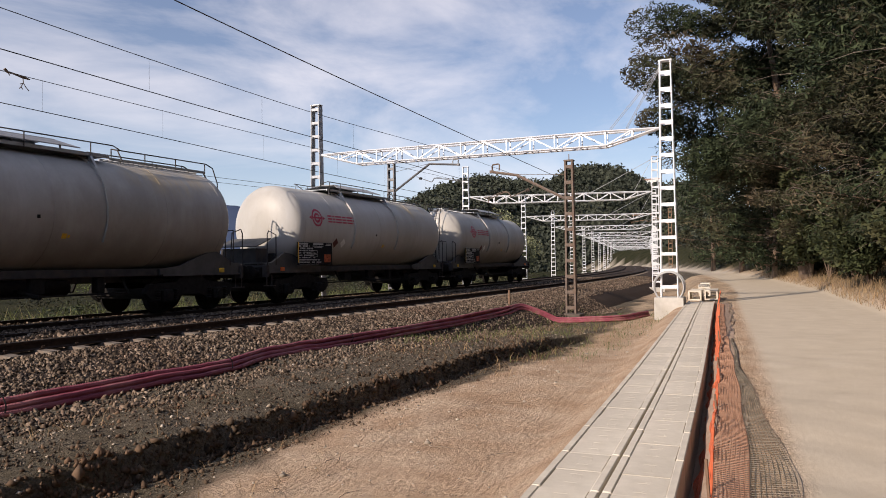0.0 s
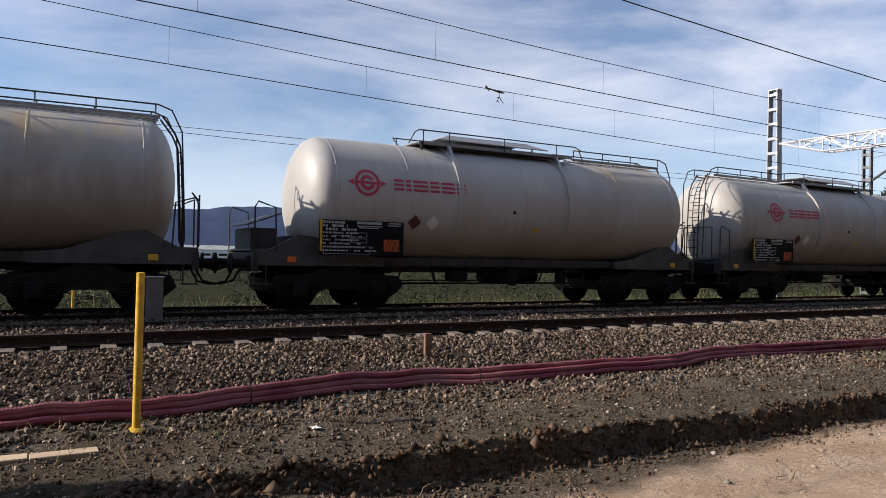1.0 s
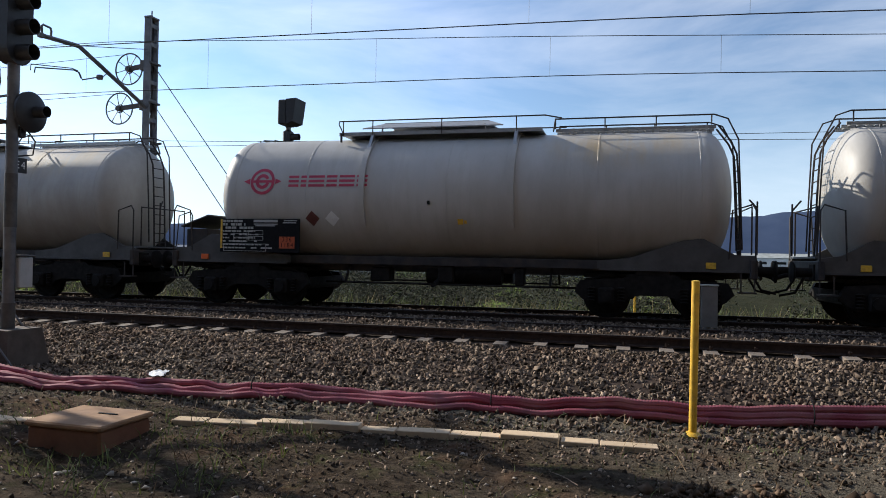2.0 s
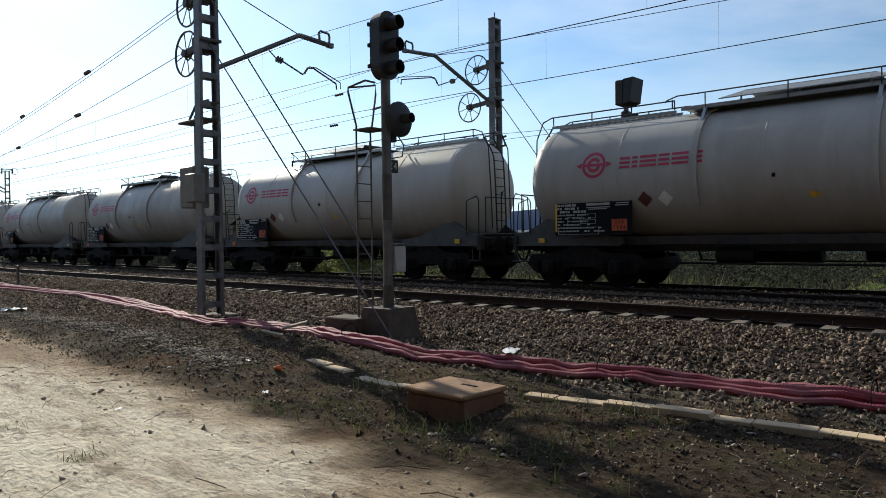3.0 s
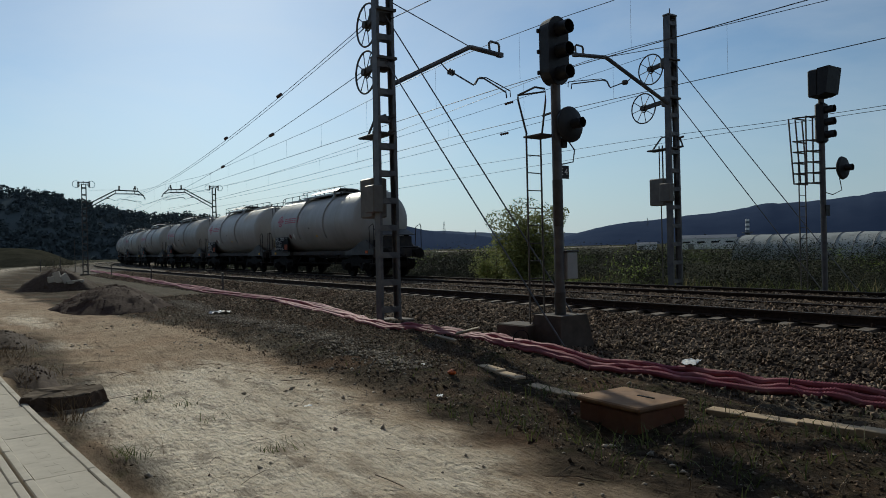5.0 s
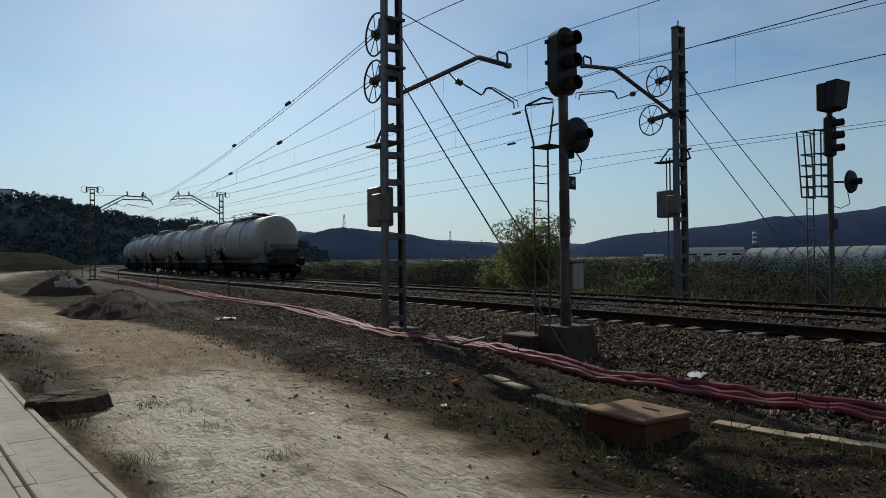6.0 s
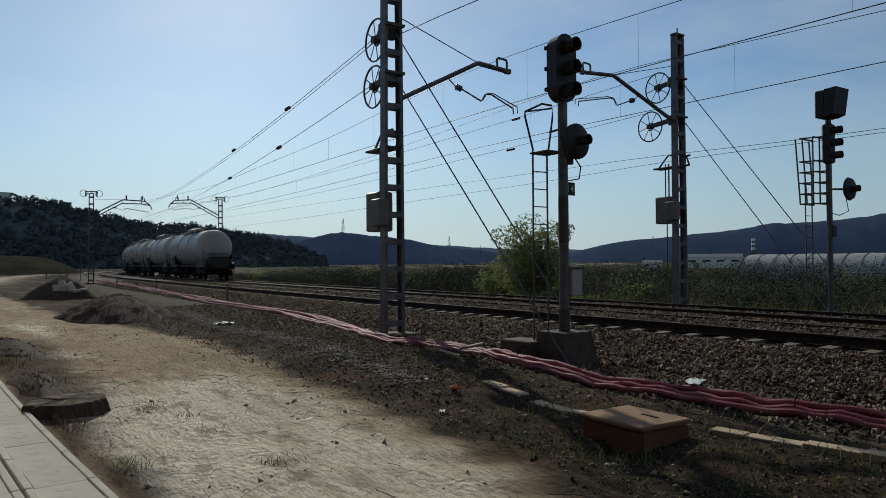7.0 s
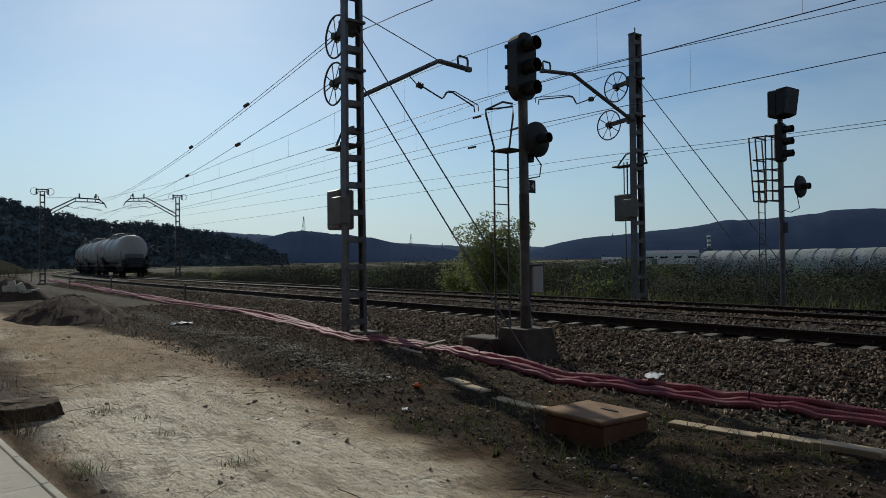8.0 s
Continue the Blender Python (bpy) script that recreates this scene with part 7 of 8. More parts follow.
def hill(name, label, az0, az1, dist, depth, height, material, crowns, seed, crown_size, profile, wood="far_wood"):
    """A wooded ridge: a swept mound from bearing az0 to az1 at a distance, studded with tree crowns."""
    r = np.random.default_rng(seed)
    na, nd = 260, 14
    A = np.radians(np.linspace(az0, az1, na))
    Dd = np.linspace(0, 1, nd)
    f = np.linspace(0, 1, na)
    crest = height * profile(f) * (1 + .008 * np.sin(f * 61 + seed) + .006 * np.sin(f * 143 + seed * 2) + .010 * r.uniform(-1, 1, na))
    v, z_at = [], {}
    rise = np.sin(np.minimum(Dd * 1.5, 1.4) * math.pi / 2 / 1.0 * .9)
    X = np.sin(A)[:, None] * (dist + Dd[None] * depth)
    Y = np.cos(A)[:, None] * (dist + Dd[None] * depth)
    Z = -5 + (crest[:, None] + 5) * np.clip(rise, 0, 1)[None] + 1.2 * np.sin(X / 23) * np.sin(Y / 31)
    g = Geo()
    g.v = [tuple(p) for p in np.stack([X, Y, Z], -1).reshape(-1, 3).tolist()]
    g.f = [(i * nd + j, (i + 1) * nd + j, (i + 1) * nd + j + 1, i * nd + j + 1) for i in range(na - 1) for j in range(nd - 1)]
    ob = solid(name, g, material, label, "hill", kind="structure")
    if crowns:
        fa, fd = r.uniform(0, 1, crowns), r.uniform(0, .72, crowns)
        a = np.radians(az0 + (az1 - az0) * fa)
        x, y = np.sin(a) * (dist + fd * depth), np.cos(a) * (dist + fd * depth)
        z = -5 + (np.interp(fa, f, crest) + 5) * np.interp(fd, Dd, np.clip(rise, 0, 1))
        s = crown_size * r.uniform(.5, 1.3, crowns)
        n_l = 34
        c = np.stack([x, y, z + s * .5], -1)
        p = r.normal(0, 1, (crowns, n_l, 3))
        p /= np.linalg.norm(p, axis=2)[..., None]
        pts = (c[:, None] + p * s[:, None, None] * np.array([.62, .62, .75]) * r.uniform(.4, 1, (crowns, n_l, 1))).reshape(-1, 3)
        leaf_cloud(name + "_trees", pts, crown_size * (.28 if name == "hill_east" else .34), M[wood], "dense dark pine wood covering the hill", "wood", kind="stuff", slim=.8)
    return ob


M["far_wood"] = mat("far_pine_wood", (.040, .048, .038), (.068, .074, .054), .05, .95, island=.3, spec=0)
M["far_slope"] = mat("far_slope", (.030, .040, .030), (.060, .068, .046), .06, .95, spec=0)
# distance haze is mixed into the next four colours, bluer and paler
M["west_wood_haze"] = mat("west_pine_wood_haze", (.082, .102, .112), (.100, .121, .127), .05, .95, island=.08, spec=0)
M["west_slope_haze"] = mat("west_slope_haze", (.078, .097, .106), (.098, .118, .124), .06, .95, spec=0)
M["haze_blue_ridge"] = mat("distant_ridge_haze", (.048, .068, .118), (.062, .084, .136), .01, 1.0, spec=0)
M["haze_tinted_ridge"] = mat("haze_tinted_ridge", (.10, .13, .19), (.12, .15, .21), .01, 1.0, spec=0)
M["bank_grass"] = mat("bank_grass", (.036, .036, .026), (.072, .066, .048), .30, .95, spec=0)


def crest_table(az0, az1, pairs):
    """Crest heights, in degrees over the horizon, by bearing."""
    return lambda f: np.interp(az0 + (az1 - az0) * f, [a for a, _ in pairs], [e for _, e in pairs])


hill("hill_east", "wooded hill behind the line", 48, 84, 300, 150, 7.0, M["far_slope"], 3800, 3, 4.6,
     crest_table(48, 84, ((48, .2), (52, 3.2), (56, 3.9), (58.5, 4.2), (60.6, 5.1), (62.8, 6.1), (65.1, 6.6), (67.8, 6.4), (69.6, 6.0), (71.1, 6.2), (72.2, 6.9), (74, 7.2), (76.1, 7.1), (77, 6.6), (78.6, 5.6), (84, 5.4))))
hill("hill_west", "dark wooded hill beyond the fields", -135, -64, 330, 170, 7.7, M["west_slope_haze"], 3600, 4, 3.4,
     crest_table(-135, -64, ((-135, 2.6), (-110, 4.4), (-95, 4.9), (-86.6, 4.7), (-83.2, 4.55), (-81.8, 4.0), (-80.3, 3.7), (-78.4, 3.1), (-76.5, 2.9), (-74.6, 2.95), (-71.7, 2.5), (-68.8, 2.1), (-66.5, 1.4), (-64, .3))), "west_wood_haze")
hill("field_bank", "grassy bank at the edge of the fields", -125, -79, 140, 60, 4.4, M["bank_grass"], 0, 8, 0, lambda f: 1 - 1.3 * smoothstep(.88, 1.0, f))
hill("hill_mid", "low wooded hill across the valley", -69, -48, 900, 300, 19.1, M["haze_blue_ridge"], 0, 5, 0,
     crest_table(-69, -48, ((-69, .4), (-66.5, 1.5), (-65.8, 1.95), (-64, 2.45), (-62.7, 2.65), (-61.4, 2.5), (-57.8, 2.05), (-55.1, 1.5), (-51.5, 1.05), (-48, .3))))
hill("mountain_north", "long mountain ridge coloured haze-blue across the valley", -47, 62, 2300, 600, 47, M["haze_blue_ridge"], 0, 6, 0,
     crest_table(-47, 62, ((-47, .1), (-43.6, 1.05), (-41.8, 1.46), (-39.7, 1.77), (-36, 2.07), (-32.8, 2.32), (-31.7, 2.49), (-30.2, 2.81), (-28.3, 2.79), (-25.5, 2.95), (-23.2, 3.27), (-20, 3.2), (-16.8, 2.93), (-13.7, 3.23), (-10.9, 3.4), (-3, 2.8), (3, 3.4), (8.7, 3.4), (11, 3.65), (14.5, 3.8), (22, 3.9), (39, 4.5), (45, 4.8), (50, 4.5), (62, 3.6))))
hill("ridge_far", "far ridge on the horizon coloured pale as haze", -78, -40, 2600, 500, 51, M["haze_tinted_ridge"], 0, 7, 0,
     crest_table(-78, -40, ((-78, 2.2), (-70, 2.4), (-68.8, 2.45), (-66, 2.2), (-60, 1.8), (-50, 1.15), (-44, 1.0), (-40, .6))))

# ---- buildings across the valley ----


def polar(az, r, z=0.0):
    return Vector((math.sin(radians(az)) * r, math.cos(radians(az)) * r, z))


def tunnel(az0, r0, ang, length, width, height, name="polytunnel"):
    """White sheeted growing tunnel: arched hoops under a skin."""
    p = polar(az0, r0, -2.5)
    t = thing(name, "long white sheeted growing tunnel in the fields", "polytunnel", pose(p.x, p.y, p.z, 0, 0, ang), group="polytunnels")
    n = 12
    arc = [(width / 2 * math.cos(math.pi * i / n), height * math.sin(math.pi * i / n) ** .8) for i in range(n + 1)]
    g = Geo()
    m = int(length / 3)
    for k in range(m + 1):
        for y, z in arc:
            g.v.append((length * k / m, y, z + .05 * math.sin(k * 2.1)))
    g.f = [(k * (n + 1) + i, (k + 1) * (n + 1) + i, (k + 1) * (n + 1) + i + 1, k * (n + 1) + i + 1) for k in range(m) for i in range(n)]
    g.f += [tuple(range(n + 1))]
    part("skin", g, M["white_roof"], t, "weathered white plastic sheeting")
    h = Geo()
    for k in range(0, m + 1):
        h.tube([(length * k / m, y * 1.01, z * 1.01) for y, z in arc], .06, 4)
    part("hoops", h, M["galv"], t)
    part("end_door", Geo().box((-.06, -width * .12, height * .35), (.08, width * .22, height * .66)), M["box_grey"], t)


tunnel(-31.6, 150, 0, 34, 9.5, 5.4)
tunnel(-31.0, 162, 0, 36, 9.5, 5.4)
tunnel(-21.0, 142, 2, 60, 9.5, 5.2)


def works_hall(az, r, w, d, h, roof, seed, ang=0.0):
    """Industrial hall with low roof, doors and a strip of windows."""
    p = polar(az, r, -4.0)
    t = thing("works_hall", "white industrial hall with a long roof across the valley", "building", pose(p.x, p.y, p.z, 0, 0, -az + ang), group="industrial halls")
    part("wall", Geo().box((0, 0, h / 2), (w, d, h)), M["plaster"], t, smooth=False)
    g = Geo()
    g.add([(-w / 2 - .5, -d / 2 - .5, h), (w / 2 + .5, -d / 2 - .5, h), (w / 2 + .5, 0, h + d * .12), (-w / 2 - .5, 0, h + d * .12), (-w / 2 - .5, d / 2 + .5, h), (w / 2 + .5, d / 2 + .5, h)],
          [(0, 1, 2, 3), (3, 2, 5, 4), (0, 3, 4), (1, 5, 2), (0, 4, 5, 1)])
    part("roof", g, M[roof], t, smooth=False)
    k = max(2, int(w / 9))
    for i in range(k):
        x = -w / 2 + w * (i + .5) / k
        part("window", Geo().box((x, -d / 2 - .04, h * .66), (w / k * .55, .06, h * .16)), M["glass"], t, "dark window strip", smooth=False)
    part("door", Geo().box((-w * .3, -d / 2 - .04, h * .26), (h * .5, .06, h * .5)), M["box_grey"], t, "grey roller door", smooth=False)


works_hall(-34.2, 640, 44, 24, 9, "roof_dark", 1)
works_hall(-32.6, 700, 22, 20, 7, "roof_dark", 2)
works_hall(-38.6, 720, 18, 16, 5, "roof_dark", 3)
works_hall(-29.6, 740, 14, 12, 6, "white_roof", 4)
works_hall(-26.0, 760, 18, 14, 5, "roof_dark", 5)
works_hall(-13.0, 640, 24, 20, 6, "roof_dark", 6)
works_hall(-2.0, 480, 20, 16, 7, "roof_dark", 7)
works_hall(1.4, 500, 14, 12, 8, "white_roof", 8)
works_hall(11.0, 420, 46, 20, 8, "white_roof", 9)
works_hall(29.0, 300, 26, 14, 7, "red_roof", 10)
works_hall(-72.0, 700, 60, 26, 6, "white_roof", 11)


def chimney(az, r, h):
    p = polar(az, r, -4)
    t = thing("works_chimney", "slim striped works chimney across the valley", "chimney", pose(p.x, p.y, p.z))
    part("stack", Geo().cyl((0, 0, 0), (0, 0, h * .55), 2.6, 2.2, 14), M["roof_dark"], t)
    for i in range(6):
        part("band", Geo().cyl((0, 0, h * (.55 + .075 * i)), (0, 0, h * (.55 + .075 * (i + 1))), 1.6, 1.5, 12), M["white" if i % 2 else "roof_dark"], t)
    part("gallery", Geo().cyl((0, 0, h * .52), (0, 0, h * .56), 4.2, 4.2, 16), M["roof_dark"], t)


chimney(-31.45, 640, 24)


def pylon(az, r, z, h):
    p = polar(az, r, z)
    t = thing("power_pylon", "distant steel lattice mast on the skyline", "pylon", pose(p.x, p.y, p.z), group="skyline masts")
    g = Geo()
    w = h * .10
    for sx in (-1, 1):
        for sy in (-1, 1):
            g.beam((sx * w, sy * w, 0), (sx * .1, sy * .1, h), h * .012)
    for k in range(6):
        f = k / 6
        q = w * (1 - f)
        g.beam((-q, -q, h * f), (q * .8, -q * .8, h * (f + .15)), h * .008).beam((q, -q, h * f), (-q * .8, -q * .8, h * (f + .15)), h * .008)
    for zf in (.72, .84, .94):
        g.beam((-h * .13, 0, h * zf), (h * .13, 0, h * zf), h * .012)
    part("lattice", g, M["galv"], t, smooth=False)


pylon(-62.7, 1000, 44, 20)
pylon(-54.3, 1000, 22, 17)
pylon(-69.2, 1000, 22, 24)
pylon(-38.5, 2300, 55, 26)
pylon(-51.8, 1000, 14, 12)


def hilltop_house():
    p = polar(78.6, 405, 41)
    t = thing("hilltop_house", "small white house on the wooded hilltop", "house", pose(p.x, p.y, p.z, 0, 0, 10))
    part("wall", Geo().box((0, 0, 2), (7, 12, 5)), M["plaster"], t, smooth=False)
    part("roof", Geo().box((0, 0, 4.7), (7.6, 12.6, .5)), M["red_roof"], t, smooth=False)
    for k in (-3.5, 0, 3.5):
        part("window", Geo().box((-3.55, k, 2.4), (.1, 1.4, 1.4)), M["glass"], t, smooth=False)
    p = polar(-86.6, 440, 34.5)
    t = thing("hilltop_house", "pale flat-roofed building on the western hill", "house", pose(p.x, p.y, p.z, 0, 0, 0))
    part("wall", Geo().box((0, 0, 1.5), (8, 12, 7)), M["plaster"], t, smooth=False)
    part("roof", Geo().box((0, 0, 5.1), (8.6, 12.6, .4)), M["roof_dark"], t, smooth=False)


hilltop_house()

# ---- heaps and litter by the track ----


def heap(name, x, y, rx, ry, h, material, label, seed):
    r = np.random.default_rng(seed)
    g = Geo()
    n, m = 44, 16
    z0 = float(ground_z(x, y))
    for j in range(m + 1):
        f = j / m
        for i in range(n):
            a = 2 * math.pi * i / n
            k = 1 + .12 * math.sin(a * 3 + seed) + .07 * math.sin(a * 7 + seed * 2) + r.uniform(-.04, .04)
            g.v.append((math.cos(a) * rx * k * (1 - f), math.sin(a) * ry * k * (1 - f), -.06 + (h + .06) * (1 - (1 - f) ** 1.6) + r.uniform(-.03, .03) * h * (0 < j < m)))
    g.f = [(j * n + i, j * n + (i + 1) % n, (j + 1) * n + (i + 1) % n, (j + 1) * n + i) for j in range(m) for i in range(n)]
    top = list(g.v)
    octa = [(1, 0, 0), (0, 1, 0), (-1, 0, 0), (0, -1, 0), (0, 0, 1), (0, 0, -1)]
    for _ in range(int(110 * rx * ry)):                      # loose clods on the slopes
        p, q = top[int(r.integers(0, len(top) - n))], r.uniform(.010, .036)
        g.add([(p[0] + a * q * r.uniform(.6, 1.3), p[1] + b * q * r.uniform(.6, 1.3), p[2] + c * q * r.uniform(.5, 1)) for a, b, c in octa],
              [(0, 1, 4), (1, 2, 4), (2, 3, 4), (3, 0, 4), (1, 0, 5), (2, 1, 5), (3, 2, 5), (0, 3, 5)])
    return solid(name, g, material, label, "heap", pose(x, y, z0))


M["spoil"] = mat("dark_spoil", (.050, .034, .026), (.105, .075, .058), 9, .97, 0, .05, 12, (.11, .08, .06), 1.2, .4, spec=.08)
M["gravel_spoil"] = mat("gravelly_spoil", (.052, .034, .028), (.118, .080, .064), 14, .97, 0, .05, 22, (.10, .070, .056), 1.2, .4, spec=.06)
heap("earth_mound", -24.8, 4.75, 2.5, 1.75, .76, M["gravel_spoil"], "brown heap of gravelly spoil beside the track", 2)
heap("earth_mound", -42.4, 5.45, 2.7, 1.9, 1.12, M["spoil"], "dark heap of earth with concrete pieces on it", 5)


def clay_lump(x, y, rx, ry, h, turn, seed):
    """Flat-topped lump of dug clay; broken sides coloured as shaded, top as sunlit."""
    n = 34
    r = np.random.default_rng(seed)
    k = [1 + .10 * math.sin(i * .72 + seed) + .06 * math.sin(i * 1.9 + seed * 2) + r.uniform(-.10, .10) for i in range(n)]

    def shell(rings):
        g = Geo()
        for f, zf in rings:
            for i in range(n):
                a = 2 * math.pi * i / n
                g.v.append((rx * k[i] * f * abs(math.cos(a)) ** .6 * (1 if math.cos(a) > 0 else -1), ry * k[i] * f * abs(math.sin(a)) ** .6 * (1 if math.sin(a) > 0 else -1),
                            h * zf + r.uniform(-.012, .012)))
        g.f = [(j * n + i, j * n + (i + 1) % n, (j + 1) * n + (i + 1) % n, (j + 1) * n + i) for j in range(len(rings) - 1) for i in range(n)]
        return g

    t = thing("earth_lump", "flat dark lump of clay, top coloured paler as if sunlit", "earth lump", pose(x, y, float(ground_z(x, y)), 0, 0, turn))
    part("side", shell(((1.10, -.25), (1.03, .30), (.98, .80), (.94, .97))), M["spoil"], t, "broken clay sides coloured dark for shade", smooth=False)
    part("top", shell(((.955, .95), (.90, 1.02), (.5, 1.05), (.0, 1.04))), M["sunlit_clay"], t, "clay top coloured pale for sunlight", smooth=False)


# paler than the spoil of the sides, sunlight put into the colour
M["sunlit_clay"] = mat("sunlit_clay", (.085, .062, .045), (.26, .20, .145), 7, .95, 0, .03, 20, (.10, .075, .055), 3, .8, spec=.05)
clay_lump(-9.35, 1.24, .36, .42, .15, 8, 8)
heap("earth_mound", -17.2, 1.1, 2.0, .75, .20, M["spoil"], "low dark weedy mound along the channel", 12)
heap("earth_mound", -11.6, 1.18, 1.9, .36, .13, M["spoil"], "low dark ridge of soil along the channel", 14)


def broken_slabs():
    for y, z, size, tilt, turn in ((4.98, .42, (.14, .30, .60), 8, 10), (5.25, .66, (.16, .32, .58), 14, -15), (5.60, .55, (.14, .40, .56), 30, 25), (6.02, .42, (.40, .78, .16), 5, 5)):
        solid("concrete_slab", Geo().box((0, 0, 0), size, bev=.02), M["lid"], "broken pale concrete slab leaning on the heap", "concrete slab", pose(-40.75, y, z, tilt, 0, turn), group="broken slabs")


broken_slabs()


def litter():
    solid("timber_offcut", Geo().box((0, 0, 0), (.42, .11, .035), bev=.006), M["timber"], "pale weathered timber offcut lying on the pipes", "timber offcut", pose(-9.62, 7.35, .30, 8, -14, 40))
    solid("timber_offcut", Geo().box((0, 0, 0), (.40, .10, .035), bev=.006), M["timber"], "pale weathered timber offcut lying on the pipes", "timber offcut", pose(-9.75, 6.98, .20, 4, 10, 22))
    r = random.Random(4)
    for x, y, s in ((-5.55, 7.75, .20), (-19.9, 6.55, .34), (-8.2, 5.5, .05), (2.1, 6.4, .07), (-6.7, 4.7, .07), (-7.3, 3.35, .06)):
        g = Geo()
        n = 7
        g.v = [((i / (n - 1) - .5) * s * 1.6, (j / (n - 1) - .5) * s, .015 + r.uniform(0, .25) * s) for i in range(n) for j in range(n)]
        g.f = [(i * n + j, (i + 1) * n + j, (i + 1) * n + j + 1, i * n + j + 1) for i in range(n - 1) for j in range(n - 1)]
        solid("paper_scrap", g, M["paper"], "crumpled scrap of white plastic on the ground", "litter", pose(x, y, SUPPORT(x, y) + (.16 if s == .20 else .0), 0, 0, r.uniform(0, 180)), group="litter")
    solid("red_scrap", Geo().box((0, 0, .03), (.11, .07, .06), bev=.02), M["orange"], "crumpled red wrapper on the verge", "litter", pose(-7.35, 5.35, SUPPORT(-7.35, 5.35), 8, 5, 30))


litter()


def field_stones():
    """Pebbles and clods on the bare ground."""
    r = np.random.default_rng(31)
    octa = np.array([(1, 0, 0), (0, 1, 0), (-1, 0, 0), (0, -1, 0), (0, 0, 1), (0, 0, -1)], float) * 1.3
    faces = [(0, 1, 4), (1, 2, 4), (2, 3, 4), (3, 0, 4), (1, 0, 5), (2, 1, 5), (3, 2, 5), (0, 3, 5)]
    n = 5000
    x = r.uniform(-24, 24, n)
    y = chan_y(x) + .7 + r.uniform(0, 1, n) ** .6 * 5.8
    s = np.minimum(np.exp(r.normal(-5.0, .55, n)) * (1 + .8 * (wob(x, y, 1.4, 6) > .3)), .032)
    v = octa[None] * r.uniform(.6, 1.2, (n, 1, 3)) * np.array([1.2, 1, .7]) + r.normal(0, .25, (n, 6, 3))
    a = r.uniform(0, 6.28, n)
    ca, sa = np.cos(a)[:, None], np.sin(a)[:, None]
    v = np.stack([v[..., 0] * ca - v[..., 1] * sa, v[..., 0] * sa + v[..., 1] * ca, v[..., 2]], -1) * s[:, None, None]
    v += np.stack([x, y, ground_z(x, y) + s * .3], -1)[:, None]
    tagged(new("pebbles", cloud_mesh("pebbles", v, faces, n, M["pebble"])), "scattered pebbles and clods on bare earth", "pebbles", kind="stuff")
    # strip of gravel along the top of the verge's bank, sunlight painted in as paleness
    n = 7000
    x = r.uniform(-27, -8, n)
    y = np.interp(x, [-27, -19, -14.7, -11.6, -9.7, -8], [7.3, 6.3, 6.1, 5.75, 5.5, 5.3]) + r.normal(0, .24, n)
    s = r.uniform(.010, .026, n)
    v = octa[None] * r.uniform(.6, 1.2, (n, 1, 3)) * np.array([1.1, 1, .7]) + r.normal(0, .28, (n, 6, 3))
    v = v * s[:, None, None] + np.stack([x, y, ground_z(x, y) + s * .4], -1)[:, None]
    tagged(new("gravel", cloud_mesh("gravel", v, faces, n, M["gravel"])), "gravel strewn along the verge, coloured paler for sunlight", "gravel", kind="stuff")
    # dry twigs
    g = Geo()
    rr = random.Random(12)
    for _ in range(150):
        px = rr.uniform(-13, 12)
        py = float(chan_y(px)) + rr.uniform(.9, 5.6)
        d = rr.uniform(0, 6.28)
        ln = rr.uniform(.08, .45)
        z = float(ground_z(px, py)) + .012
        p0, p2 = Vector((px, py, z)), Vector((px + math.cos(d) * ln, py + math.sin(d) * ln, z + rr.uniform(0, .05)))
        g.tube([p0, p0.lerp(p2, .5) + Vector((rr.uniform(-.04, .04), rr.uniform(-.04, .04), .01)), p2], rr.uniform(.002, .004), 4)
    solid("twigs", g, M["bark"], "dry fallen twigs on the bare ground", "twigs", kind="stuff")


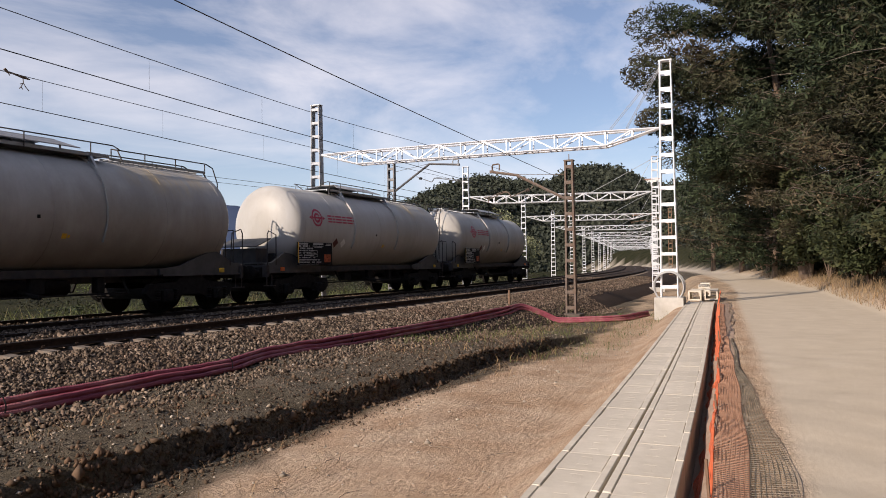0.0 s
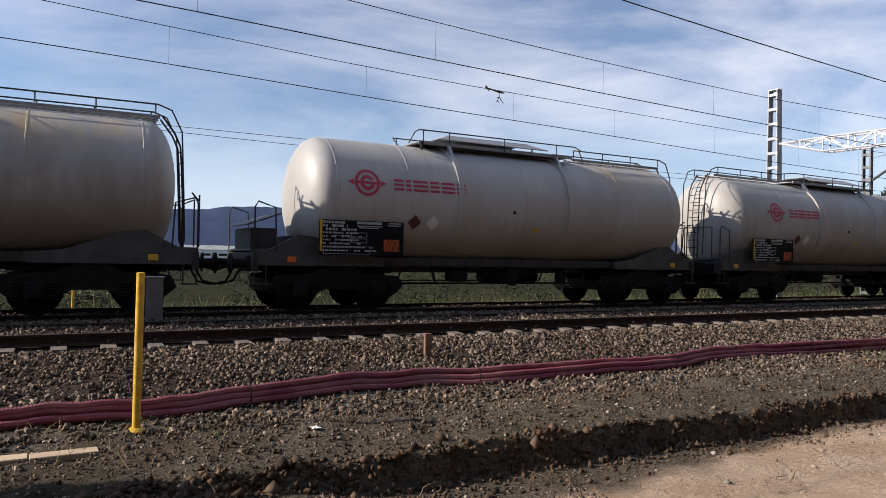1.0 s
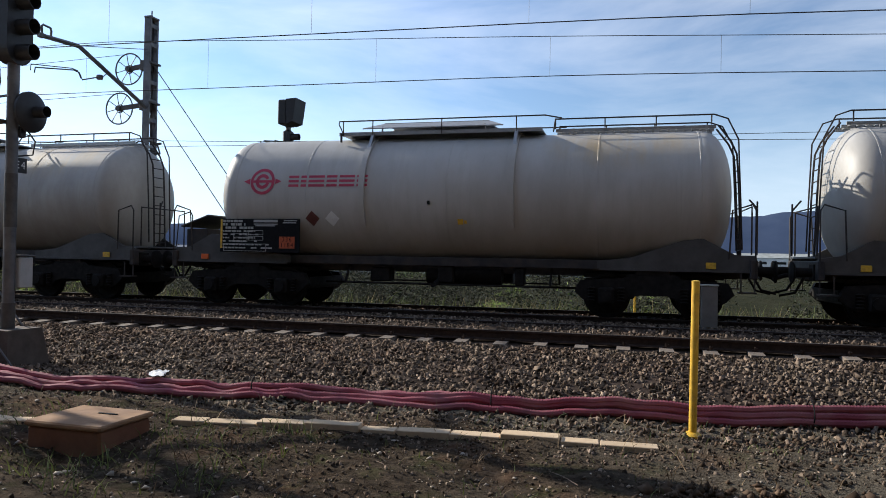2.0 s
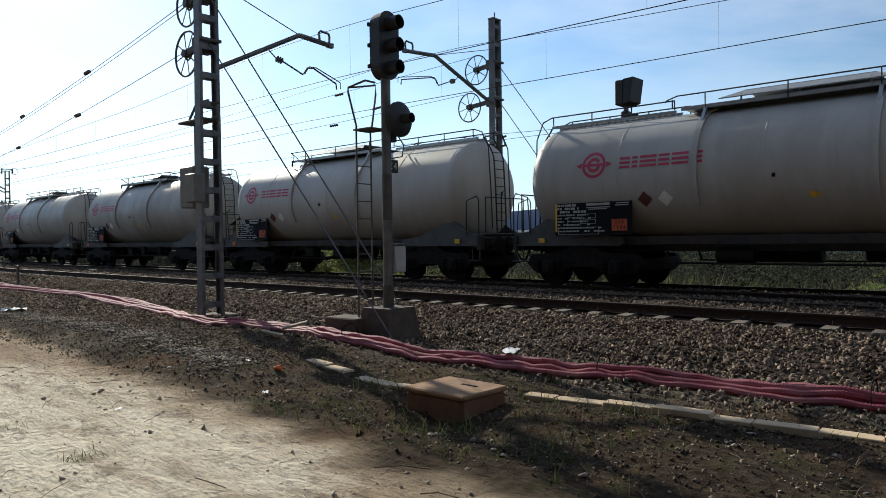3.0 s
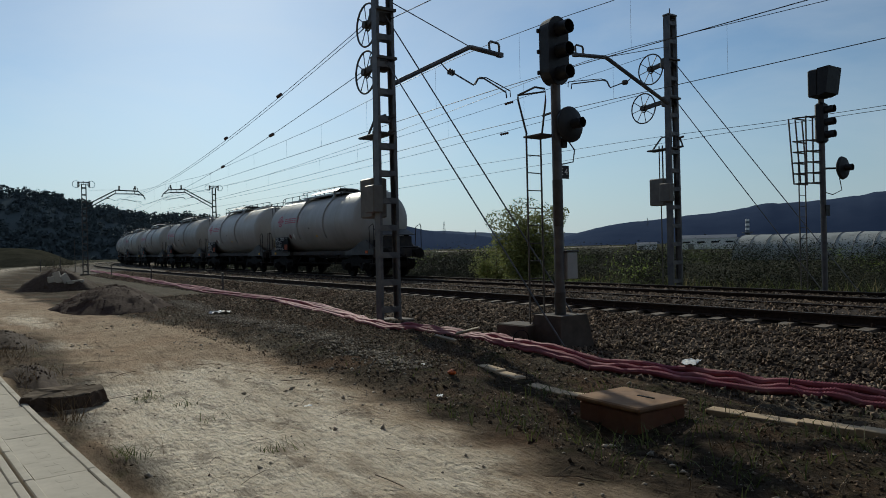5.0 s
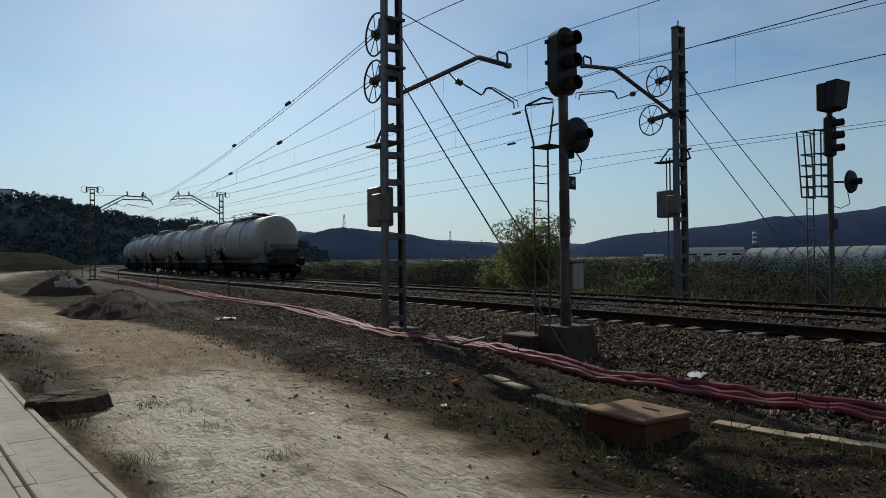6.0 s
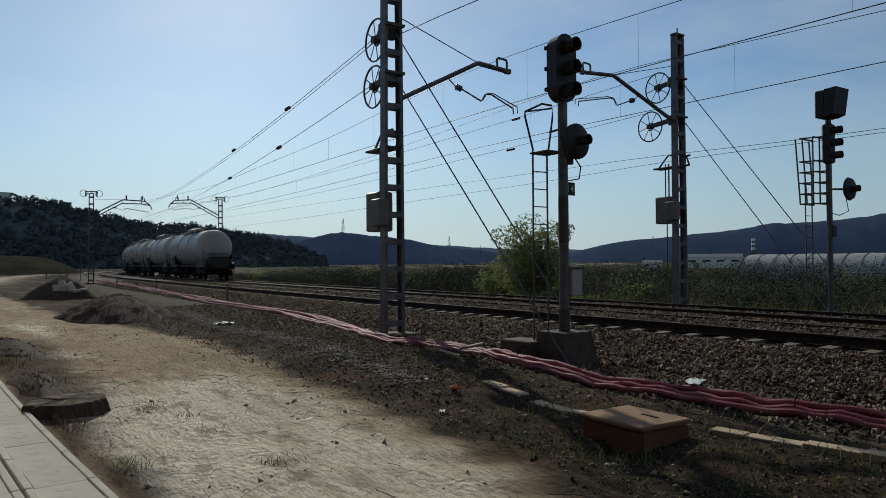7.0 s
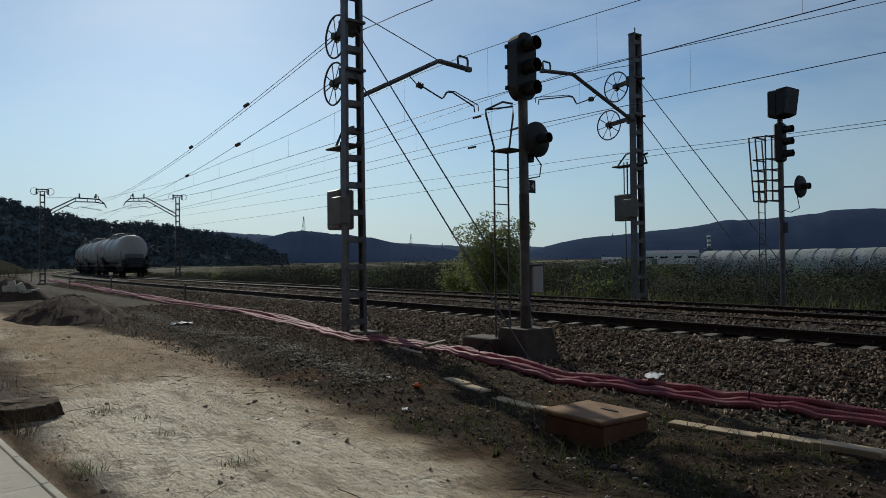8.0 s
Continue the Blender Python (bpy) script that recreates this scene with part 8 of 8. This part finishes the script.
def soil_clods():
    """Crumbled clods over the dark verge."""
    r = np.random.default_rng(77)
    octa = np.array([(1, 0, 0), (0, 1, 0), (-1, 0, 0), (0, -1, 0), (0, 0, 1), (0, 0, -1)], float) * 1.3
    faces = [(0, 1, 4), (1, 2, 4), (2, 3, 4), (3, 0, 4), (1, 0, 5), (2, 1, 5), (3, 2, 5), (0, 3, 5)]
    n = 17000
    x = np.concatenate([r.uniform(-20, 4, n * 3 // 4), r.uniform(4, 16, n - n * 3 // 4)])
    y = verge_edge(x) + .2 + r.uniform(0, 1, n) * (8.0 - verge_edge(x))
    k = n // 9
    x[:k] = r.uniform(-20, -5, k)
    y[:k] = chan_y(x[:k]) + .66 + np.abs(r.normal(0, .28, k)) * (1 + .5 * wob(x[:k], 0 * x[:k], 1.2, 3))
    keep = wob(x, y, .7, 2.2) + r.uniform(-.6, .6, n) > -.1 + .3 * (x < -5)
    x, y = x[keep], y[keep]
    n = len(x)
    s = np.minimum(np.exp(r.normal(-4.45, .45, n)), .04) * np.where(y < verge_edge(x) - .5, .5, 1) * np.where(x < 0, .62, 1)
    v = octa[None] * r.uniform(.7, 1.2, (n, 1, 3)) + r.normal(0, .25, (n, 6, 3))
    v = v * s[:, None, None] + np.stack([x, y, ground_z(x, y) + s * .35], -1)[:, None]
    m = 5200                                        # crumbled face of the ledge and the grit at its foot
    ls, lo = r.uniform(.3, 17, m), np.where(r.uniform(0, 1, m) < .7, r.normal(-6.76, .07, m), r.normal(-7.0, .14, m))
    lx, ly, _ = line(ls, lo)
    q = np.minimum(np.exp(r.normal(-4.1, .42, m)), .05) * np.where(lo > -6.9, 1, .6)
    w_ = octa[None] * r.uniform(.6, 1.3, (m, 1, 3)) + r.normal(0, .3, (m, 6, 3))
    w_ = w_ * q[:, None, None] + np.stack([lx, ly, ground_z(lx, ly) + q * .3], -1)[:, None]
    v, n = np.concatenate([v, w_]), n + m
    tagged(new("soil_clods", cloud_mesh("soil_clods", v, faces, n, M["clod"])), "crumbled dark clods over the verge", "soil clods", kind="stuff")


M["clod"] = mat("dark_clod", (.042, .030, .021), (.120, .086, .060), 4, .95, 0, .004, 50, (.16, .09, .055), .8, .5, island=.5, spec=.08)
soil_clods()
M["gravel"] = mat("sunlit_gravel", (.165, .138, .108), (.33, .285, .228), 4, .9, island=.5, spec=.2)
M["pebble"] = mat("pebble", (.26, .21, .16), (.42, .36, .29), 4, .9, island=.35)
field_stones()


def motions():
    """The train rolls past to the left at a steady pace, wheels turning."""
    for i, w in enumerate(WAGONS):
        walk(w, [(k * .5, wagon_pose(i, k * .5)) for k in range(17)])
    step = 1 / FPS
    for i, w in enumerate(WAGONS[:8]):
        turn = 1 if i in FLIPPED else -1
        for ws in [o for o in w.children_recursive if o.name.startswith("wheelset")]:
            p = ws.matrix_basis.translation
            walk(ws, [(k * step, pose(p.x, p.y, p.z, 0, math.degrees(SPEED * k * step / WHEEL_R) * turn % 360, 0)) for k in range(241)])


motions()
